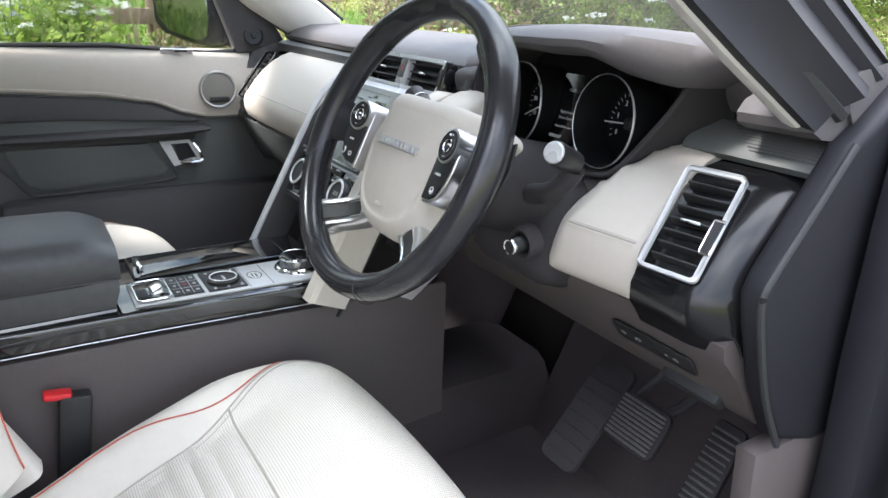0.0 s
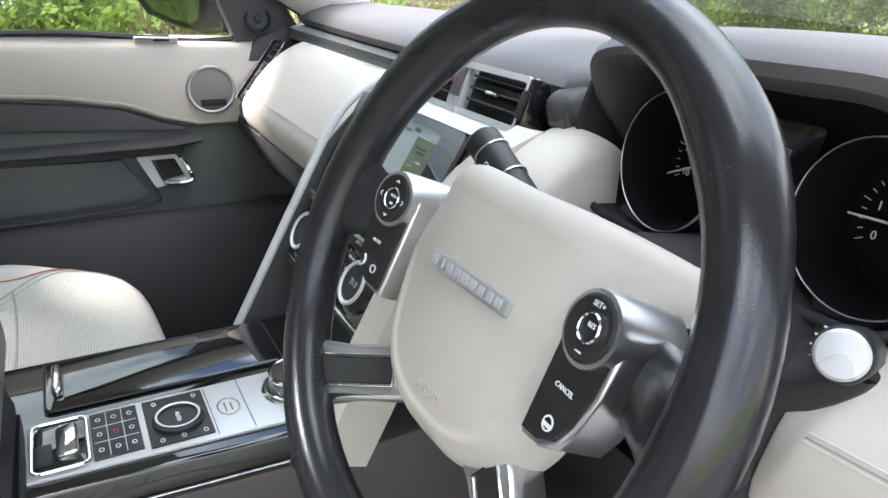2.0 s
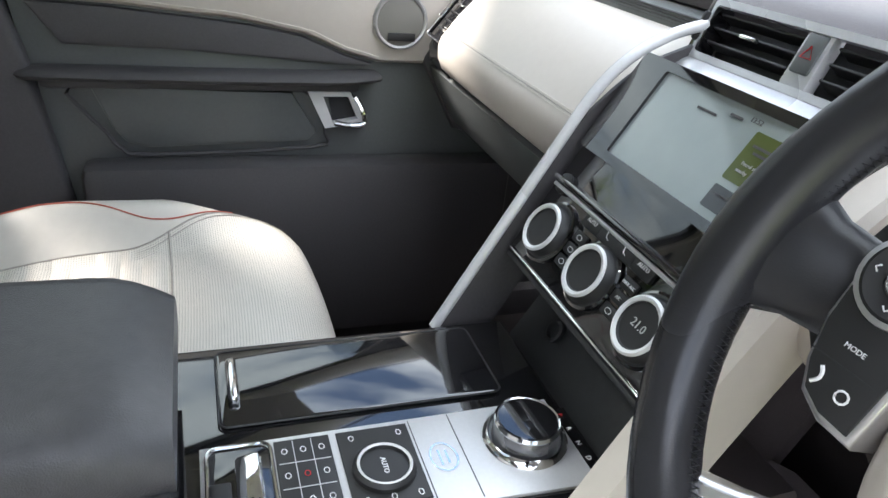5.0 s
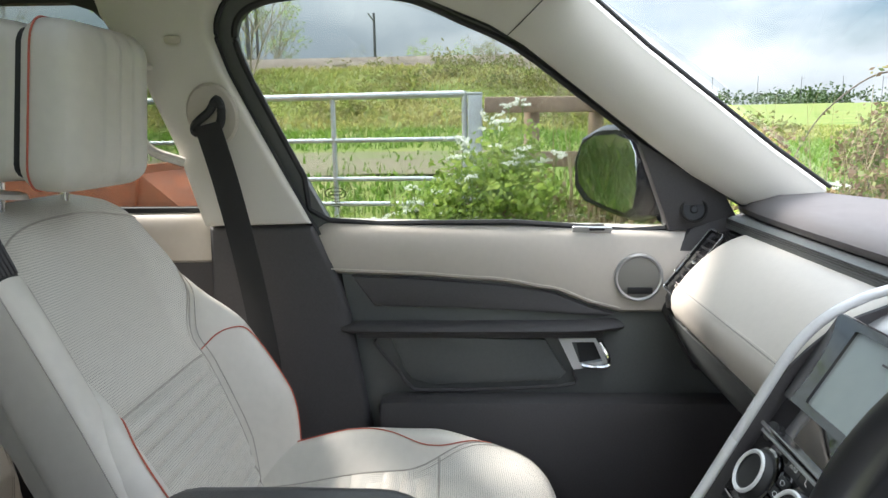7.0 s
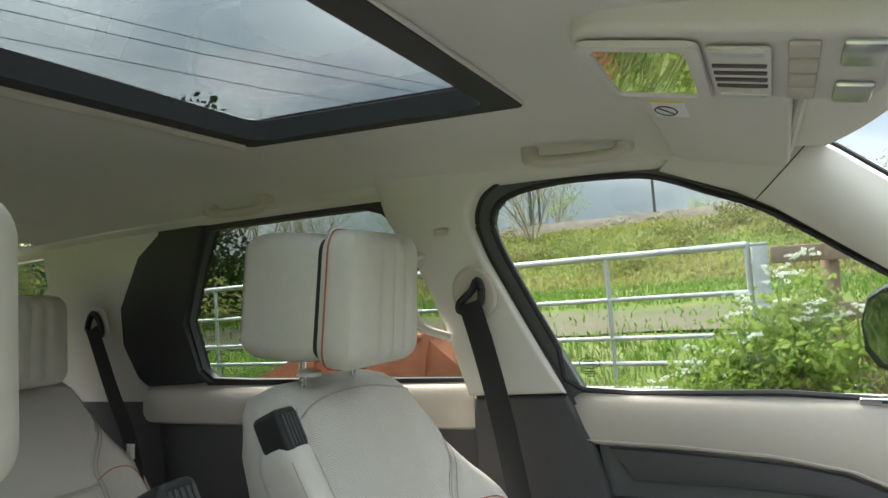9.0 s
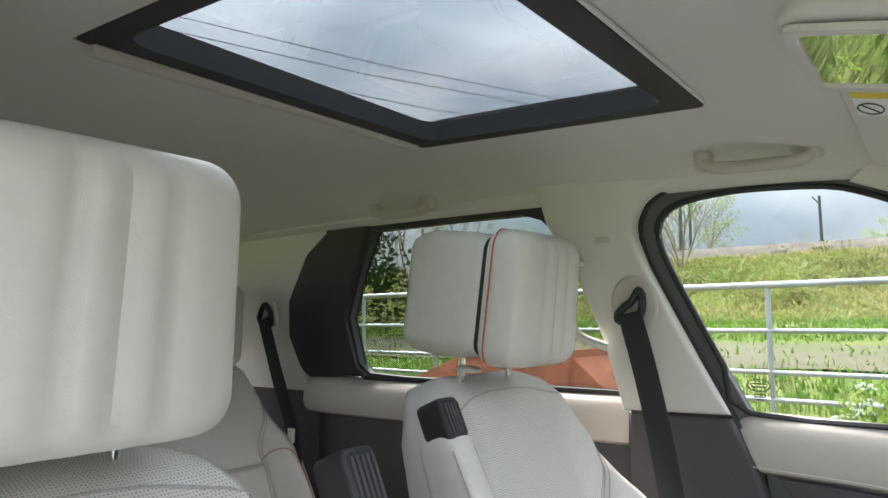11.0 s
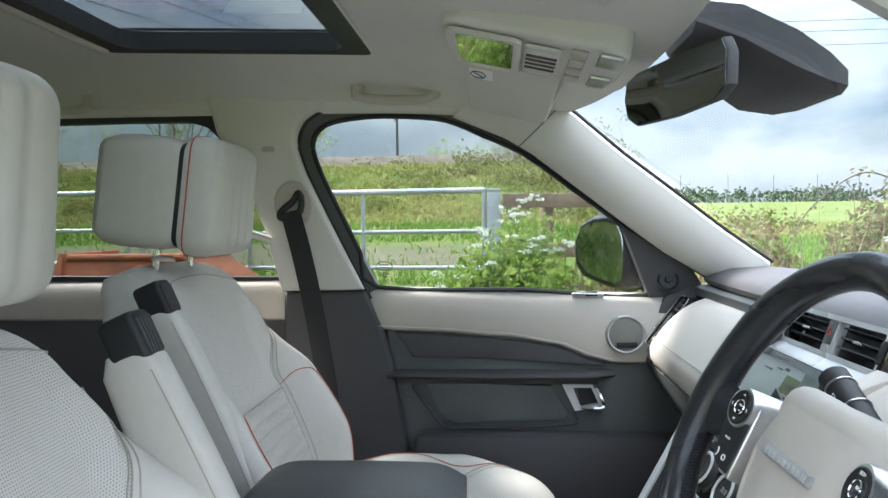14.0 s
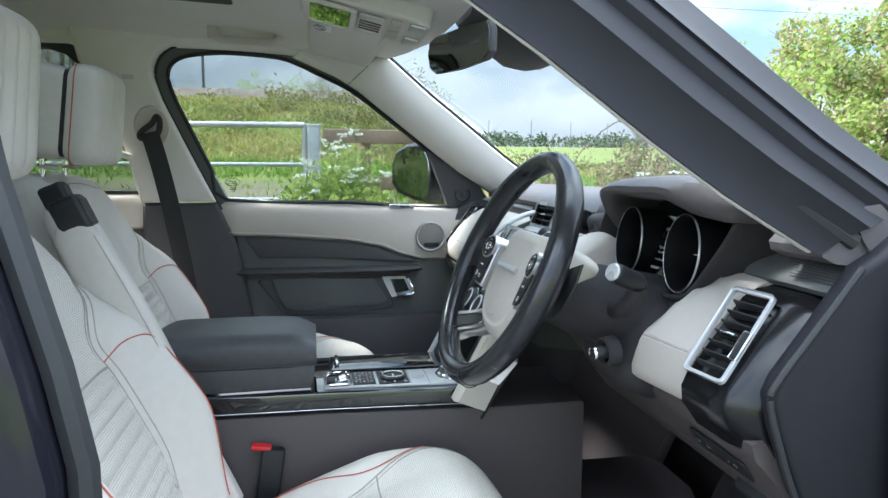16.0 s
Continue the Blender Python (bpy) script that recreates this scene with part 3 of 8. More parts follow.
for sd, nm in ((-1, "passenger"), (1, "driver")):
    root = thing("a_pillar", (0.68 * sd, 0.8, 1.3), f"sloping windscreen pillar on the {nm} side with pale fabric trim", "car pillar", kind="structure")
    part("trim", pillar(sd, True), M_PILLAR, root, "pale grey fabric pillar trim")
    if sd > 0:
        part("outer_skin", pillar(sd, False), M_APERTURE, root, "black painted pillar")
    part("door_flange", pillar(sd, None), M_APERTURE, root, "dark door flange")
    part("windscreen_seal", tube([(-a[0] * sd, a[1] + 0.006, a[2] + 0.008) for a, b in AP], 0.007 if sd > 0 else 0.004, 8), M_SEAL, root, "black windscreen seal")
    if sd == -1:
        ja, jb, jn = Vector((-0.607, 0.466, 1.701)), Vector((-0.65, 0.376, 1.618)), Vector((0.75, -0.25, -0.35)).normalized()
        part("joint_line", tube(smooth_path([lerp(ja, jb, t) + jn * d for t, d in ((0, 0.002), (0.12, 0.0128), (0.35, 0.0226), (0.65, 0.0246), (0.9, 0.0146), (1, 0.001))], 4), 0.0011, 5), M_DARK, root)
        part("airbag_label", slab(round_rect(0.036, 0.012, 0.005), 0.001, basis((-0.624, 0.52, 1.597), (0, 0.78, -0.62), (-0.5, 0.4, 0.6)), 0), M_TRIM, root)
    else:
        part("door_seal", tube([(-lerp(a[0], b[0], 0.75) * sd + 0.03, lerp(a[1], b[1], 0.75) - 0.0, lerp(a[2], b[2], 0.75)) for a, b in AP], 0.011, 8), M_SEAL, root, "black rubber door seal")

tagged(part("door_skin", merge(slab([(-1.2, 1.27), (1.1, 1.25), (1.1, 0.45), (-1.2, 0.45)], 0.012, yz(-0.835), 0.003)), M_PAINT), "black painted outer door skins", "door skin", kind="structure")

# B pillar with belt, left
bp = thing("b_pillar", (-0.72, -0.1, 0.6), "pale upper and dark lower pillar trim between the doors", "car pillar", kind="structure")
up_trim = [(-0.008, 1.278), (-0.05, 1.37), (-0.09, 1.46), (-0.135, 1.565), (-0.152, 1.625), (-0.15, 1.655), (-0.13, 1.69), (-0.09, 1.712), (-0.04, 1.722), (-0.04, 1.765), (-0.345, 1.765), (-0.328, 1.66), (-0.275, 1.55), (-0.238, 1.43), (-0.21, 1.278)]
ut = lean(slab(up_trim, 0.075, yz(-0.80), 0.012, 3))
for v in ut.verts:
    v.co.x += 0.15 * max(-0.02 - v.co.y, 0.0)
part("upper_trim", ut, M_PILLAR, bp, "pale grey upper pillar trim")
part("lower_trim", slab([(-0.006, 1.274), (0.03, 1.2), (0.06, 1.1), (0.1, 0.84), (0.14, 0.56), (-0.24, 0.56), (-0.22, 1.0), (-0.212, 1.274)], 0.075, yz(-0.80), 0.012, 3), M_DARK, bp, "dark lower pillar trim")
part("pillar_label", slab(round_rect(0.03, 0.012, 0.004), 0.001, basis((-0.622, -0.21, 1.62), (0, 1, 0), (0.2, 0, 1)), 0), M_TRIM, bp)
belt = thing("seat_belt", (-0.66, -0.1, 0.7), "black seat belt hanging from a cream pillar anchor", "seat belt")
bo = basis((-0.672, -0.115, 1.495), (0, 1, 0), (0.2, 0, 1))
part("anchor_cover", lathe([(0.05, 0), (0.05, 0.004), (0.046, 0.008), (0.0, 0.009)], bo @ Matrix.Diagonal((0.95, 1.15, 1, 1)), 32), M_TRIM, belt, "cream anchor cover")
part("ring", tube(smooth_path([bo @ Vector(p) for p in ((-0.03, -0.03, 0.016), (0.012, -0.022, 0.02), (0.024, 0.012, 0.02), (0.016, 0.03, 0.016), (0.002, 0.01, 0.018), (-0.026, -0.012, 0.018))], 4, True), 0.008, 8, True), M_SEAL, belt, "black plastic belt guide")


def strap(pts, w=0.024, t=0.0012, across=(0, 1, 0)):
    """Webbing along points; across: the way of its width."""
    rings = []
    pts = smooth_path(pts, 8)
    for i, p in enumerate(pts):
        d = (pts[min(i + 1, len(pts) - 1)] - pts[max(i - 1, 0)]).normalized()
        s = (Vector(across) - d * d.dot(Vector(across))).normalized()
        n = d.cross(s)
        rings.append([p + s * w + n * t, p - s * w + n * t, p - s * w - n * t, p + s * w - n * t])
    return loft(rings)


part("webbing", strap([(-0.648, -0.118, 1.478), (-0.652, -0.09, 1.36), (-0.655, -0.06, 1.2), (-0.64, -0.03, 1.02), (-0.63, -0.02, 0.85), (-0.64, -0.03, 0.66)]), M_BELT, belt, "black belt webbing")
part("tongue", rbox((0.006, 0.02, 0.035), (-0.612, 0.0, 0.96), 0.002, rot=(10, 0, 0)), M_CHROME, belt, "metal belt tongue")
slide(belt, 0.016, -0.045, -0.004)

# rear left door
RWIN = [(-0.83, 1.315), (-0.955, 1.32), (-0.987, 1.345), (-1.0, 1.47), (-0.93, 1.6), (-0.868, 1.695), (-0.6, 1.697), (-0.42, 1.695), (-0.375, 1.68), (-0.345, 1.65), (-0.3, 1.57), (-0.255, 1.45), (-0.222, 1.34), (-0.212, 1.31), (-0.5, 1.312)]
rd = thing("door", (-0.76, -0.6, 0.55), "closed rear passenger door with cream pad and privacy glass", "car door", kind="structure")
rd.name = "door_2"
part("upper_pad", pad_loft(-1.21, -0.2, lambda y: 1.2, lambda y: 1.305), M_TRIM, rd, "cream leatherette upper door pad")
part("door_panel", slab([(-0.2, 1.22), (-1.22, 1.22), (-1.22, 0.56), (-0.2, 0.56)], 0.05, yz(-0.80), 0.004), M_DARK, rd, "dark lower door panel")
part("window_frame", lean(ring_plate(offset(RWIN, -0.03), offset(RWIN, 0.0), 0.03, yz(-0.785))), M_SEAL, rd, "black rear window surround")
part("quarter_panel", lean(slab([(-0.868, 1.725), (-1.008, 1.47), (-0.99, 1.34), (-0.955, 1.31), (-1.19, 1.30), (-1.235, 1.335), (-1.255, 1.42), (-1.235, 1.52), (-1.13, 1.65), (-1.05, 1.705), (-1.02, 1.725)], 0.05, yz(-0.79), 0.012)), M_SEAL, rd, "black blanking panel")
pn = part("pane", lean(slab(offset(RWIN, -0.02), 0.004, yz(-0.778), 0)), G_TINT, rd, "dark tinted privacy glass")
pn.visible_shadow = False
part("window_mark", lean(ring_plate([(-0.93 + 0.022 * c, 1.37 + 0.012 * s) for c, s in circle(1, 20)], [(-0.93 + 0.02 * c, 1.37 + 0.0105 * s) for c, s in circle(1, 20)], 0.0008, yz(-0.773))), M_FRIT, rd)

# side walls that close the rest: C pillar, third row, tail
cp = thing("c_pillar", (-0.7, -1.4, 0.6), "pale grey trim round the rear side window", "car pillar", kind="structure")
TW = [(-1.62, 1.5), (-1.5, 1.6), (-1.475, 1.68), (-2.05, 1.67), (-2.1, 1.44)]
part("trim", lean(merge(slab([(-1.03, 1.79), (-1.03, 1.70), (-1.12, 1.65), (-1.225, 1.52), (-1.245, 1.42), (-1.19, 1.26), (-1.6, 1.26), (-1.62, 1.5), (-1.5, 1.6), (-1.475, 1.79)], 0.06, yz(-0.8), 0.0), slab([(-1.475, 1.79), (-1.475, 1.68), (-2.05, 1.67), (-2.3, 1.79)], 0.06, yz(-0.8), 0.0), slab([(-2.3, 1.79), (-2.05, 1.67), (-2.1, 1.44), (-2.3, 1.26)], 0.06, yz(-0.8), 0.0), slab([(-1.6, 1.26), (-2.3, 1.26), (-2.1, 1.44), (-1.62, 1.5)], 0.06, yz(-0.8), 0.0))), M_PILLAR, cp, "pale grey rear pillar trim")
pn = part("pane", lean(slab(TW, 0.004, yz(-0.778), 0)), G_TINT, cp, "tinted rear quarter window")
pn.visible_shadow = False
part("lower_trim", slab([(-1.15, 1.27), (-2.3, 1.27), (-2.3, 0.56), (-1.15, 0.56)], 0.06, yz(-0.8), 0.0), M_DARK, cp, "dark lower side trim")

tagged(part("wall_right", merge(lean(slab([(-0.2, 1.29), (-2.3, 1.29), (-2.3, 0.5), (-0.1, 0.5)], 0.06, yz(-0.80), 0.004), 1), lean(slab([(-0.92, 1.29), (-1.3, 1.29), (-1.3, 1.70), (-0.85, 1.70)], 0.06, yz(-0.80), 0.004), 1)), M_DARK), "closed rear side of the cabin on the driver's side", "car side", kind="structure")
rp = part("window_right", lean(slab([(-0.2, 1.29), (-0.92, 1.29), (-0.86, 1.69), (-0.35, 1.69)], 0.004, yz(-0.778), 0), 1), G_TINT)
rp.visible_shadow = False
tagged(rp, "tinted rear side window on the driver's side", "window", kind="structure")
rb = thing("b_pillar", (0.78, -0.1, 0.5), "black door pillar with rubber seal beside the driver's seat", "car pillar", kind="structure")
RBF = [(0.088, 0.9), (0.086, 1.131), (0.07, 1.22), (0.023, 1.377), (0.004, 1.454), (-0.03, 1.56), (-0.06, 1.66), (-0.07, 1.72)]
part("outer_skin", lean(slab([(p[0] - 0.03, p[1]) for p in RBF] + [(-0.3, 1.72), (-0.22, 1.3), (-0.2, 0.5), (0.03, 0.5)], 0.06, yz(-0.83), 0.015), 1), M_PAINT, rb, "gloss black painted pillar")
part("trim", lean(slab([(p[0] - 0.05, p[1]) for p in RBF] + [(-0.3, 1.72), (-0.22, 1.3), (-0.2, 0.5), (0.0, 0.5)], 0.05, yz(-0.768), 0.015), 1), M_DARK, rb, "dark inner pillar trim")
part("door_seal", lean(tube([(-0.785, p[0] - 0.018, p[1]) for p in RBF], 0.014, 8), 1), M_SEAL, rb, "black rubber door seal")
tagged(part("wall_rear", rbox((1.5, 0.04, 0.8), (0, -2.3, 0.9), 0.01), M_DARK), "dark tailgate trim at the back of the cabin", "tailgate", kind="structure")
tg = part("window_rear", slab([(-0.62, 1.3), (0.62, 1.3), (0.56, 1.68), (-0.56, 1.68)], 0.004, basis((0, -2.29, 0), (1, 0, 0), (0, 0, 1)), 0), G_TINT)
tg.visible_shadow = False
tagged(tg, "tinted tailgate window", "window", kind="structure")

# bulkhead and the jamb ahead of the driver's door
tagged(part("bulkhead", merge(rbox((1.5, 0.04, 0.85), (0, 1.24, 0.89), 0.005), rbox((1.5, 0.5, 0.03), (0, 1.02, 0.52), 0.005)), M_CARPET), "dark carpeted bulkhead behind the dashboard", "bulkhead", kind="structure")
tagged(part("door_jamb", merge(lean(slab([(0.90, 1.31), (0.885, 1.2), (0.888, 1.05), (0.9, 0.9), (0.9, 0.5), (1.5, 0.5), (1.5, 1.3), (1.05, 1.36)], 0.05, yz(-0.825), 0.015), 1), lean(slab([(0.93, 1.3), (0.93, 0.52), (1.3, 0.52), (1.3, 1.3)], 0.03, yz(-0.79), 0.008), 1)), M_APERTURE), "dark painted door jamb beside the dashboard", "door jamb", kind="structure")
tagged(part("jamb_left", slab([(0.85, 1.3), (0.85, 0.5), (1.3, 0.5), (1.3, 1.3)], 0.05, yz(-0.82), 0.005), M_DARK), "dark panel behind the passenger door", "door jamb", kind="structure")

# windscreen, from pillar to pillar
rows_ws = []
for i in range(11):
    v = i / 10
    row = []
    for j in range(15):
        x = lerp(-1, 1, j / 14)
        hw = lerp(0.60, 0.69, v)
        y = lerp(0.49, 0.99, v) + (1 - x * x) * lerp(0.07, 0.22, v)
        z = lerp(1.695, 1.325, v) + (1 - x * x) * 0.012
        row.append((x * hw, y, z))
    rows_ws.append(row)
ws = part("windscreen", loft(rows_ws, closed=False), G_SCREEN)
ws.visible_shadow = False
tagged(ws, "wide curved clear windscreen", "windscreen", kind="structure")
# roof rail and skin over the doors
for sd in (-1, 1):
    rail = [(0.64 * sd, 0.33, 1.70), (0.66 * sd, 0.2, 1.725), (0.665 * sd, -0.2, 1.735), (0.66 * sd, -1.2, 1.735), (0.64 * sd, -2.3, 1.70)]
    tagged(part("roof_rail", tube(smooth_path(rail, 6), 0.03, 10, flat=(0.045, 0.03)), M_PAINT if sd > 0 else M_HEADLINER), "black roof edge over the open door" if sd > 0 else "pale padded roof edge over the closed doors", "roof rail", kind="structure")

# the driver's door stands wide open, swung forward on its hinges
od = thing("door", (0.84, 0.9, 0.55), "driver's door standing wide open with dark inner panel", "car door", kind="structure")
od.name = "door_3"
DM = basis((0.86, 0.9, 0), (0.93, 0.37, 0), (0, 0, 1))
part("outer_skin", slab([(0.02, 0.5), (1.0, 0.5), (1.04, 0.9), (1.0, 1.27), (0.02, 1.27)], 0.02, DM @ Matrix.Translation((0, 0, -0.11)), 0.006), M_PAINT, od, "black painted outer skin")
part("door_panel", slab([(0.02, 0.52), (1.0, 0.52), (1.03, 0.9), (1.0, 1.19), (0.02, 1.19)], 0.09, DM @ Matrix.Translation((0, 0, -0.09)), 0.02, 3), M_DARKG, od, "dark lower door panel")
part("upper_pad", slab([(0.03, 1.13), (1.0, 1.15), (0.99, 1.28), (0.03, 1.26)], 0.05, DM @ Matrix.Translation((0, 0, -0.03)), 0.02, 3), M_TRIM, od, "cream leatherette upper door pad")
part("window_frame", tube(smooth_path([DM @ Vector(p) for p in ((0.05, 1.26, -0.05), (0.35, 1.5, -0.04), (0.55, 1.64, -0.03), (0.75, 1.69, -0.02), (0.9, 1.68, -0.02), (0.98, 1.5, -0.03), (1.0, 1.27, -0.05))], 5), 0.02, 8), M_SEAL, od, "black window frame")


# ---- dashboard ----
M_SEAMLINE = mat("cream_seam", (0.3, 0.28, 0.25), 0.8, vary=0.05)
dash = thing("dashboard", (0, 0.95, 0.9), "dark dashboard with cream leather panels and a centre stack", "dashboard")


def across(xs, profile, caps=True):
    """A moulding that runs across the car: one profile of (y, z) at each x, or a function of x."""
    return loft([[(x, y, z) for y, z in (profile(x) if callable(profile) else profile)] for x in xs], True, caps)


def top_profile(x):
    k = 1 - (x / 0.74) ** 2
    far, s = 0.99 + 0.2 * k, 0.022 * (x / 0.74) ** 2
    lip = 0.80 + 0.015 * (x / 0.7) ** 4 + 0.135 * sstep((x - 0.168) / 0.028) * sstep((0.66 - x) / 0.03)
    return [(far, 1.30), (far, 1.322 - s * 0), (lerp(lip, far, 0.6), 1.334), (lerp(lip, far, 0.25), 1.33), (lip + 0.03, 1.322), (lip + 0.01, 1.314), (lip, 1.302), (lip + 0.003, 1.292), (lip + 0.02, 1.284), (lip + 0.06, 1.28), (far - 0.05, 1.26)]


part("top_pad", across([-0.74 + 1.48 * i / 110 for i in range(111)], top_profile), M_DASH, dash, "dark soft-touch dashboard top")
strip = [(0.86, 1.288), (0.80, 1.288), (0.79, 1.283), (0.788, 1.266), (0.80, 1.258), (0.86, 1.255)]
for x0, x1 in ((-0.71, -0.155), (0.158, 0.184)):
    part("trim_strip", across([x0, x1], strip), M_DARKG, dash, "dark ribbed metal-look trim strip")
    for i in range(5):
        part("rib", tube([(x0, 0.7895, 1.268 + 0.0035 * i), (x1, 0.7895, 1.268 + 0.0035 * i)], 0.0011, 5), M_DARK, dash)
wide = [(0.93, 1.285), (0.885, 1.281), (0.858, 1.268), (0.842, 1.257), (0.838, 1.25), (0.845, 1.243), (0.93, 1.24)]
part("hood_flank", across([0.6, 0.64, 0.745], [(0.895, 1.281), (0.882, 1.292), (0.866, 1.312), (0.858, 1.33), (0.866, 1.348), (0.93, 1.358), (1.0, 1.35), (1.0, 1.28)]), M_DASH, dash, "soft dark flank of the dashboard top")
ws_ = part("trim_strip", across([0.575, 0.6, 0.745], wide), M_DARKG, dash, "broad dark trim strip with fine ribs")
for i in range(9):
    t = i / 8
    part("rib", tube([(lerp(0.66, 0.61, t), lerp(0.844, 0.88, t), lerp(1.2585, 1.2792, t) + 0.0004), (0.742, lerp(0.844, 0.88, t), lerp(1.2585, 1.2792, t) + 0.0004)], 0.0011, 5), M_DARK, ws_)
CP = [(0.80, 1.268), (0.785, 1.266), (0.765, 1.259), (0.74, 1.245), (0.715, 1.225), (0.692, 1.2), (0.676, 1.178), (0.672, 1.173), (0.668, 1.168), (0.664, 1.155), (0.665, 1.135), (0.673, 1.118), (0.688, 1.106), (0.71, 1.102), (0.80, 1.12)]


DCP = [(0.86, 1.25), (0.838, 1.247), (0.82, 1.24), (0.795, 1.222), (0.77, 1.198), (0.748, 1.172), (0.735, 1.158), (0.7315, 1.152), (0.729, 1.145), (0.7275, 1.125), (0.728, 1.105), (0.732, 1.092), (0.742, 1.084), (0.77, 1.08), (0.86, 1.09)]   # the driver's panel stands further off and steeper


def driver_cream(x0, x1, n=40):
    """The driver's panel: its left side is chamfered more and more towards the top, which falls away to the left."""
    rings = []
    for i in range(n):
        x = lerp(x0, x1, (i / (n - 1)) ** 1.6)
        r = 0.004 * (1 - min((x1 - x) / 0.006, 1)) + 0.006 * max(0, 1 - (x - x0) / 0.005) ** 2
        top = lerp(1.187, 1.25, sstep((x - x0) / 0.085))
        set_off = lerp(-0.011, 0.006, (x - x0) / (x1 - x0))
        ring = []
        for y, z in DCP:
            up = min(max((z - 1.09) / 0.1, 0), 1)
            cut = 0.034 * up * max(0, 1 - (x - x0) / lerp(0.006, 0.038, up))
            ring.append((x, y + set_off + cut + r if y < 0.85 else y, min(z, top) - r * 0.3))
        rings.append(ring)
    return loft(rings)


def cream(x0, x1, n=10, soft=0.012):
    if x0 > 0.4:
        return driver_cream(x0, x1)
    rings = []
    if 0 < x0 < 0.3:
        soft, n = 0.04, 24
    for i in range(n):
        x = lerp(x0, x1, i / (n - 1))
        e = min(x - x0, x1 - x) / soft
        e = min(e, 1)
        inset = 0.008 * (1 - math.sqrt(max(0, 1 - (1 - e) ** 2)))
        top = 1.3
        if 0 < x0 < 0.3:
            inset *= 2.4
        rings.append([(x, y + inset * (0.7 if z > 1.11 else -0.2), z - inset * (0.7 if z > 1.14 else -0.8)) for y, z in [(y_ if z_ <= top else max(y_, 0.70 + (top - 1.205) * 1.0), min(z_, top)) for y_, z_ in CP]])
    return loft(rings)


cream_xs = ((-0.625, -0.146), (0.15, 0.24), (0.49, 0.62))
for x0, x1 in cream_xs:
    pa = part("leather_panel", cream(x0, x1, 36), M_TRIM, dash, "cream leather dashboard panel")
    sy, sz = (0.0, 0.0) if x0 < 0.4 else (0.0595, -0.0215)
    off = lambda x: 0.0 if x1 < 0.4 else lerp(-0.011, 0.006, (x - 0.49) / 0.13) - 0.0006
    if x0 > 0.4:
        x0 += 0.024
    for dy, dz in ((0.0022 + sy, 0.0032 + sz), (-0.0012 + sy, -0.002 + sz)):
        part("stitching", tube([(lerp(x0 + 0.004, x1 - 0.004, i / 60), 0.6728 + dy + off(lerp(x0 + 0.004, x1 - 0.004, i / 60)), 1.1765 + dz + (0.0003 if i % 2 else 0)) for i in range(61)], 0.00045, 4), M_THREAD, pa)
    part("seam", tube([(x0 + 0.004, 0.6728 + sy + off(x0 + 0.004), 1.1768 + sz), (x1 - 0.004, 0.6728 + sy + off(x1 - 0.004), 1.1768 + sz)], 0.0006, 5), M_SEAMLINE, pa)
# under-dash
low = [(0.80, 1.12), (0.70, 1.10), (0.69, 1.095), (0.70, 1.07), (0.74, 1.0), (0.80, 0.955), (0.98, 0.93), (0.98, 1.12)]
part("glove_box", across([-0.72, -0.16], low), M_DARKG, dash, "dark glove box front")
knee = [(0.86, 1.10), (0.77, 1.085), (0.752, 1.078), (0.757, 1.06), (0.785, 1.03), (0.808, 0.995), (0.835, 0.962), (0.9, 0.945), (0.98, 0.93), (0.98, 1.10)]
part("knee_panel", across([0.16, 0.45, 0.7, 0.735], knee), M_BROWN, dash, "dark brown knee panel")
part("column_panel", across([0.2, 0.36, 0.5], [(0.86, 1.205), (0.812, 1.203), (0.79, 1.192), (0.772, 1.16), (0.762, 1.12), (0.758, 1.085), (0.765, 1.07), (0.86, 1.07)]), M_BROWN, dash, "dark panel round the steering column")
part("core", rbox((1.36, 0.18, 0.2), (0, 1.03, 1.15), 0.02), M_DARK, dash)
part("column_shroud", merge(loft([[(0.389 + w * c, y, z + h * s) for c, s in circle(1, 20)] for y, z, w, h in ((0.88, 1.13, 0.1, 0.075), (0.75, 1.162, 0.095, 0.068), (0.67, 1.185, 0.075, 0.06), (0.615, 1.205, 0.06, 0.052))])), M_SHROUD, dash, "black steering column shroud")
part("lower_shroud", rbox((0.2, 0.12, 0.15), (0.405, 0.775, 1.115), 0.05, 4, rot=(-20, 0, 0)), M_SHROUD, dash)
SWM = basis((0.615, 0.793, 1.017), (1, 0.03, -0.02), (0, -0.055, 0.075))
sp_ = part("switch_panel", slab(round_rect(0.125, 0.036, 0.01), 0.004, SWM, 0.002), M_KEY, dash, "black panel of small switches")
for dx, w in ((-0.045, 0.008), (-0.022, 0.009), (0.022, 0.004), (0.036, 0.008)):
    part("print_mark", tube([sp_.matrix_basis @ (SWM @ Vector((dx + w * 0.5 * c, w * 0.35 * s, 0.0045))) for c, s in circle(1, 8)], 0.0003, 4, True), M_SATIN, sp_)
part("latch_recess", rbox((0.085, 0.03, 0.026), (0.655, 0.83, 0.972), 0.008, rot=(-40, 0, 0)), M_SEAL, dash)
part("end_panel", slab([(0.875, 1.298), (0.848, 1.282), (0.805, 1.223), (0.76, 1.164), (0.751, 1.143), (0.762, 1.101), (0.79, 1.03), (0.83, 0.962), (0.9, 0.935), (1.1, 0.935), (1.1, 1.36), (0.94, 1.348)], 0.03, yz(0.737), 0.01, 3), M_APERTURE, dash, "dark end panel of the dashboard")
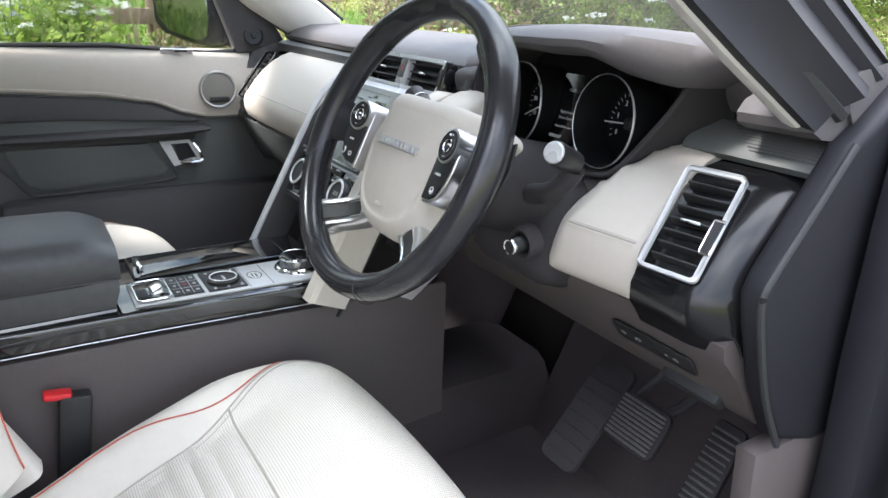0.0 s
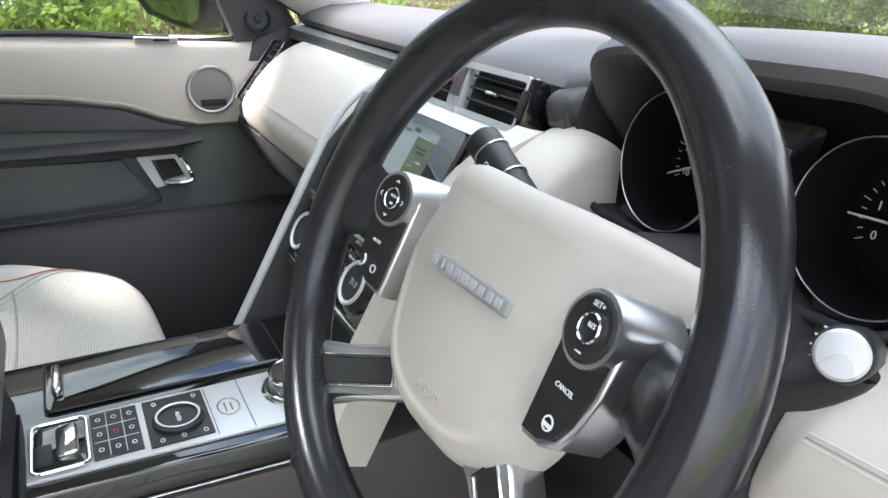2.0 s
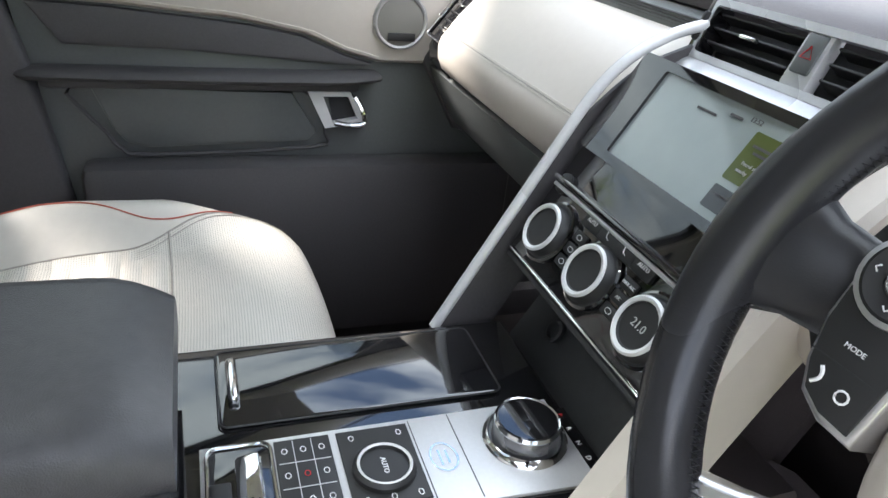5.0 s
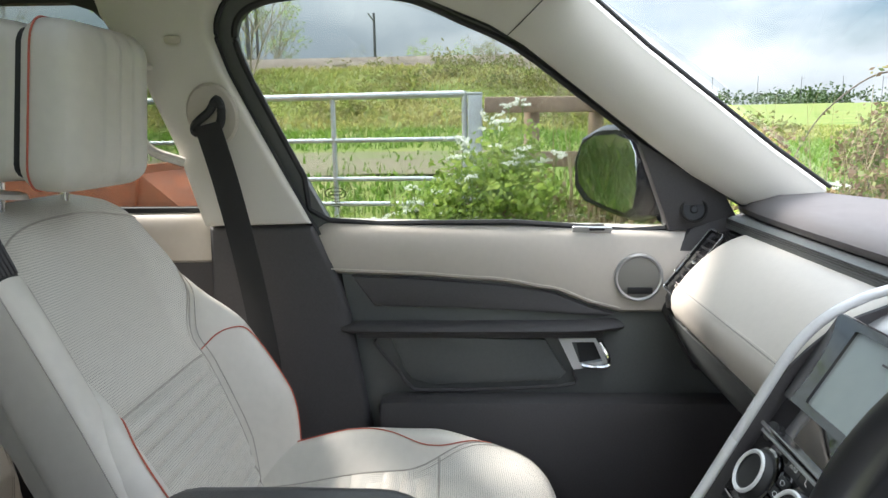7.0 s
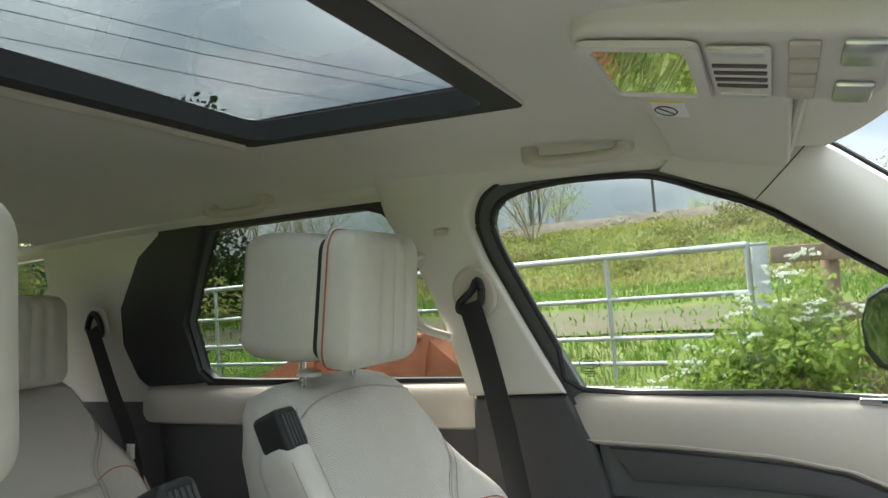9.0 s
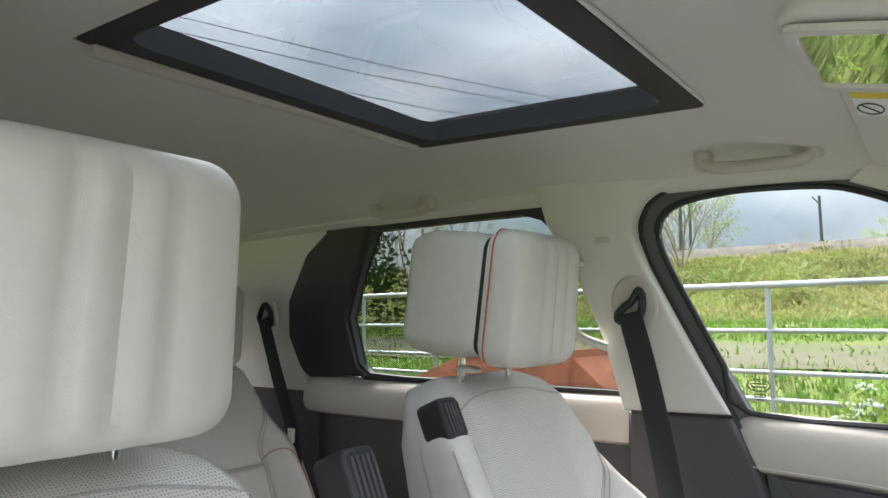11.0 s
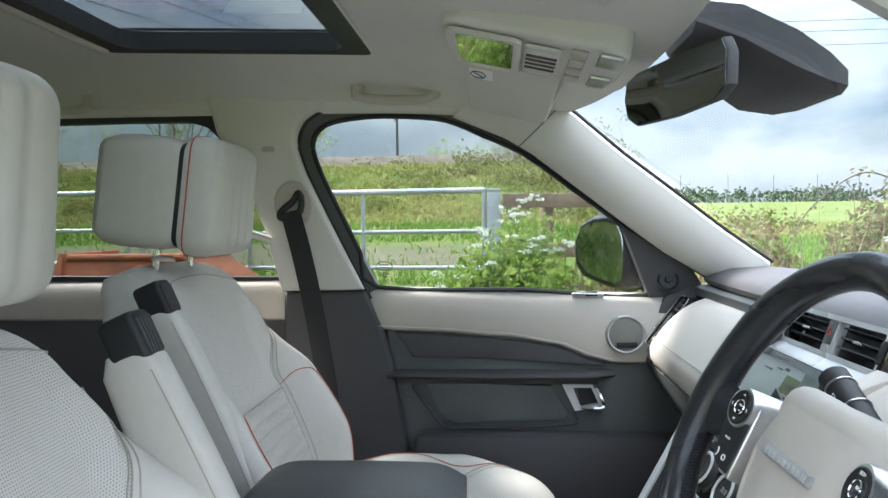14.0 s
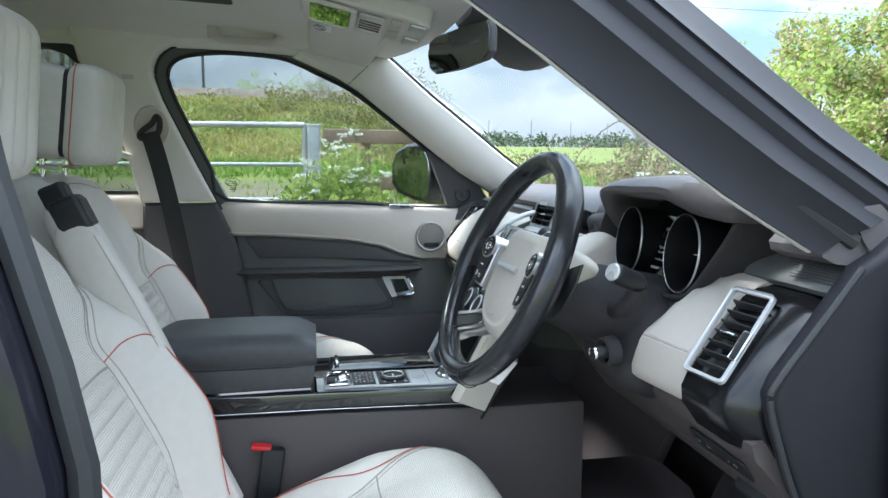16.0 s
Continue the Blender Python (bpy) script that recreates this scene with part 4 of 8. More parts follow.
part("end_seal", tube(smooth_path([(0.768, y, z) for y, z in ((0.848, 1.284), (0.803, 1.225), (0.757, 1.166), (0.747, 1.143), (0.758, 1.101), (0.786, 1.028), (0.827, 0.957))], 5), 0.004, 8), M_SEAL, dash)
part("end_panel", slab([(0.80, 1.285), (0.73, 1.262), (0.69, 1.2), (0.68, 1.1), (0.75, 0.975), (0.83, 0.955), (1.05, 0.94), (1.05, 1.3)], 0.02, yz(-0.752), 0.008, 2), M_DARK, dash)


def end_vent(side):
    """The tall air vent at an end of the dashboard, in a gloss black bezel."""
    m = basis((0.668 * side, 0.7225, 1.203), (1, 0.02 * side, 0), (0, 0.076, 0.1))
    oy, oz = 0.0, 0.0
    if side > 0:
        m = basis((0.664, 0.767, 1.186), (1, 0.12, 0), (0, 0.0705, 0.0975)) @ Matrix.Diagonal((0.93, 0.88, 1, 1))
        oy, oz = 0.048, -0.02
    v = part("air_vent", ring_plate(round_rect(0.0765, 0.14, 0.008), round_rect(0.066, 0.129, 0.004), 0.005, m @ Matrix.Translation((0, 0, 0.004))), M_SATIN if side > 0 else M_BEZEL, dash, "tall air vent in a satin silver frame" if side > 0 else "tall air vent in a black frame")
    part("rim", tube([m @ Vector((*p, 0.009)) for p in round_rect(0.076, 0.14, 0.009)], 0.0012, 6, True), M_SILVER, v)
    part("backing", slab(round_rect(0.07, 0.13, 0.006), 0.002, m @ Matrix.Translation((0, 0, -0.03)), 0), M_SEAL, v)
    for i in range(7):
        y = -0.05 + 0.0165 * i
        part("slat", rbox((0.06, 0.0028, 0.016), (0, y, -0.002), 0.0012, m=m, rot=(-18, 0, 0)), M_KEY, v)
    for i in range(4):
        part("vane", rbox((0.002, 0.11, 0.012), (-0.022 + 0.0147 * i, 0, -0.017), 0.0005, m=m), M_KEY, v)
    part("tab", rbox((0.026, 0.0045, 0.007), (0, -0.0005, 0.007), 0.0015, m=m), M_CHROME, v, "chrome slider tab")
    th = part("thumb_wheel", slab(round_rect(0.012, 0.042, 0.002), 0.004, m @ Matrix.Translation((0.033 * side, -0.012, 0.007)), 0.001), M_KEY, v, "ribbed vent wheel")
    part("wheel_rim", tube([m @ Vector((0.033 * side + p[0], -0.012 + p[1], 0.011)) for p in round_rect(0.013, 0.043, 0.002)], 0.0012, 5, True), M_CHROME, th)
    # the bezel: sides, foot and the bulge round the vent
    prof = [(0.80, 1.262), (0.775, 1.258), (0.755, 1.247), (0.712, 1.19), (0.683, 1.152), (0.676, 1.136), (0.678, 1.115), (0.69, 1.10), (0.70, 1.085), (0.80, 1.08)]
    a = [lerp(0.627, 0.737, i / 8) * side for i in range(9)]
    bez = []
    for i, x in enumerate(a):
        e = max(0, (i - 4.6) / 3.4)
        bez.append([(x, y + oy + 0.036 * e * e, z + oz - 0.004 * e * e) for y, z in prof])
    part("bezel", loft(bez), M_BEZEL, v, "gloss black vent bezel")


end_vent(1)
end_vent(-1)

# centre vents
cv = part("centre_vent", ring_plate(round_rect(0.27, 0.06, 0.006), round_rect(0.262, 0.046, 0.004), 0.01, basis((-0.004, 0.783, 1.277), (1, 0, 0), (0, 0.35, 0.93))), M_SATIN, dash, "pair of centre air vents")
mcv = basis((-0.004, 0.787, 1.278), (1, 0, 0), (0, 0.35, 0.93))
part("backing", slab(round_rect(0.27, 0.05, 0.004), 0.002, mcv @ Matrix.Translation((0, 0, -0.02)), 0), M_SEAL, cv)
for sx in (-1, 1):
    for i in range(3):
        part("slat", rbox((0.108, 0.0025, 0.018), (sx * 0.073, -0.014 + 0.0135 * i, -0.002), 0.001, m=mcv, rot=(-12, 0, 0)), M_KEY, cv)
    part("tab", rbox((0.022, 0.004, 0.006), (sx * 0.073, 0.0, 0.01), 0.0015, m=mcv), M_CHROME, cv, "chrome slider tab")
    part("end_cap", rbox((0.014, 0.056, 0.026), (sx * 0.136, 0, 0.0), 0.004, m=mcv), M_GLOSS, cv)
    part("end_wheel", rbox((0.007, 0.03, 0.008), (sx * 0.136, -0.002, 0.014), 0.003, m=mcv), M_KEY, cv)
hz = part("hazard_switch", rbox((0.03, 0.052, 0.014), (0, 0, 0.004), 0.003, m=mcv), M_SATIN, cv, "silver switch bridge with hazard button")
part("button", rbox((0.021, 0.034, 0.004), (0, 0.003, 0.011), 0.002, m=mcv), M_DARKG, hz)
part("triangle", tube([mcv @ Vector(p) for p in ((-0.006, -0.001, 0.0135), (0.006, -0.001, 0.0135), (0, 0.009, 0.0135))], 0.0007, 5, True), M_RED, hz)
part("sill_strip", across([-0.15, 0.15], [(0.775, 1.256), (0.758, 1.25), (0.742, 1.24), (0.735, 1.23), (0.745, 1.225), (0.78, 1.23)]), M_SATIN, dash, "satin silver ledge under the vents")
part("vent_cowl", merge(rbox((0.04, 0.05, 0.036), (0.166, 0.81, 1.284), 0.014, 3, rot=(15, 0, 12))), M_DARK, dash)

# centre stack
ST = basis((0.004, 0.538, 0.96), (1, 0, 0), (0, 0.514, 0.858))
stack = part("stack_face", slab([(-0.13, 0.112), (0.13, 0.112), (0.132, 0.2), (0.135, 0.345), (-0.135, 0.345), (-0.132, 0.2)], 0.05, ST @ Matrix.Translation((0, 0, -0.05)), 0.003), M_GLOSS, dash, "gloss black centre stack")
# the screen's pale reflection is painted in as a grey-green base colour
M_LCD = mat("touch_screen_reflection_tone", (0.3, 0.34, 0.33), 0.1, vary=0.05, coat=0.6, rvary=0.02)
M_LCD2 = mat("map_tile", (0.09, 0.11, 0.03), 0.2, vary=0.1)
M_LCD3 = mat("dim_tile", (0.06, 0.065, 0.07), 0.2)
SCM = ST @ Matrix.Translation((0, 0.2895, 0.0))
scr = part("screen_frame", ring_plate(round_rect(0.262, 0.106, 0.006), round_rect(0.178, 0.088, 0.003), 0.006, SCM), M_GLOSS, stack, "glossy black screen surround")
part("screen", slab(round_rect(0.18, 0.09, 0.003), 0.002, SCM @ Matrix.Translation((0, 0, 0.0008)), 0), M_LCD, stack, "switched-on touch screen, pale reflection put into its colour")
part("tile", slab(round_rect(0.042, 0.042, 0.002), 0.0006, SCM @ Matrix.Translation((0.064, 0.01, 0.003)), 0), M_LCD2, scr)
part("tile", slab(round_rect(0.042, 0.02, 0.002), 0.0006, SCM @ Matrix.Translation((0.064, -0.027, 0.003)), 0), M_LCD3, scr)
for x, y, w in ((0.061, 0.02, 0.024), (0.063, 0.015, 0.019), (0.057, -0.024, 0.016), (0.016, 0.034, 0.014), (-0.016, 0.028, 0.024)):
    part("text_bar", rbox((w, 0.0022, 0.0006), (x, y, 0.0038), 0, m=SCM), M_DARK, scr)
lettering("clock_digits", "13:52", 0.006, SCM @ Matrix.Translation((0.036, 0.037, 0.0035)), M_DARK, scr)
lettering("screen_text", "Petrol station", 0.0044, SCM @ Matrix.Translation((0.063, 0.005, 0.0038)), M_SATIN, scr)
lettering("screen_text", "nearby", 0.0044, SCM @ Matrix.Translation((0.056, -0.001, 0.0038)), M_SATIN, scr)
part("screen_hood", rbox((0.252, 0.006, 0.014), (0, 0.199, 0.004), 0.002, m=ST), M_GLOSS, stack)
part("lower_rail", rbox((0.25, 0.004, 0.006), (0, 0.192, 0.003), 0.001, m=ST), M_SATIN, stack)


def dial(x, s, r=0.026, readout=""):
    m = ST @ Matrix.Translation((x, s, 0))
    d = part("climate_dial", lathe([(r + 0.006, 0), (r + 0.005, 0.003), (r + 0.002, 0.004), (r - 0.001, 0.012), (r - 0.003, 0.0135), (r - 0.006, 0.0125), (r - 0.0075, 0.011), (0, 0.0105)], m, 40), M_KEY, stack, "black rotary dial with chrome ring")
    part("ring", lathe([(r - 0.0015, 0.0105), (r - 0.001, 0.013), (r - 0.003, 0.0148), (r - 0.0055, 0.014), (r - 0.0062, 0.012)], m, 40), M_BRIGHT, d, "bright silver ring")
    part("base_ring", lathe([(r + 0.0065, 0.0), (r + 0.0065, 0.0025), (r + 0.004, 0.0035)], m, 40), M_GLOSS, d)
    if readout:
        lettering("readout", readout, 0.01, m @ Matrix.Translation((0, 0, 0.0112)), M_SATIN, d)


dial(-0.088, 0.152), dial(-0.003, 0.152), dial(0.082, 0.152, readout="21.0")
part("round_button", lathe([(0.011, 0), (0.011, 0.003), (0.009, 0.004), (0, 0.004)], ST @ Matrix.Translation((-0.115, 0.1965, 0)), 24), M_KEY, stack, "small round button")
keys = part("key_bar", rbox((0.112, 0.017, 0.005), (0.0, 0.197 - 0.014 + 0.004, 0.002), 0.002, m=ST), M_KEY, stack, "bar of climate buttons")
for i, tx_ in enumerate(("AUTO", "", "", "AUTO")):
    if tx_:
        lettering("print", tx_, 0.0055, ST @ Matrix.Translation((-0.042 + 0.028 * i, 0.187, 0.0047)), M_WHITE, keys)
    else:
        part("mark", tube([ST @ Vector((-0.042 + 0.028 * i + a, 0.187 + b, 0.0048)) for a, b in ((-0.003, 0.003), (-0.001, -0.002), (0.003, -0.003))], 0.0005, 4), M_WHITE, keys)
for i in range(3):
    part("gap", rbox((0.0008, 0.015, 0.0004), (-0.028 + 0.028 * i, 0.187, 0.0046), 0, m=ST), M_SEAL, keys)
for x, labels in ((-0.0455, 3), (0.0395, 3)):
    for i in range(labels):
        kb = part("small_key", rbox((0.02, 0.011, 0.003), (x, 0.168 - 0.0135 * i, 0.001), 0.0015, m=ST), M_KEY, stack)
        if x > 0 and i < 2:
            lettering("print", ("MAX A/C", "A/C")[i], 0.0042, ST @ Matrix.Translation((x, 0.168 - 0.0135 * i, 0.0028)), M_WHITE, kb)
        else:
            part("mark", tube([ST @ Vector((x + 0.004 * c, 0.168 - 0.0135 * i + 0.0025 * s, 0.0027)) for c, s in circle(1, 8)], 0.0004, 4, True), M_WHITE, kb)
part("cubby", merge(rbox((0.258, 0.16, 0.006), (0, 0.05, -0.075), 0.002, m=ST), rbox((0.258, 0.005, 0.075), (0, 0.106, -0.04), 0.001, m=ST)), M_SEAL, stack, "dark open cubby below the dials")
part("cubby_lip", rbox((0.25, 0.0025, 0.004), (0, 0.1125, 0.0), 0.001, m=ST), M_CHROME, stack, "thin chrome lip")
part("power_socket", lathe([(0.012, 0), (0.012, 0.004), (0.009, 0.005), (0.008, 0.001), (0, 0.001)], ST @ Matrix.Translation((-0.07, 0.07, -0.071)), 20), M_KEY, stack)
# struts
SL = [(-0.139, y, z) for y, z in ((0.533, 0.95), (0.59, 1.057), (0.637, 1.145), (0.673, 1.21), (0.705, 1.245), (0.745, 1.268), (0.785, 1.28))]
part("silver_strut", tube([p + Vector((0, -0.005, 0.003)) for p in smooth_path(SL, 6)], 0.006, 12, flat=(0.0055, 0.006)), M_BRIGHT, dash, "satin silver strut edging the centre stack")
for sx in (-1, 1):
    rings = []
    for p in smooth_path([(0, y, z) for y, z in ((0.53, 0.945), (0.587, 1.057), (0.635, 1.145), (0.675, 1.2), (0.72, 1.24), (0.77, 1.262))], 6):
        w = 0.055 if sx > 0 else 0.05
        x0, x1 = sx * 0.136, sx * (0.168 if sx > 0 else 0.146)
        rings.append([(x0, p.y - 0.004, p.z), (x1 - sx * 0.006, p.y - 0.004, p.z + 0.001), (x1, p.y + 0.004, p.z), (x1, p.y + w, p.z - 0.02), (x0, p.y + w, p.z - 0.02)])
    part("side_strut", loft(rings), M_TRIM if sx > 0 else M_DARK, dash, "cream strut beside the centre stack" if sx > 0 else "")

# instrument binnacle
M_FACE = mat("dial_black", (0.005, 0.005, 0.006), 0.6, vary=0.1, spec=0.15)
bn = thing("instrument_binnacle", (0.39, 0.85, 1.2), "dark hooded instrument cluster with two chrome-ringed dials", "instrument cluster")
arch = smooth_path([(0.192, 0.835, 1.265), (0.19, 0.805, 1.305), (0.203, 0.782, 1.343), (0.245, 0.768, 1.362), (0.32, 0.759, 1.372), (0.41, 0.755, 1.377), (0.5, 0.756, 1.378), (0.565, 0.764, 1.376), (0.608, 0.782, 1.372), (0.636, 0.812, 1.366), (0.652, 0.86, 1.36), (0.66, 0.92, 1.352)], 5)
rings = []
for i, p in enumerate(arch):
    t = i / (len(arch) - 1)
    inn = (Vector((0.43, 0, 1.22)) - Vector((p.x, 0, p.z))).normalized().lerp(Vector((-0.15, 0, -1)), sstep((p.x - 0.5) / 0.12)).normalized()
    k = math.sin(math.pi * t)
    yf = p.y
    q = lambda d, y, dz=0.0: (p.x + inn.x * d, y, p.z + inn.z * d + dz)
    back, th = 0.03 * k, 1 + 0.5 * sstep((p.x - 0.47) / 0.1) - 1.0 * sstep((p.x - 0.6) / 0.06)
    rings.append([q(0.03, 1.1, -back * 1.4), q(0.004, 1.08, -back * 1.2), q(0.0, 0.95, -back * 0.3), q(0.0, yf + 0.06), q(0.002, yf + 0.03), q(0.008, yf + 0.011), q(0.017 * th, yf + 0.001), q(0.026 * th, yf + 0.001), q(0.033 * th, yf + 0.008), q(0.037 * th, yf + 0.02), q(0.04 * th, 0.87), q(0.046 * th, 1.1, -back)])
part("hood", loft(rings), M_DASH, bn, "dark soft hood over the dials")
part("face", slab(round_rect(0.40, 0.19, 0.05, 8), 0.004, basis((0.406, 0.885, 1.268), (1, 0, 0), (0, 0.15, 0.98)), 0), M_KEY, bn, "black dial face")
BZ = [(p.x, p.y) for p in smooth_path([(x, y, 0) for x, y in ((-0.2, 0.06), (-0.205, 0.0), (-0.185, -0.042), (-0.14, -0.06), (-0.02, -0.064), (0.085, -0.063), (0.122, -0.05), (0.152, -0.012), (0.182, 0.035), (0.196, 0.08), (0.17, 0.105), (0.0, 0.11), (-0.17, 0.1))], 5, True)]
BZM = basis((0.4, 0.8, 1.262), (1, 0, 0), (0, 0.22, 0.975))
part("bezel", loft([[BZM @ Vector((x * k, y * k, z)) for x, y in BZ] for z, k in ((-0.09, 1.06), (0.0, 1.03), (0.0, 0.995), (-0.012, 0.975), (-0.045, 0.95), (-0.075, 0.94))], True, False), M_SHROUD, bn, "dark inner bezel")
part("rim", tube([BZM @ Vector((x * 1.012, y * 1.012, 0.001)) for x, y in BZ], 0.004, 8, True), M_SHROUD, bn, "dark bezel edge")
for gx, marks, hand_a in ((0.31, ("10", "30", "50", "70", "90"), 205), (0.482, ("0", "1", "2", "3", "4"), 184)):
    gm = basis((gx, 0.802, 1.264), (1, -0.1, 0), (0.0, 0.12, 0.99)) @ Matrix.Scale(1.1, 4)
    g = part("dial", lathe([(0.053, -0.046), (0.053, 0.004), (0.051, 0.005), (0.05, 0.003), (0.046, -0.02), (0.043, -0.04), (0, -0.041)], gm, 48), M_FACE, bn, "round gauge with chrome ring")
    part("ring", lathe([(0.0531, 0.0025), (0.0531, 0.0045), (0.0526, 0.0052), (0.0521, 0.0045)], gm, 48), M_GUN, g, "thin silver ring")
    for k, tx_ in enumerate(marks):
        a = radians(208 - 42 * k)
        lettering("number", tx_, 0.0085, gm @ Matrix.Translation((0.0265 * math.cos(a), 0.0265 * math.sin(a), -0.0395)), M_WHITE, g)
        for s in range(4):
            b = radians(208 - 42 * k - 10.5 * s)
            p0, p1 = (Vector((r * math.cos(b), r * math.sin(b), -0.0395)) for r in (0.0335, 0.037 if s else 0.039))
            if k < 4 or s == 0:
                part("tick", tube([gm @ p0, gm @ p1], 0.0004, 4), M_WHITE, g)
    a = radians(hand_a)
    part("needle", tube([gm @ Vector((0.004 * math.cos(a), 0.004 * math.sin(a), -0.034)), gm @ Vector((0.041 * math.cos(a), 0.041 * math.sin(a), -0.034))], [0.0012, 0.0009], 5), M_WHITE, g, "white needle")
    part("hub", lathe([(0.007, -0.041), (0.007, -0.034), (0.005, -0.032), (0, -0.032)], gm, 20), M_KEY, g)
info = part("display", slab(round_rect(0.05, 0.1, 0.004), 0.001, basis((0.393, 0.826, 1.262), (1, 0, 0), (0, 0.25, 0.97)) @ Matrix.Translation((0, 0, 0.004)), 0), M_GLOSS, bn, "small message display")
im = basis((0.393, 0.818, 1.262), (1, 0, 0), (0, 0.25, 0.97))
for tx_, y, sz in (("13:52", 0.03, 0.006), ("Right Front", 0.0, 0.0055), ("Door Open", -0.008, 0.0055), ("Press OK to clear", -0.02, 0.0045), ("P", -0.034, 0.008)):
    lettering("message", tx_, sz, im @ Matrix.Translation((0, y, 0.0)), M_SATIN, info)
part("odometer_bar", rbox((0.022, 0.004, 0.0006), (-0.012, -0.034, 0), 0, m=im), M_SATIN, info)

# start button
sb = thing("start_button", (0.49, 0.66, 1.13), "round black start button with chrome edge on the dashboard", "button")
bm_ = basis((0.484, 0.68, 1.122), (1, 0.1, 0), (0, -0.1, 1))
part("socket", lathe([(0.022, -0.02), (0.021, -0.002), (0.018, 0.0), (0.0145, -0.003), (0.0135, -0.012), (0, -0.012)], bm_), M_SHROUD, sb)
part("cap", lathe([(0.0105, -0.012), (0.0105, 0.014), (0.0095, 0.016), (0, 0.0165)], bm_), M_KEY, sb)
part("ring", lathe([(0.0108, 0.013), (0.0108, 0.0155), (0.0098, 0.0172), (0.0082, 0.0167)], bm_), M_CHROME, sb, "chrome ring")

# ---- steering wheel ----
wheel = thing("steering_wheel", (0.391, 0.63, 1.2), "black leather steering wheel with cream airbag cover", "steering wheel")
WM = basis((0.391, 0.558, 1.235), (1, 0.045, 0), (0, math.sin(radians(25)), math.cos(radians(25)))) @ pose(0, 0, 0, 0, 0, -1.0)


def on_wheel(x, y, z=0.0):
    return WM @ Vector((x, y, z))


rim = []
for i in range(72):
    a = 2 * math.pi * i / 72
    ad = abs((math.degrees(a) - 90 + 180) % 360 - 180)
    grip = 1 + 0.13 * math.exp(-((ad - 48) / 12) ** 2) + 0.1 * math.exp(-((ad - 88) / 14) ** 2)
    c, s = math.cos(a), math.sin(a)
    flat = 1 - 0.02 * max(0, -s) ** 6
    rr = [(0.1755 * flat + 0.0165 * grip * math.cos(b), 0.004 + 0.0185 * grip ** 0.6 * math.sin(b)) for b in [2 * math.pi * k / 16 for k in range(16)]]
    rim.append([on_wheel(r * c, r * s, z) for r, z in rr])
rim.append(rim[0])
rb_ = loft(rim, True, False)
bmesh.ops.remove_doubles(rb_, verts=rb_.verts, dist=1e-6)
rimo = part("rim", rb_, M_RIM, wheel, "black leather rim")
for a_deg in (37, 143, 249, 291):
    a = radians(a_deg)
    part("rim_seam", tube([on_wheel((0.1755 + 0.0166 * math.cos(b)) * math.cos(a), (0.1755 + 0.0166 * math.cos(b)) * math.sin(a), 0.004 + 0.0187 * math.sin(b)) for b in [2 * math.pi * k / 14 for k in range(14)]], 0.0009, 5, True), M_SEAL, rimo)
st = []
for k in range(150):
    a = radians(152 + 0.62 * k)
    st.append(on_wheel(0.1588 * math.cos(a), 0.1588 * math.sin(a), 0.007 if k % 2 else 0.0))
part("lacing", tube(st, 0.0008, 4), M_SEAL, rimo)
# spokes
for sx in (-1, 1):
    ring_s = []
    for t, hw, z, th in ((0.166, 0.036, 0.0, 0.012), (0.146, 0.026, -0.008, 0.011), (0.118, 0.023, -0.026, 0.009), (0.09, 0.026, -0.038, 0.008)):
        ring_s.append([on_wheel(sx * t, 0.006 + hw * c, z + th * s) for c, s in circle(1, 14)])
    part("spoke", loft(ring_s), M_RIM, wheel, "black leather spoke")
for sx in (-1, 1):
    end = Vector((sx * 0.127, -0.129, 0))
    root_ = Vector((sx * 0.055, -0.086, 0))
    d = (end - root_).normalized()
    n_ = Vector((-d.y, d.x, 0))
    length = (end - root_).length

    def bar(half, lift, depth, t0=-0.1, t1=1.0):
        """A bowed bar from the hub out to the rim, flared at its outer end."""
        rings = []
        for i in range(15):
            t = lerp(t0, t1, i / 14)
            c = root_ + d * (length * t)
            w = half * (1 + 0.22 * sstep((t - 0.55) / 0.45))
            z = -0.03 + 0.026 * sstep(t) + lift
            rings.append([WM @ (c + n_ * (w * u) + Vector((0, 0, z + depth * v))) for u, v in ((-1, -1), (-1, -0.1), (-0.96, 0.25), (-0.84, 0.4), (0.84, 0.4), (0.96, 0.25), (1, -0.1), (1, -1))])
        return loft(rings)

    fr_ = part("lower_spoke", bar(0.02, 0.0, 0.018, -0.35), M_SILVER, wheel, "satin silver lower spoke")
    part("spoke_inlay", bar(0.0102, 0.0047, 0.009, 0.02, 0.86), M_KEY, fr_, "dark inlay")
    part("inlay_edge", tube([WM @ (root_ + d * (length * t) + n_ * (0.011 * u * (1 + 0.22 * sstep((t - 0.55) / 0.45))) + Vector((0, 0, -0.0218 + 0.026 * sstep(t)))) for t, u in ((0.02, 1), (0.3, 1), (0.6, 1), (0.8, 1), (0.87, 0.8), (0.87, -0.8), (0.8, -1), (0.6, -1), (0.3, -1), (0.02, -1))], 0.0011, 6, True), M_CHROME, fr_)
# airbag cover
AB = [(0.0, 0.067), (0.045, 0.068), (0.08, 0.0665), (0.104, 0.062), (0.113, 0.051), (0.106, 0.034), (0.096, 0.005), (0.089, -0.03), (0.08, -0.064), (0.061, -0.091), (0.03, -0.105), (0.0, -0.107)]
AB = AB + [(-x, y) for x, y in AB[-2:0:-1]]
ABS = [(p.x, p.y) for p in smooth_path([(*p, 0) for p in AB], 4, True)]


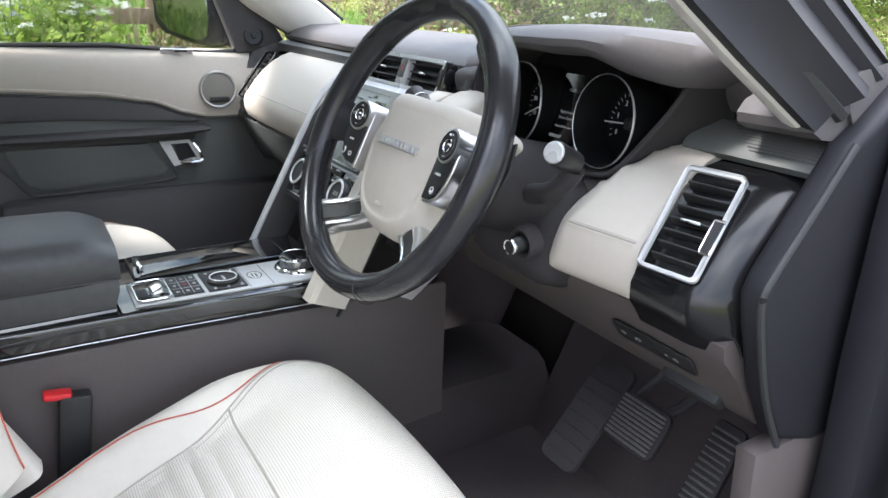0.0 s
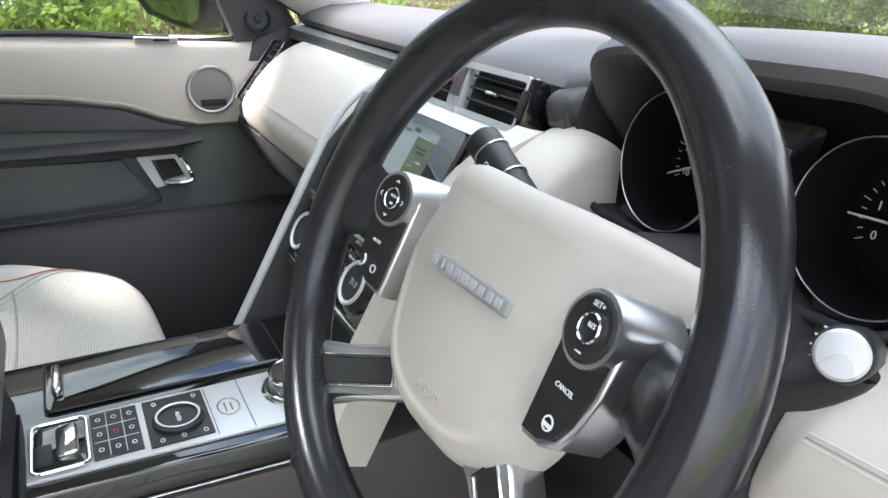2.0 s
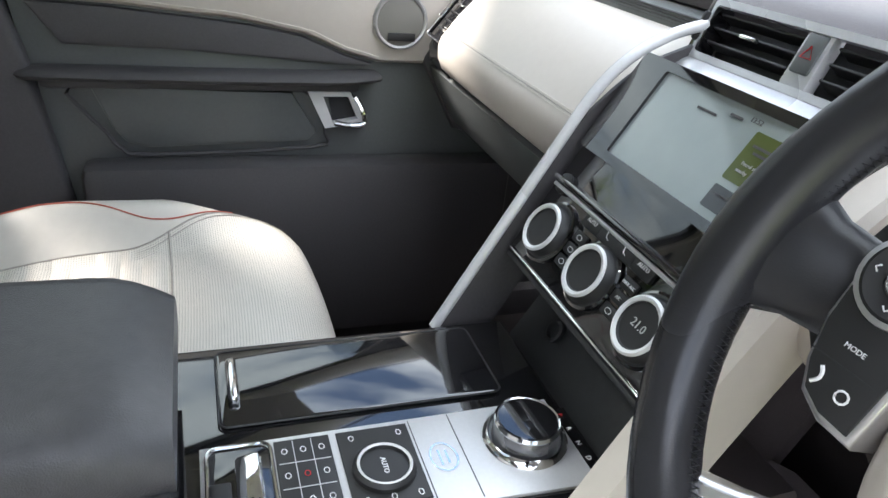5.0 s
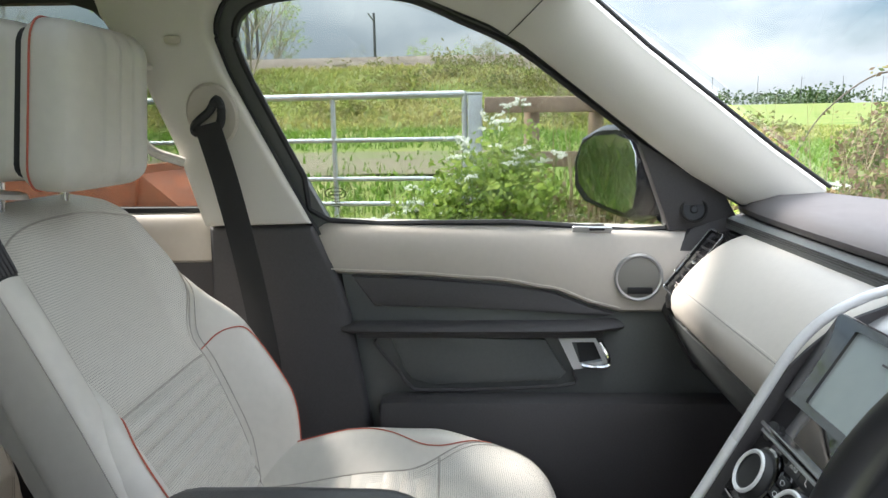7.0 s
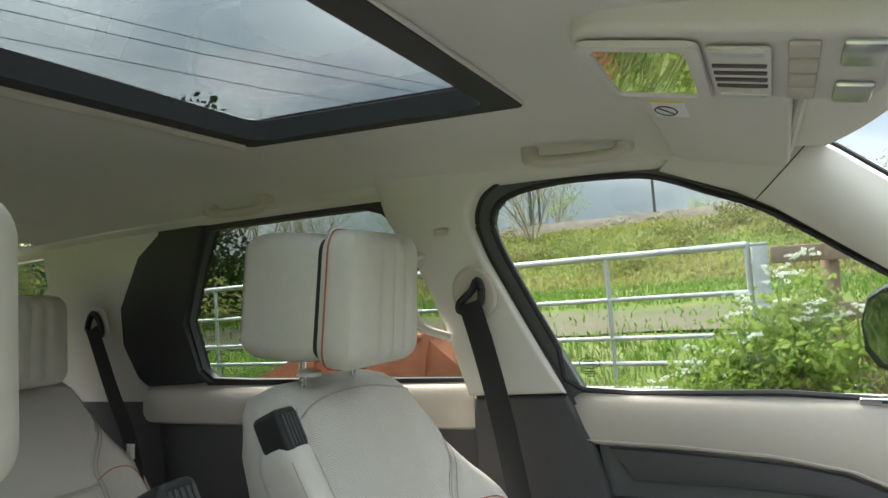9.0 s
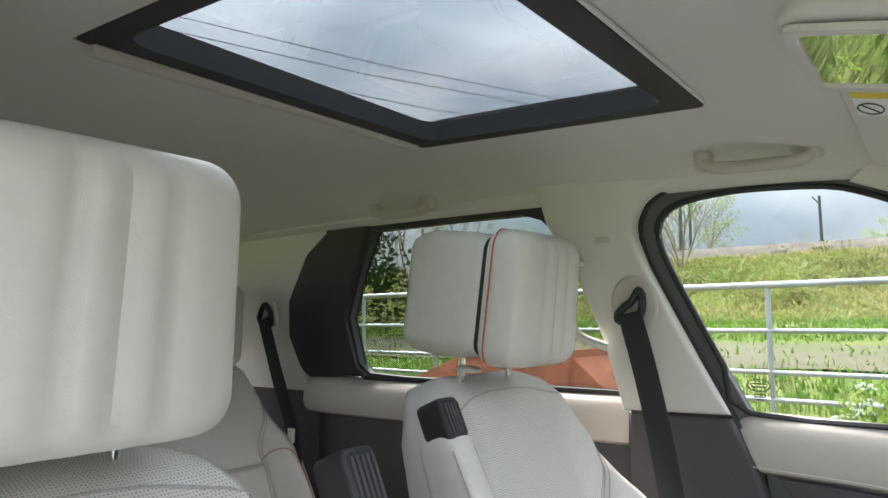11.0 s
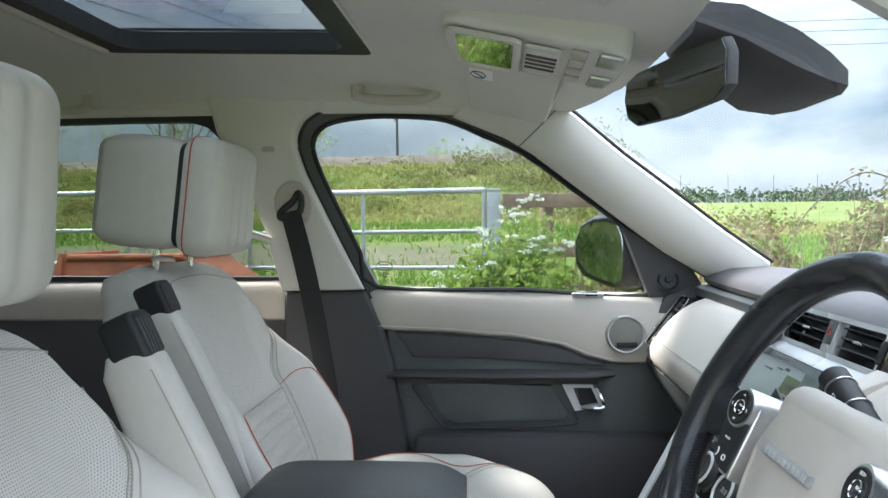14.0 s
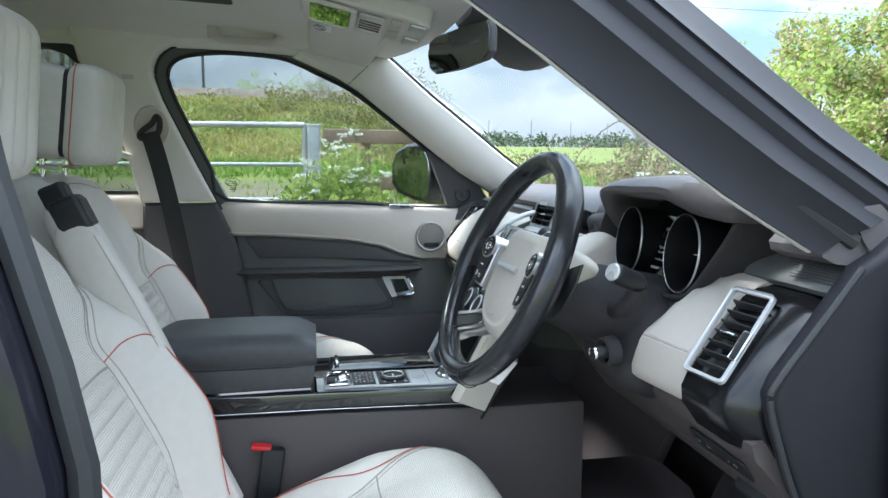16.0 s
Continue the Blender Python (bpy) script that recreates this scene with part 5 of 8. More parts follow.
def ab_ring(k, z, step=0.0):
    """A ring of the domed cover: the upper corners and the sides roll back; step: sinks the lower part of the middle."""
    ring = []
    for x, y in ABS:
        x, y = x * k, (y + 0.017) * k - 0.017
        fall = 0.006 + 0.014 * (abs(x) / 0.1) ** 3 + 0.028 * sstep((abs(x) - 0.055) / 0.06) * sstep((y + 0.01) / 0.06) + 0.012 * max(0, -y / 0.1) ** 3
        ring.append(on_wheel(x, y, z - fall - step * sstep((0.012 - y) / 0.03)))
    return ring


ab = part("airbag_cover", loft([ab_ring(0.93, -0.042), ab_ring(1.0, -0.032), ab_ring(1.008, -0.021), ab_ring(0.992, -0.0135), ab_ring(0.965, -0.0078), ab_ring(0.925, -0.0038), ab_ring(0.87, -0.0008), ab_ring(0.81, 0.001), ab_ring(0.785, 0.0012), ab_ring(0.765, 0.0012, 0.001), ab_ring(0.74, 0.0014, 0.0019), ab_ring(0.7, 0.0018, 0.002), ab_ring(0.5, 0.0028, 0.001), ab_ring(0.3, 0.0034), ab_ring(0.01, 0.0035)]), M_TRIM, wheel, "cream leather airbag cover")
part("hub", lathe([(0.045, -0.09), (0.05, -0.05), (0.06, -0.04), (0.055, -0.03), (0, -0.03)], WM), M_DARK, wheel)
bd = part("badge", slab(round_rect(0.083, 0.0102, 0.0015), 0.005, WM @ Matrix.Translation((0.0, 0.0025, -0.0042)), 0.001), M_GUN, ab, "silver name plate with raised letters")
for i, w in enumerate((0.0055, 0.0018, 0.0052, 0.0055, 0.006, 0.0056, 0.005, 0.0055, 0.0056)):
    part("raised_mark", rbox((w, 0.0062, 0.0012), (-0.0345 + 0.0086 * i, 0.0025, 0.001), 0.0004, m=WM), M_SATIN, bd, "raised bright mark")
lettering("airbag_print", "AIRBAG", 0.007, WM @ Matrix.Translation((0.0, -0.072, -0.0085)), M_TRIM, ab, 0.0005)
# switch packs
for sx in (-1, 1):
    pm = WM @ Matrix.Translation((sx * 0.104, 0.0205, -0.006)) @ pose(0, 0, 0, 0, sx * -8, 0) @ Matrix.Scale(0.93, 4)
    outl = [(0.0235, 0.004), (0.016, 0.0165), (0.0, 0.0225), (-0.016, 0.016), (-0.0222, 0.002), (-0.0215, -0.028), (-0.0165, -0.05), (-0.0095, -0.064), (0.004, -0.071), (0.022, -0.072)]
    outl = [(x * (1 if sx < 0 else -1), y) for x, y in outl]
    pk = part("switch_pack", slab(outl, 0.034, pm @ Matrix.Translation((0, 0, -0.028)), 0.003, 3), M_SILVER, wheel, "silver multifunction switch pack")
    part("collar", lathe([(0.0235, -0.034), (0.0225, 0.006), (0.0212, 0.0115), (0.0185, 0.0118)], pm, 36), M_SILVER, pk)
    kn = part("control_pad", lathe([(0.0186, 0.006), (0.0186, 0.0125), (0.017, 0.0135), (0.0095, 0.011), (0.0085, 0.0115), (0, 0.0115)], pm, 36), M_KEY, pk, "round black control pad")
    part("button_ring", lathe([(0.0086, 0.011), (0.0086, 0.013), (0.0078, 0.0138), (0.0072, 0.013)], pm, 28), M_CHROME, kn)
    lower = [(-0.0192, -0.012), (-0.0182, -0.03), (-0.0135, -0.049), (-0.0072, -0.061), (0.004, -0.0665), (0.0185, -0.0675), (0.0195, -0.012)]
    lower = [(x * (1 if sx < 0 else -1), y) for x, y in lower]
    kp = part("key_panel", slab(lower, 0.004, pm @ Matrix.Translation((0, 0, 0.0055)), 0.001), M_KEY, pk, "black key panel")
    part("key_gap", merge(rbox((0.032, 0.0007, 0.0006), (0, -0.044, 0.0096), 0, m=pm)), M_SEAL, kp)
    if sx < 0:
        lettering("print", "MENU", 0.003, pm @ Matrix.Translation((0, 0.0018, 0.0118)), M_WHITE, kn)
        lettering("print", "OK", 0.003, pm @ Matrix.Translation((0, -0.004, 0.0118)), M_WHITE, kn)
        lettering("print", "MODE", 0.0036, pm @ Matrix.Translation((0.0, -0.035, 0.0097)), M_WHITE, kp)
        for ax in (0, 90, 180, 270):
            a = radians(ax)
            part("arrow", tube([pm @ Vector((0.0135 * math.cos(a + d) * k, 0.0135 * math.sin(a + d) * k, 0.0132)) for d, k in ((-0.14, 0.94), (0, 1.06), (0.14, 0.94))], 0.0005, 4), M_WHITE, kn)
        part("phone_mark", tube(smooth_path([pm @ Vector(p) for p in ((-0.0065, -0.0485, 0.0098), (-0.0045, -0.0515, 0.0098), (-0.0045, -0.0545, 0.0098), (-0.0065, -0.0575, 0.0098))], 4), 0.0009, 5), M_WHITE, kp)
        part("voice_mark", tube([pm @ Vector((0.008 + 0.003 * c, -0.055 + 0.003 * s, 0.0098)) for c, s in circle(1, 10)], 0.0006, 4, True), M_WHITE, kp)
    else:
        lettering("print", "RES", 0.004, pm @ Matrix.Translation((0, 0.0015, 0.0118)), M_WHITE, kn)
        lettering("print", "SET+", 0.0045, pm @ Matrix.Translation((0, 0.0128, 0.0128)), M_WHITE, kn)
        part("minus", rbox((0.005, 0.0008, 0.0006), (0, -0.0135, 0.0128), 0, m=pm), M_WHITE, kn)
        lettering("print", "CANCEL", 0.0042, pm @ Matrix.Translation((0.0, -0.035, 0.0097)), M_WHITE, kp)
        part("heat_mark", merge(tube([pm @ Vector((0.0 + 0.004 * c, -0.055 + 0.004 * s, 0.0098)) for c, s in circle(1, 12)], 0.0006, 4, True), rbox((0.007, 0.0022, 0.0006), (0, -0.056, 0.0098), 0, m=pm)), M_WHITE, kp)
    part("paddle", slab([(sx * 0.1, 0.03), (sx * 0.15, 0.05), (sx * 0.157, 0.02), (sx * 0.152, -0.02), (sx * 0.136, -0.036), (sx * 0.11, -0.02)], 0.004, WM @ Matrix.Translation((0, 0, -0.045)), 0.0015), M_KEY, wheel, "black gear paddle")

# stalks
for sx, tip in ((1, (0.56, 0.645, 1.258)), (-1, (0.205, 0.69, 1.26))):
    stl = thing("column_stalk", (0.389 + sx * 0.06, 0.695, 1.195), "black column stalk with printed symbols behind the wheel", "stalk", "column stalks")
    a, b = Vector((0.389 + sx * 0.07, 0.695, 1.197)), Vector(tip)
    d = (b - a)
    if sx > 0:
        hm = basis(b + Vector((0, 0.012, -0.006)), (1, 0.3, -0.2), (0.25, 0.45, 0.85))
        e_ = hm @ Vector((0, 0, -0.05))
        part("arm", tube(smooth_path([a + Vector((0, 0.01, -0.02)), lerp(a, e_, 0.5) + Vector((0.012, 0, -0.022)), e_ + Vector((0, 0, -0.012)), e_], 4), 0.0125, 12), M_SHROUD, stl)
        part("knob", lathe([(0.0, -0.056), (0.0115, -0.054), (0.0135, -0.05), (0.0138, -0.006), (0.0128, -0.001), (0.0118, 0.0), (0.0, 0.0)], hm, 32), M_KEY, stl)
        part("cap", lathe([(0.012, -0.002), (0.012, 0.0015), (0.0105, 0.003), (0, 0.0032)], hm, 32), M_SATIN, stl, "silver end cap")
        for i in range(4):
            part("print_mark", rbox((0.0035, 0.0008, 0.005), (0.0138 * math.cos(radians(150 + 22 * i)), 0.0138 * math.sin(radians(150 + 22 * i)), -0.014), 0, m=hm), M_WHITE, stl)
    else:
        part("arm", tube([a, a + d * 0.5, b], [0.014, 0.015, 0.0165], 12, flat=None), M_KEY, stl)
        part("band", tube([a + d * 0.70, a + d * 0.71], 0.0172, 14), M_SILVER, stl)
        part("band", tube([a + d * 0.95, a + d * 0.96], 0.0176, 14), M_SILVER, stl)
        part("end_knob", tube([b, b + d.normalized() * 0.012, b + d.normalized() * 0.016], [0.0165, 0.0165, 0.013], 14), M_KEY, stl)
        for i in range(3):
            c = a + d * (0.42 + 0.2 * i) + Vector((0.0, -0.0155, 0.004))
            part("print_mark", tube([c + Vector((0.003 * u, -0.0005, 0.003 * w)) for u, w in circle(1, 8)], 0.0005, 4, True), M_WHITE, stl)

# ---- pedals ----
M_RUBBER = mat("worn_pedal_rubber", (0.11, 0.105, 0.1), 0.5, vary=0.3, scale=90)


def pedal(name, at, w, h, tilt, ribs, label):
    pd = thing(name, at, label, "pedal")
    m = pose(*at, 90 - tilt, 0, 0)
    part("pad", slab(round_rect(w, h, min(w, h) * 0.2), 0.012, m, 0.003), M_SHROUD, pd)
    n = ribs
    for i in range(n):
        part("rib", rbox((w * 0.86, 0.004, 0.005), (0, lerp(-h * 0.4, h * 0.4, i / (n - 1)), 0.0135), 0.0015, m=m), M_SHROUD if name == "footrest" else M_RUBBER, pd)
    part("arm", tube([m @ Vector((0, 0, 0)), m @ Vector((0.01, 0.06, -0.06)), m @ Vector((0.02, 0.16, -0.1))], 0.009, 8), M_DARK, pd)


pedal("brake_pedal", (0.495, 0.935, 0.785), 0.1, 0.08, 35, 10, "worn black rubber brake pedal with ribs")
pedal("accelerator_pedal", (0.62, 0.955, 0.78), 0.05, 0.14, 30, 12, "long ribbed black accelerator pedal")
pedal("footrest", (0.395, 0.93, 0.75), 0.08, 0.2, 40, 8, "black ribbed footrest beside the pedals")
tagged(part("floor_mat", slab([(0.24, -0.1), (0.66, -0.1), (0.66, 0.78), (0.24, 0.78)], 0.012, pose(0, 0, 0.522), 0.004), M_CARPET), "dark carpet floor mat under the wheel", "floor mat")
tagged(part("kick_trim", slab([(0.80, 0.95), (0.98, 0.95), (0.98, 0.58), (0.84, 0.58)], 0.03, yz(0.735), 0.01), M_BROWN), "brown sill trim beside the pedals", "trim", kind="structure")

# ---- centre console ----
con = thing("centre_console", (0, 0.2, 0.6), "gloss black centre console with silver control panel", "centre console")
part("body", merge(slab([(-0.125, -0.45), (0.10, -0.45), (0.108, 0.3), (0.125, 0.62), (0.12, 0.8), (-0.13, 0.8), (-0.13, 0.62)], 0.36, pose(0, 0, 0.56), 0.008)), M_BROWN, con, "dark brown console side")
part("top", slab([(-0.132, -0.4), (0.106, -0.4), (0.112, 0.3), (0.126, 0.60), (-0.135, 0.60)], 0.035, pose(0, 0, 0.928), 0.006, 3), M_GLOSS, con, "gloss black console top")
part("edge_line", tube([(0.1075, -0.4, 0.93), (0.1135, 0.3, 0.93), (0.1275, 0.6, 0.93)], 0.0011, 6), M_GUN, con, "thin metal line")
part("edge_line", tube([(-0.1335, -0.4, 0.93), (-0.1365, 0.6, 0.93)], 0.0018, 6), M_CHROME, con)
tray = part("tray_lid", slab([(p[0] - 0.068, p[1] + 0.425) for p in round_rect(0.104, 0.25, 0.008)], 0.004, pose(0, 0, 0.963), 0.0015), M_GLOSS, con, "gloss black sliding tray lid")
part("lid_line", tube([(p[0] - 0.068, p[1] + 0.425, 0.966) for p in round_rect(0.105, 0.252, 0.008)], 0.0009, 5, True), M_KEY, tray)
part("lid_grip", rbox((0.058, 0.01, 0.012), (-0.068, 0.312, 0.972), 0.0045, 3), M_CHROME, tray, "chrome lid grip")
panel = part("control_panel", slab([(0.006, 0.283), (0.095, 0.283), (0.108, 0.585), (0.004, 0.585)], 0.004, pose(0, 0, 0.963), 0.001), M_SATIN, con, "satin silver control panel")


def key_block(x0, x1, y0, y1, nx, ny, marks=True):
    b = part("key_block", slab([(x0, y0), (x1, y0), (x1, y1), (x0, y1)], 0.0025, pose(0, 0, 0.967), 0.0008), M_KEY, panel, "block of black keys")
    for i in range(1, nx):
        x = lerp(x0, x1, i / nx)
        part("gap", rbox((0.0007, y1 - y0 - 0.004, 0.0004), (x, (y0 + y1) / 2, 0.9697), 0), M_SATIN, b)
    for i in range(1, ny):
        y = lerp(y0, y1, i / ny)
        part("gap", rbox((x1 - x0 - 0.004, 0.0007, 0.0004), ((x0 + x1) / 2, y, 0.9697), 0), M_SATIN, b)
    if marks:
        for i in range(nx):
            for j in range(ny):
                x, y = lerp(x0, x1, (i + 0.5) / nx), lerp(y0, y1, (j + 0.5) / ny)
                part("mark", tube([(x + 0.003 * c, y + 0.0022 * s, 0.9698) for c, s in circle(1, 7)], 0.0004, 4, True), M_RED if (i, j) == (1, 1) else M_WHITE, b)
    return b


pb = part("parking_brake", slab(round_rect(0.078, 0.046, 0.008), 0.003, pose(0.052, 0.312, 0.967), 0.001), M_GLOSS, panel, "electric parking brake switch")
part("surround", tube([(p[0] + 0.052, p[1] + 0.312, 0.9705) for p in round_rect(0.08, 0.048, 0.008)], 0.0016, 6, True), M_CHROME, pb)
part("paddle", rbox((0.05, 0.02, 0.01), (0.052, 0.318, 0.972), 0.004, rot=(15, 0, 0)), M_CHROME, pb, "chrome brake paddle")
part("key", rbox((0.03, 0.016, 0.006), (0.066, 0.297, 0.971), 0.002), M_KEY, pb)
key_block(0.012, 0.09, 0.339, 0.383, 3, 3)
kb2 = key_block(0.012, 0.094, 0.389, 0.449, 1, 1, False)
td = part("terrain_dial", lathe([(0.025, 0), (0.025, 0.006), (0.022, 0.009), (0.02, 0.0085), (0.019, 0.006), (0, 0.006)], pose(0.06, 0.419, 0.968), 36), M_KEY, panel, "terrain dial with chrome ring")
part("ring", lathe([(0.0225, 0.006), (0.0225, 0.0085), (0.021, 0.0098), (0.0195, 0.0085)], pose(0.06, 0.419, 0.968), 36), M_BRIGHT, td)
lettering("print", "AUTO", 0.006, pose(0.06, 0.419, 0.9743, 0, 0, 0), M_WHITE, td)
for x, y in ((0.022, 0.4), (0.022, 0.44), (0.088, 0.4), (0.088, 0.42), (0.088, 0.441)):
    part("mark", tube([(x + 0.003 * c, y + 0.002 * s, 0.9702) for c, s in circle(1, 7)], 0.0004, 4, True), M_WHITE, kb2)
part("oval_badge", merge(ring_plate([(0.016 * c, 0.0095 * s * 1.25) for c, s in circle(1, 28)], [(0.0145 * c, 0.0083 * s * 1.25) for c, s in circle(1, 28)], 0.001, pose(0.055, 0.47, 0.967)), *[rbox((w, 0.002, 0.0006), (0.055, 0.47 + dy, 0.9672), 0) for w, dy in ((0.015, 0.003), (0.017, -0.003))]), M_CHROME, panel, "embossed oval maker's badge")
part("panel_gap", merge(rbox((0.09, 0.0008, 0.0005), (0.053, 0.452, 0.9672), 0), rbox((0.094, 0.0008, 0.0005), (0.054, 0.488, 0.9672), 0)), M_DARK, panel)
M_KNOB = mat("dark_satin_metal", (0.22, 0.22, 0.23), 0.28, 0.8, vary=0.05, scale=200)
shift = thing("gear_selector", (0.05, 0.542, 0.967), "round black rotary gear selector with chrome rim on the console", "gear selector")
part("base", lathe([(0.038, 0), (0.037, 0.003), (0.033, 0.006), (0.031, 0.004)], pose(0.05, 0.54, 0.967), 40), M_CHROME, shift, "chrome base ring")
part("knob", lathe([(0.029, 0), (0.0285, 0.007), (0.028, 0.017), (0.0265, 0.0195), (0.022, 0.0198), (0, 0.0195)], pose(0.05, 0.54, 0.968), 48), M_KNOB, shift, "dark satin metal knob")
part("top", lathe([(0.0258, 0.0196), (0.025, 0.0206), (0.02, 0.0208), (0, 0.0208)], pose(0.05, 0.54, 0.968), 48), M_GLOSS, shift, "gloss black top")
part("rim", lathe([(0.0285, 0.0165), (0.0288, 0.018), (0.0274, 0.0206), (0.0262, 0.02)], pose(0.05, 0.54, 0.968), 48), M_CHROME, shift)
slide(shift, 0.005, 0.007)
for i, ch in enumerate("PRNDS"):
    lettering("gear_letter", ch, 0.0065, pose(lerp(0.028, 0.1, i / 4), 0.589, 0.9675), M_RED if ch == "P" else M_WHITE, con)
part("letter_plate", slab([(0.02, 0.58), (0.108, 0.58), (0.11, 0.598), (0.018, 0.598)], 0.0035, pose(0, 0, 0.9632), 0.0008), M_GLOSS, con)
# armrest box
arm_t = thing("armrest_box", (0, 0.1, 0.96), "black leather armrest lid over the console box", "armrest")
rings = []
for i in range(21):
    y = lerp(-0.05, 0.262, i / 20)
    e = min(1, (i / 20) * 5 + 0.3, (1 - i / 20) * 4.2 + 0.25)
    drop = 0.03 * (1 - math.sin(min(1, e) * math.pi / 2))
    w, t = 0.108 * (0.9 + 0.1 * e), 1.077 - drop - 0.004 * abs(i / 20 - 0.5)
    rings.append([(x * w - 0.008, y, z) for x, z in ((-0.97, 1.012), (-1, 1.02), (-1.01, t - 0.034), (-0.97, t - 0.018), (-0.87, t - 0.007), (-0.7, t - 0.002), (0, t), (0.7, t - 0.002), (0.87, t - 0.007), (0.97, t - 0.018), (1.01, t - 0.034), (1, 1.02), (0.97, 1.012))])
part("lid", loft(rings), M_BLACKLEATHER, arm_t, "padded black leather lid")
rings = []
for i in range(9):
    y = lerp(-0.046, 0.258, i / 8)
    rings.append([(x * 0.105 - 0.008, y - (0.012 if (i == 8 and z < 0.99) else 0), z) for x, z in ((-1, 0.962), (-1.02, 1.0), (-0.98, 1.014), (0.98, 1.014), (1.02, 1.0), (1, 0.962))])
part("box", loft(rings), M_BLACKLEATHER, arm_t, "black leather box front")
part("stitching", tube([(0.1005, lerp(-0.04, 0.255, i / 12), 1.017) for i in range(13)], 0.0011, 5), M_DARK, arm_t)
part("foot_rail", tube([(0.1, -0.05, 0.966), (0.1, 0.25, 0.97)], 0.004, 6), M_GLOSS, arm_t)
part("hinge", rbox((0.012, 0.06, 0.05), (0.103, -0.035, 1.025), 0.004, rot=(35, 0, 0)), M_CHROME, arm_t, "chrome hinge cover")
slide(con, 0.007, 0.002)
slide(arm_t, 0.004, 0.01, -0.004)
bk = thing("belt_buckle", (0.19, 0.16, 0.75), "black seat belt buckle with red release button", "belt buckle")
part("body", rbox((0.026, 0.042, 0.16), (0.168, 0.168, 0.83), 0.006, rot=(-8, 0, 0)), M_KEY, bk)
part("button", rbox((0.022, 0.036, 0.01), (0.168, 0.157, 0.912), 0.004, rot=(-8, 0, 0)), M_RED, bk, "red release button")
slide(bk, -0.03, 0.012, -0.04)


# ---- seats ----
M_STITCH = mat("shaded_seam_thread", (0.4, 0.37, 0.33), 0.8, vary=0.25, scale=300)


def sheet(fn, us, vs, uv=True):
    """A piece of a surface: fn(u, v) over the given steps."""
    return loft([[fn(u, v) for u in us] for v in vs], closed=False, uv=uv)


def steps(a, b, n):
    return [lerp(a, b, i / n) for i in range(n + 1)]


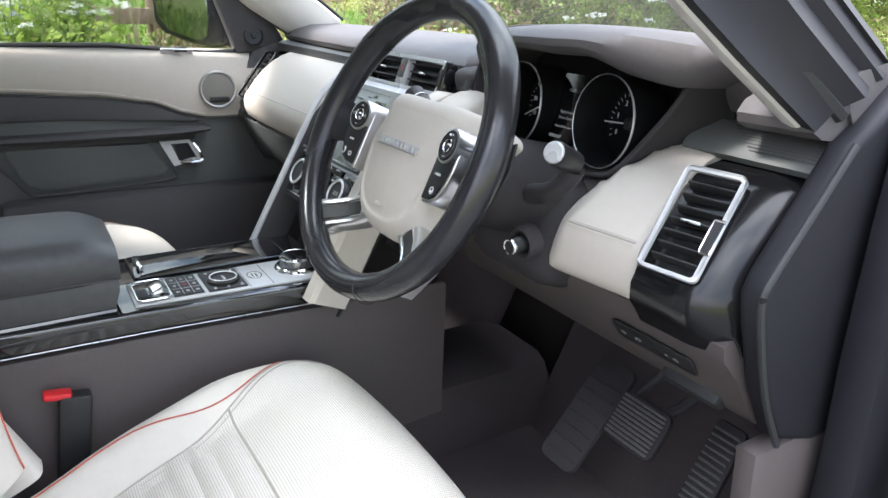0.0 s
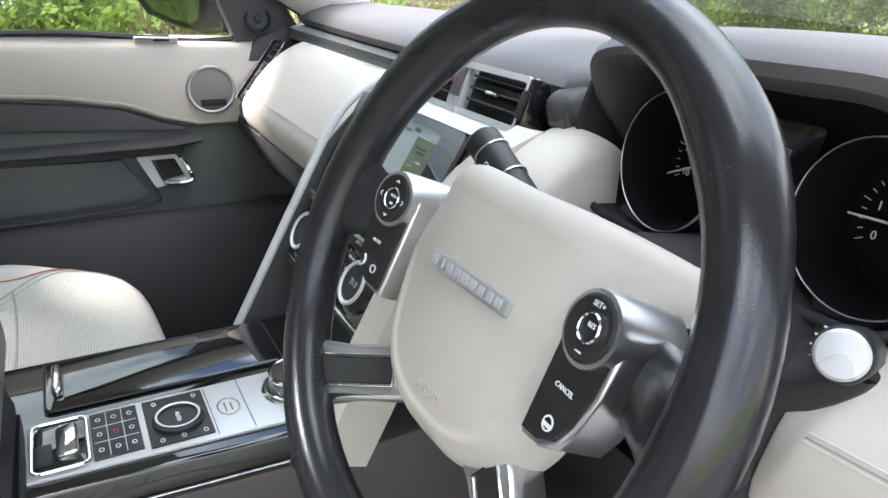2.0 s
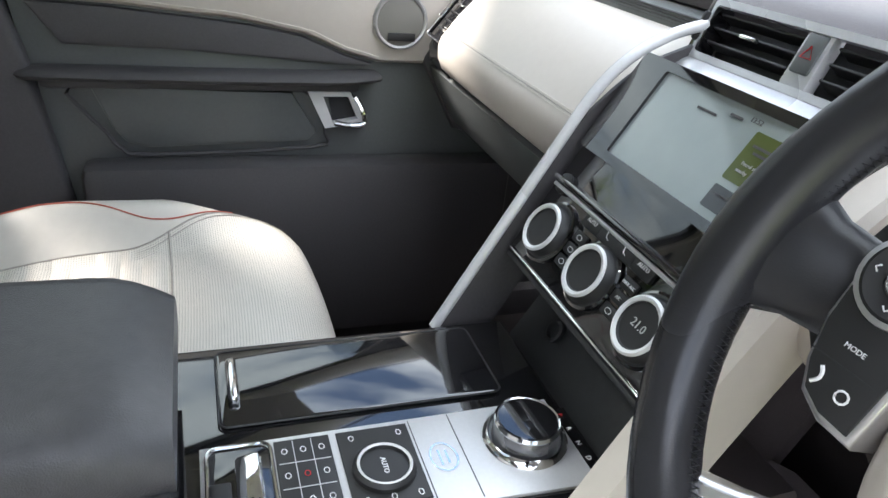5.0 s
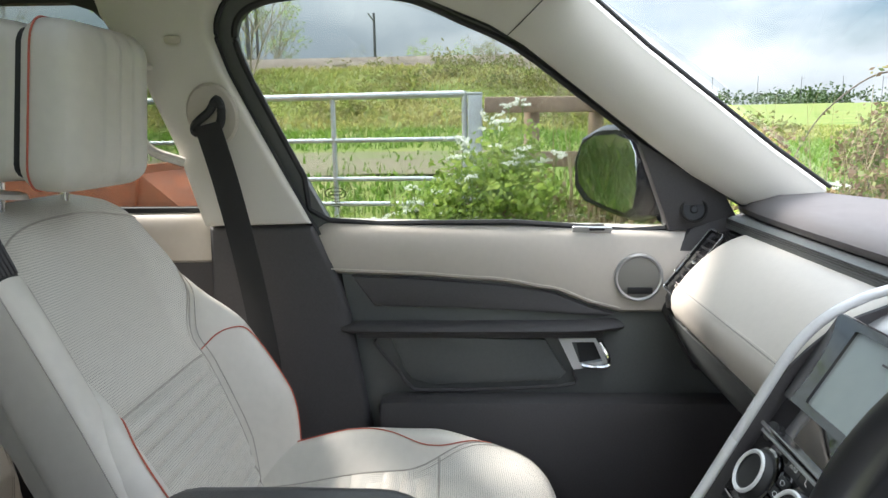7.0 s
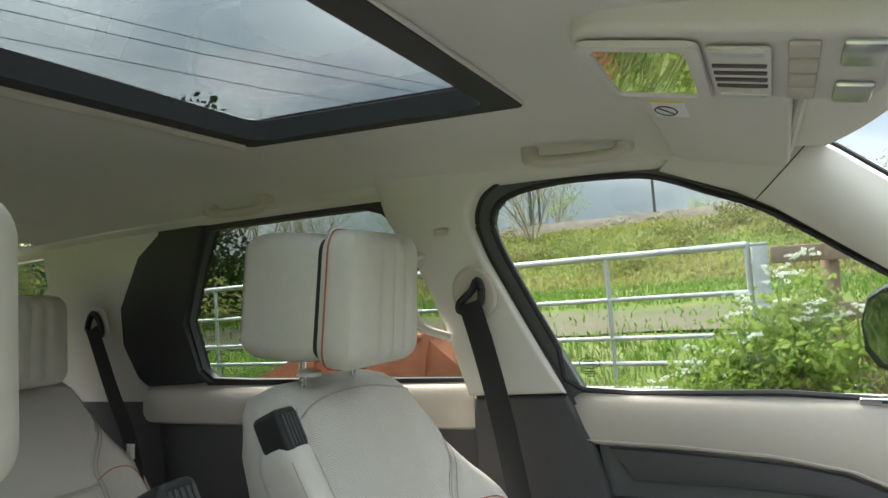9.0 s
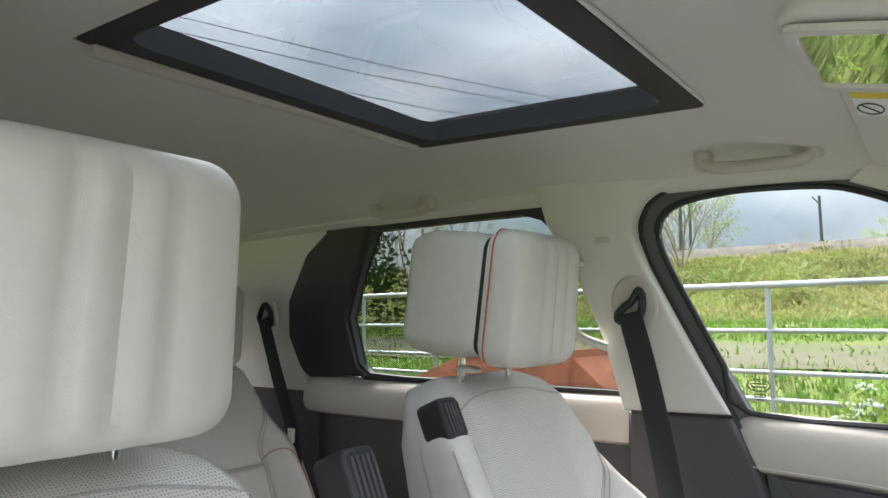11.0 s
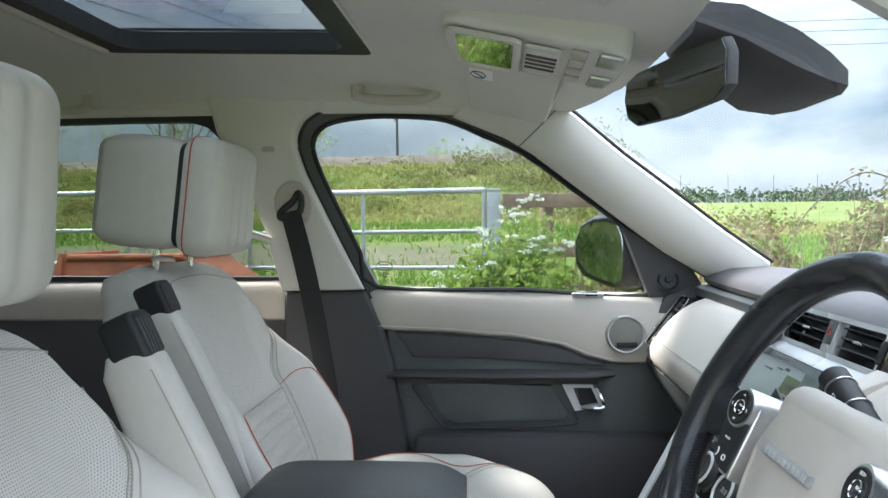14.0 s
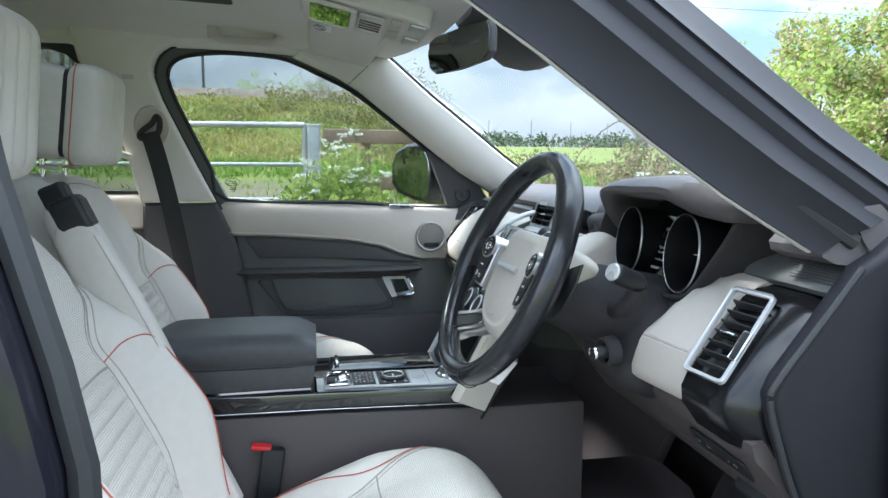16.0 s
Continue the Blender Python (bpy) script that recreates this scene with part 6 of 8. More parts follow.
def seat(name, x0, y0, label, group, width=1.0, armrest_side=0, rear=False, recline=0.0, head=(0.0, 0.0), sink=0.0):
    root = thing(name, (x0, y0, 0.55), label, "car seat", group)
    sp0, sp1 = Vector((0, -0.03, 0.80)), Vector((0, -0.275 - recline, 1.385 - recline * 0.35))
    ax = (sp1 - sp0).normalized()
    fr = Vector((0, ax.z, -ax.y))

    def half(v):
        return curve_at([(0, 0.235), (0.2, 0.262), (0.45, 0.262), (0.7, 0.225), (0.86, 0.195), (0.95, 0.165), (0.985, 0.142), (1.0, 0.125)], v) * width

    def core(v):
        return curve_at([(0, 0.165), (0.3, 0.16), (0.55, 0.15), (0.8, 0.15), (1.0, 0.11)], v) * width

    def bol(v):
        return curve_at([(0, 0.055), (0.25, 0.085), (0.5, 0.07), (0.7, 0.025), (1.0, 0.0)], v)

    def kk(v):
        """Where the seam between centre and bolster runs: in at the waist, out to the shoulders."""
        return lerp(0.62, 0.95, sstep((v - 0.5) / 0.26))

    def back(u, v, lift=0.0):
        """The front of the backrest: u from -1 to 1, v from 0 to 1."""
        w, c, b = half(v), core(v), bol(v)
        x = u * w
        a = abs(x)
        d = b * sstep((a - c * 0.92) / max(w * 0.86 - c * 0.92, 0.01))
        edge = max(0, (a - w * 0.86) / (w * 0.14))
        d -= 0.05 * (1 - math.sqrt(max(0, 1 - edge * edge)))
        d -= 0.05 * (1 - math.sqrt(max(0, 1 - sstep((v - 0.86) / 0.14) ** 2)))
        d += 0.012 * math.sin(math.pi * min(v / 0.6, 1))
        if a < c * 0.93 and 0.02 < v < 0.46 and not rear:
            d += 0.009 * abs(math.sin(math.pi * v / 0.042)) ** 0.6
        d -= 0.007 * math.exp(-((abs(u) - kk(v)) / 0.03) ** 2) * (v < 0.8)
        if abs(u) < kk(v):
            d -= 0.006 * math.exp(-((v - 0.47) / 0.009) ** 2)
        p = sp0 + ax * (v * 0.635) + fr * (d + lift)
        return (x0 + x, y0 + p.y, p.z)

    k = 0.62
    part("centre_panel", sheet(back, steps(-k, k, 18), steps(0, 0.47, 66)), M_PERF, root, "fluted cream leather centre panel")
    part("upper_panel", sheet(lambda u, v: back(u * kk(v), v), steps(-1, 1, 24), steps(0.47, 1, 34)), M_PERF, root, "perforated cream leather shoulder panel")
    for sx in (-1, 1):
        part("bolster", sheet(lambda u, v: back(sx * lerp(kk(v), 1, u), v), steps(0, 1, 14), steps(0, 1, 46)), M_LEATHER, root, "smooth cream leather side bolster")
    # shell: round sides and back
    shell = []
    for v in steps(0, 1, 30):
        f0, f1 = Vector(back(-1, v)), Vector(back(1, v))
        mid, hw_ = (f0 + f1) / 2, (f1.x - f0.x) / 2
        dep = lerp(0.15, 0.105, v) * math.sqrt(max(0.03, 1 - max(0.0, (v - 0.8) / 0.2) ** 2.2))
        ring = []
        for q in range(21):
            a = math.pi * q / 20
            c, sn = math.cos(a), math.sin(a)
            ring.append(mid + Vector((-hw_ * abs(c) ** 0.5 * (1 if c > 0 else -1), 0, 0)) - fr * (dep * sn ** 0.75))
        shell.append(ring)
    part("back_shell", loft(shell, closed=False), M_LEATHER, root, "cream leather seat back")
    # piping and seams
    for sx in (-1, 1):
        for dk in (-0.022, 0.022):
            part("stitching", tube([back(sx * min(kk(v) + dk, 0.985), v, 0.0004) for v in steps(0, 0.8, 40)], 0.0011, 5), M_STITCH, root)
        part("seam", tube([back(sx * kk(v), v, 0.0002) for v in steps(0, 0.8, 40)], 0.0013, 5), M_STITCH, root)
        red = [(k, 0.485), (k + 0.07, 0.503), (0.76, 0.502), (0.83, 0.48), (0.868, 0.42), (0.88, 0.34), (0.88, 0.2), (0.87, 0.06), (0.86, 0.0)]
        part("red_piping", tube([back(sx * p.x, p.y, 0.0012) for p in smooth_path([(*q, 0) for q in red], 5)], 0.0012, 5), M_REDTHREAD, root, "thin red piping")
    part("seam", tube([back(u, 0.47, 0.0008) for u in steps(-k, k, 16)], 0.0016, 5), M_STITCH, root)
    part("seam", tube([back(u * 0.9, 0.93 - 0.05 * abs(u) ** 3, 0.0004) for u in steps(-1, 1, 20)], 0.0016, 5), M_STITCH, root)

    # cushion
    yb, yf = -0.06, 0.465

    def cush(u, v, lift=0.0):
        """The top of the cushion: v from back to front, then over the nose."""
        w = 0.262 * width * curve_at([(0, 0.9), (0.4, 1.0), (0.8, 0.98), (0.93, 0.9), (1.0, 0.76)], min(v, 1))
        c = 0.155 * width
        x = u * w
        a = abs(x)
        b = curve_at([(0, 0.05), (0.3, 0.07), (0.6, 0.055), (0.85, 0.012), (1.0, 0.0)], min(v, 1))
        z = 0.835 - sink * (1 - sstep(v / 0.9)) + 0.028 * sstep(v / 0.8) + b * (1 - 3.2 * sink) * sstep((a - c * 0.9) / max(w * 0.85 - c * 0.9, 0.01))
        edge = max(0, (a - w * 0.86) / (w * 0.14))
        z -= 0.05 * (1 - math.sqrt(max(0, 1 - edge * edge)))
        y = lerp(yb, yf, min(v, 1)) + 0.015 * (1 - (x / 0.26) ** 2) * sstep(v)
        nose = max(0, (v - 0.84) / 0.16)
        z += 0.016 * math.exp(-((min(v, 1) - 0.82) / 0.16) ** 2) * (1 - min(abs(u), 1) ** 3)
        if v > 1:
            z -= 0.045 + (v - 1) * 0.5
            y += 0.0 - (v - 1) * 0.06
        else:
            z -= 0.045 * (1 - math.sqrt(max(0, 1 - nose * nose)))
        if a < c * 0.93 and 0.05 < v < 0.6 and not rear:
            z += 0.008 * abs(math.sin(math.pi * v / 0.055)) ** 0.5
        return (x0 + x, y0 + y, z + lift)

    def kc(v):
        """The cushion's long seam: it runs out to the corners of the nose."""
        return lerp(k, 0.93, sstep((v - 0.5) / 0.42))

    part("cushion_centre", sheet(lambda u, v: cush(u * kc(v), v), steps(-1, 1, 18), steps(0, 0.62, 60)), M_PERF, root, "fluted cream leather cushion centre")
    part("cushion_front", sheet(lambda u, v: cush(u * kc(v), v), steps(-1, 1, 24), steps(0.62, 1.28, 40)), M_PERF, root, "perforated cream leather thigh support")
    for sx in (-1, 1):
        part("cushion_bolster", sheet(lambda u, v: cush(sx * lerp(kc(v), 1, u), v), steps(0, 1, 12), steps(0, 1.28, 50)), M_LEATHER, root, "smooth cream leather cushion bolster")
        part("seam", tube([cush(sx * kc(v), v, 0.0004) for v in steps(0, 1.2, 40)], 0.0013, 5), M_STITCH, root)
        part("stitching", tube([cush(sx * (kc(v) - 0.03), v, 0.0005) for v in steps(0.3, 1.15, 40)], 0.0008, 5), M_STITCH, root)
        part("red_piping", tube([cush(sx * lerp(0.86, kc(v) + 0.012, sstep((v - 0.35) / 0.4)), v, 0.0012) for v in steps(0.0, 0.8, 40)], 0.0012, 5), M_REDTHREAD, root, "thin red piping")
    part("seam", tube([cush(u * kc(0.62), 0.62, 0.0008) for u in steps(-1, 1, 16)], 0.0016, 5), M_STITCH, root)
    skirt = []
    for v in steps(0, 1.25, 26):
        f0, f1 = Vector(cush(-1, v)), Vector(cush(1, v))
        zb = 0.70 + 0.03 * sstep(v)
        skirt.append([(f0.x, f0.y, f0.z), (f0.x - 0.004, f0.y, lerp(f0.z, zb, 0.5)), (f0.x + 0.01, f0.y, zb), (f1.x - 0.01, f1.y, zb), (f1.x + 0.004, f1.y, lerp(f1.z, zb, 0.5)), (f1.x, f1.y, f1.z)])
    part("cushion_side", loft(skirt, closed=False), M_LEATHER, root, "cream leather cushion side")
    part("base", rbox((0.44, 0.46, 0.16), (x0, y0 + 0.18, 0.63), 0.02), M_DARK, root, "dark plastic seat base")

    # headrest on two posts
    hx, hy, hz = x0, y0 - 0.272 - recline + head[0], 1.503 - recline * 0.4 + head[1]
    tilt = pose(hx, hy, hz, -6, 0, 0)

    def pillow(w, d, h, y, r, bulge, flute=0.0):
        rings = []
        for i in range(29):
            a = -math.cos(math.pi * i / 28)
            e = math.sqrt(max(0.0, 1 - max(0, (abs(a) - (1 - r)) / r) ** 2.2))
            ring = []
            outline = [(lerp(-0.96, 0.96, q / 24), 1) for q in range(25)] + [(1, y_) for y_ in (0.7, 0.3, -0.3, -0.7)] + [(lerp(0.96, -0.96, q / 10), -1) for q in range(11)] + [(-1, y_) for y_ in (-0.7, -0.3, 0.3, 0.7)]
            for ox, oy in outline:
                if abs(oy) == 1:
                    sx_, sy_ = ox, oy * (1 - abs(ox) ** 5) ** 0.2
                else:
                    sx_, sy_ = ox * (1 - abs(oy) ** 5) ** 0.2, oy
                px, py = sx_ * w / 2 * (0.76 + 0.24 * e) * (1 - 0.05 * a), sy_ * d / 2 * (0.35 + 0.65 * e)
                if sy_ > 0.5:
                    py += bulge * (1 - sx_ * sx_) * e - flute * abs(math.cos(sx_ * 2.9 * math.pi)) ** 3 * e * (abs(sx_) < 0.52)
                ring.append(tilt @ Vector((px, y + py, a * h / 2)))
            rings.append(ring)
        return loft(rings)

    hw = 0.218 if not rear else 0.22
    part("headrest_shell", pillow(hw - 0.002, 0.19, 0.212, -0.047, 0.3, 0.0), M_LEATHER, root, "plain cream leather headrest back")
    part("headrest_gap", pillow(hw - 0.016, 0.04, 0.196, 0.036, 0.25, 0.0), M_SEAL, root)
    part("headrest_cushion", pillow(hw + 0.002, 0.082, 0.222, 0.068, 0.34, 0.012, 0.006), M_LEATHER, root, "fluted cream leather headrest cushion")
    def side_x(a):
        e = math.sqrt(max(0.0, 1 - max(0, (abs(a) - 0.66) / 0.34) ** 2.2))
        return (hw + 0.002) / 2 * (0.76 + 0.24 * e) * (1 - 0.05 * a) + 0.0006

    rise = [-math.cos(math.pi * q / 30) for q in range(31)]
    edge_p = [tilt @ Vector((side_x(a), 0.052, a * 0.1112)) for a in rise] + [tilt @ Vector((-side_x(a), 0.052, a * 0.1112)) for a in reversed(rise)]
    part("red_piping", tube(edge_p, 0.0014, 5, True), M_REDTHREAD, root, "thin red piping round the headrest")
    for sx in (-1, 1):
        part("post", tube([tilt @ Vector((sx * 0.075, -0.012, -0.09)), tilt @ Vector((sx * 0.075, -0.012, -0.155))], 0.0065, 10), M_CHROME, root, "chrome headrest post")
        part("post_collar", lathe([(0.022, 0), (0.02, 0.006), (0.013, 0.008), (0, 0.008)], pose(x0 + sx * 0.075, y0 - 0.283 - recline, 1.377 - recline * 0.4, -6), 20), M_TRIM, root)
    if armrest_side:
        s = armrest_side
        sh, dz = (0.0, 0.012) if recline else (0.0, 0.0)
        a0, a1 = Vector((x0 + s * 0.238, y0 - 0.03 + sh, 0.87)), Vector((x0 + s * 0.24, y0 - 0.218 + sh, 1.305 - dz))
        d = (a1 - a0).normalized()
        n = Vector((0, d.z, -d.y))
        ar = []
        for t in steps(-0.2, 1, 26):
            p = lerp(a0, a1, t)
            e = math.sqrt(max(0.0, 1 - max(0.0, (t - 0.95) / 0.05) ** 2))
            w, h = 0.0265 * (0.72 + 0.28 * e), (0.034 + 0.01 * math.sin(math.pi * max(t, 0))) * (0.72 + 0.28 * e)
            ar.append([p + Vector((w * abs(c) ** 0.5 * (1 if c > 0 else -1), 0, 0)) + n * (h * abs(q) ** 0.5 * (1 if q > 0 else -1)) for c, q in circle(1, 24)])
        arm_ = part("fold_armrest", loft(ar), M_LEATHER, root, "cream folding armrest, raised upright")
        for sx in (-1, 1):
            part("seam", tube([lerp(a0, a1, t) + Vector((sx * 0.0248, 0, 0)) + n * (0.028 + 0.008 * math.sin(math.pi * t)) for t in steps(0, 0.93, 20)], 0.0009, 5), M_STITCH, arm_)
        am = basis(a1 + d * 0.016, (1, 0, 0), n)
        kn_ = part("adjuster_knob", rbox((0.044, 0.05, 0.066), (0, 0.008, -0.008), 0.009, 4, m=am), M_KEY, arm_, "black ribbed adjuster knob")
        for i in range(5):
            part("knob_rib", rbox((0.0045, 0.003, 0.046), (-0.014 + 0.007 * i, 0.0335, -0.008), 0.0013, m=am), M_DARK, kn_)
    return root


seat("front_seat", -0.362, -0.022, "cream leather front passenger seat with red piping and raised armrest", "front seats", 1.0, 1)
seat("front_seat", 0.425, 0.1, "cream leather driver's seat with red piping and perforated cushion", "front seats", 1.0, -1, recline=0.04, head=(0.0, 0.0), sink=0.115)


# ---- rear row, roof fittings ----
seat("second_row_seat", 0.43, -1.0, "cream leather rear seat behind the driver", "rear seats", 0.95, rear=True, head=(0.0, -0.045))
seat("second_row_seat", -0.43, -1.06, "cream leather rear seat by the tinted window", "rear seats", 0.95, rear=True, head=(0.0, -0.045))
rbelt = thing("seat_belt", (-0.68, -1.2, 0.8), "black rear seat belt hanging from the roof pillar", "seat belt")
rbo = basis((-0.68, -1.235, 1.485), (0, 1, 0), (0.2, 0, 1))
part("anchor_cover", slab(round_rect(0.07, 0.08, 0.02), 0.01, rbo, 0.004), M_PILLAR, rbelt)
part("ring", tube(smooth_path([rbo @ Vector(p) for p in ((-0.03, -0.02, 0.016), (0.02, -0.03, 0.02), (0.024, 0.012, 0.02), (0.0, 0.03, 0.016), (-0.026, 0.0, 0.018))], 4, True), 0.008, 8, True), M_SEAL, rbelt)
part("webbing", strap([(-0.655, -1.235, 1.47), (-0.655, -1.17, 1.31), (-0.65, -1.09, 1.14), (-0.64, -1.05, 0.9)]), M_BELT, rbelt, "black belt webbing")
part("tongue", rbox((0.006, 0.03, 0.04), (-0.64, -1.085, 1.15), 0.002), M_CHROME, rbelt)
slide(rbelt, 0, -0.06)


def grab(y0, y1, x, z):
    g = thing("grab_handle", (x, (y0 + y1) / 2, z), "pale grey folding grab handle on the headliner", "grab handle", "grab handles")
    pts = [(x, y0, z + 0.012), (x + 0.012, y0 + 0.004, z - 0.012), (x + 0.018, y0 + 0.03, z - 0.026), (x + 0.018, y1 - 0.03, z - 0.03), (x + 0.012, y1 - 0.004, z - 0.018), (x, y1, z + 0.008)]
    part("bar", tube(smooth_path(pts, 6), 0.011, 12, flat=(0.0125, 0.0105)), M_TRIM, g)
    part("mount", rbox((0.03, y1 - y0 + 0.07, 0.03), (x - 0.018, (y0 + y1) / 2, z + 0.018), 0.012, 3, rot=(0, 40, 0)), M_HEADLINER, g)
    for yy in (y0, y1):
        part("foot", rbox((0.034, 0.028, 0.042), (x + 0.006, yy, z - 0.006), 0.01, 3), M_TRIM, g)


grab(0.028, 0.192, -0.512, 1.733)
grab(-0.76, -0.6, -0.565, 1.738)
grab(-0.72, -0.57, 0.585, 1.712)

# overhead console
oc = thing("overhead_console", (0, 0.36, 1.68), "pale overhead console with conversation mirror and map lamps", "overhead console")
OM = basis((-0.012, 0.365, 1.676), (1, 0, 0.055), (0, 0.96, -0.22))
OMd = OM @ pose(0, 0, 0, 180, 0, 0)     # x right, y back, z down
part("body", slab(round_rect(0.18, 0.25, 0.04), 0.05, OMd @ Matrix.Translation((0, -0.005, -0.037)), 0.008, 4), M_PILLAR, oc, "pale plastic console body")
mf = part("mirror_frame", ring_plate(round_rect(0.152, 0.1, 0.012), round_rect(0.13, 0.078, 0.008), 0.006, OMd @ Matrix.Translation((0.0, 0.06, 0.016))), M_PILLAR, oc)
part("mirror_glass", slab(round_rect(0.134, 0.082, 0.008), 0.002, OMd @ Matrix.Translation((0.0, 0.06, 0.0178)) , 0), M_MIRROR, mf, "conversation mirror reflecting the hedge")
ln = part("lamp_grille", slab(round_rect(0.13, 0.048, 0.006), 0.003, OMd @ Matrix.Translation((0, -0.018, 0.016)), 0.001), M_PILLAR, oc)
for i in range(4):
    part("slat", rbox((0.006, 0.042, 0.003), (-0.027 + 0.018 * i, -0.018, 0.0195), 0.001, m=OMd), M_BROWN, ln)
for sx in (-1, 1):
    part("lamp_lens", rbox((0.012, 0.04, 0.005), (sx * 0.057, -0.018, 0.019), 0.002, m=OMd), M_SATIN, ln)
for i in range(4):
    part("lamp_button", rbox((0.03, 0.022, 0.005), (-0.055 + 0.037 * i, -0.065, 0.016), 0.003, m=OMd), M_TRIM, oc)
for sx in (-1, 1):
    part("map_lamp", rbox((0.05, 0.03, 0.006), (sx * 0.05, -0.105, 0.016), 0.006, m=OMd), M_SILVER, oc, "clear map lamp lens")

slide(oc, 0.022, 0.006, 0.005)

# sun visor with label
vs_ = thing("sun_visor", (-0.33, 0.36, 1.69), "pale sun visor folded up with a yellow and white airbag label", "sun visor")
VM = basis((-0.325, 0.35, 1.69), (1, 0.0, 0.06), (0, 0.97, -0.22))
part("panel", slab([(p[0], p[1]) for p in round_rect(0.40, 0.165, 0.03)], 0.016, VM @ Matrix.Translation((0, 0, -0.012)), 0.005, 3), M_PILLAR, vs_, "pale fabric visor panel")
VD = VM @ pose(0, 0, 0, 180, 0, 0) @ Matrix.Translation((0, 0, 0.0125))
M_YELLOW = mat("yellow_print", (0.75, 0.6, 0.05), 0.6, vary=0.03)
lb_ = part("warning_label", slab(round_rect(0.085, 0.04, 0.002), 0.0005, VD @ Matrix.Translation((0.115, 0.05, 0)), 0), M_WHITE, vs_, "white airbag warning label")
part("warning_panel", slab(round_rect(0.02, 0.04, 0.001), 0.0005, VD @ Matrix.Translation((0.147, 0.05, 0.0006)), 0), M_YELLOW, lb_)
part("warning_ring", merge(tube([VD @ Vector((0.1 + 0.02 * c, 0.055 + 0.013 * s, 0.001)) for c, s in circle(1, 20)], 0.001, 4, True), tube([VD @ Vector((0.086, 0.046, 0.001)), VD @ Vector((0.114, 0.064, 0.001))], 0.001, 4)), M_DARK, lb_)
part("pivot", tube([(-0.53, 0.43, 1.675), (-0.12, 0.44, 1.675)], 0.006, 8), M_PILLAR, vs_)
vd_ = thing("sun_visor", (0.36, 0.4, 1.69), "pale sun visor folded up over the driver", "sun visor")
part("panel", slab(round_rect(0.40, 0.165, 0.03), 0.016, basis((0.33, 0.375, 1.703), (1, 0, -0.06), (0, 0.97, -0.2)) @ Matrix.Translation((0, 0, -0.012)), 0.005, 3), M_PILLAR, vd_)

# rear-view mirror and camera housing
M_DIMMED = mat("dimmed_mirror_glass", (0.3, 0.315, 0.315), 0.03, 1.0, vary=0.0, rvary=0.0)
rv = thing("rear_view_mirror", (0, 0.58, 1.65), "black frameless rear-view mirror under the windscreen camera housing", "mirror")
RM = basis((0.014, 0.562, 1.62), (1, 0.3, 0.0), (0, -0.055, 1))
ro = [(0.13, 0.02), (0.122, 0.036), (0.05, 0.04), (-0.09, 0.038), (-0.122, 0.03), (-0.132, 0.005), (-0.125, -0.025), (-0.1, -0.038), (0.0, -0.04), (0.1, -0.034), (0.125, -0.02)]
part("shell", loft([[RM @ Vector((x * k, y * k, z)) for x, y in ro] for k, z in ((0.985, 0.004), (1.0, 0.001), (1.0, -0.007), (0.93, -0.016), (0.55, -0.026))]), M_DARK, rv, "black mirror shell")
part("mirror_glass", slab([(x * 0.975, y * 0.96) for x, y in ro], 0.002, RM @ Matrix.Translation((0, 0, 0.0035)), 0), M_DIMMED, rv, "dark mirror glass")
part("neck", tube([(0.015, 0.585, 1.622), (0.01, 0.62, 1.63), (0.01, 0.66, 1.655)], 0.014, 10), M_DARK, rv)
hs = thing("camera_housing", (0.02, 0.68, 1.62), "black plastic camera and sensor housing behind the mirror", "camera housing")
hr_ = []
for y, w, zt, zb in ((0.50, 0.08, 1.705, 1.668), (0.55, 0.105, 1.69, 1.632), (0.61, 0.115, 1.655, 1.592), (0.655, 0.1, 1.63, 1.582), (0.685, 0.08, 1.612, 1.585)):
    hr_.append([(x * w + 0.02, y, z) for x, z in ((-1, zt), (-1, lerp(zt, zb, 0.7)), (-0.8, zb), (0.8, zb), (1, lerp(zt, zb, 0.7)), (1, zt))])
part("shell", loft(hr_), M_DARK, hs)
for i in range(6):
    part("vent_slot", rbox((0.006, 0.02, 0.002), (-0.02 + 0.011 * i, 0.565, 1.626), 0.0005, rot=(-30, 0, 0)), M_SEAL, hs)

slide(hs, -0.025, 0.075, 0.012)

# coat hook and reading lamp at the back
ck = thing("coat_hook", (-0.62, -0.3, 1.52), "pale folding belt guide beside the headrest", "hook")
part("arm", tube(smooth_path([(-0.66, -0.24, 1.57), (-0.62, -0.27, 1.575), (-0.615, -0.29, 1.54), (-0.63, -0.28, 1.44), (-0.655, -0.22, 1.405)], 6), 0.009, 8), M_PILLAR, ck)
rl = thing("reading_lamp", (-0.25, -0.62, 1.75), "small chrome-rimmed reading lamp in the headliner", "lamp")
for lx, ly in ((-0.59, -1.46),):
    part("lens", lathe([(0.022, 0), (0.021, -0.006), (0.014, -0.008), (0, -0.008)], pose(lx, ly, head_z(lx, ly)), 20), M_CHROME, rl)


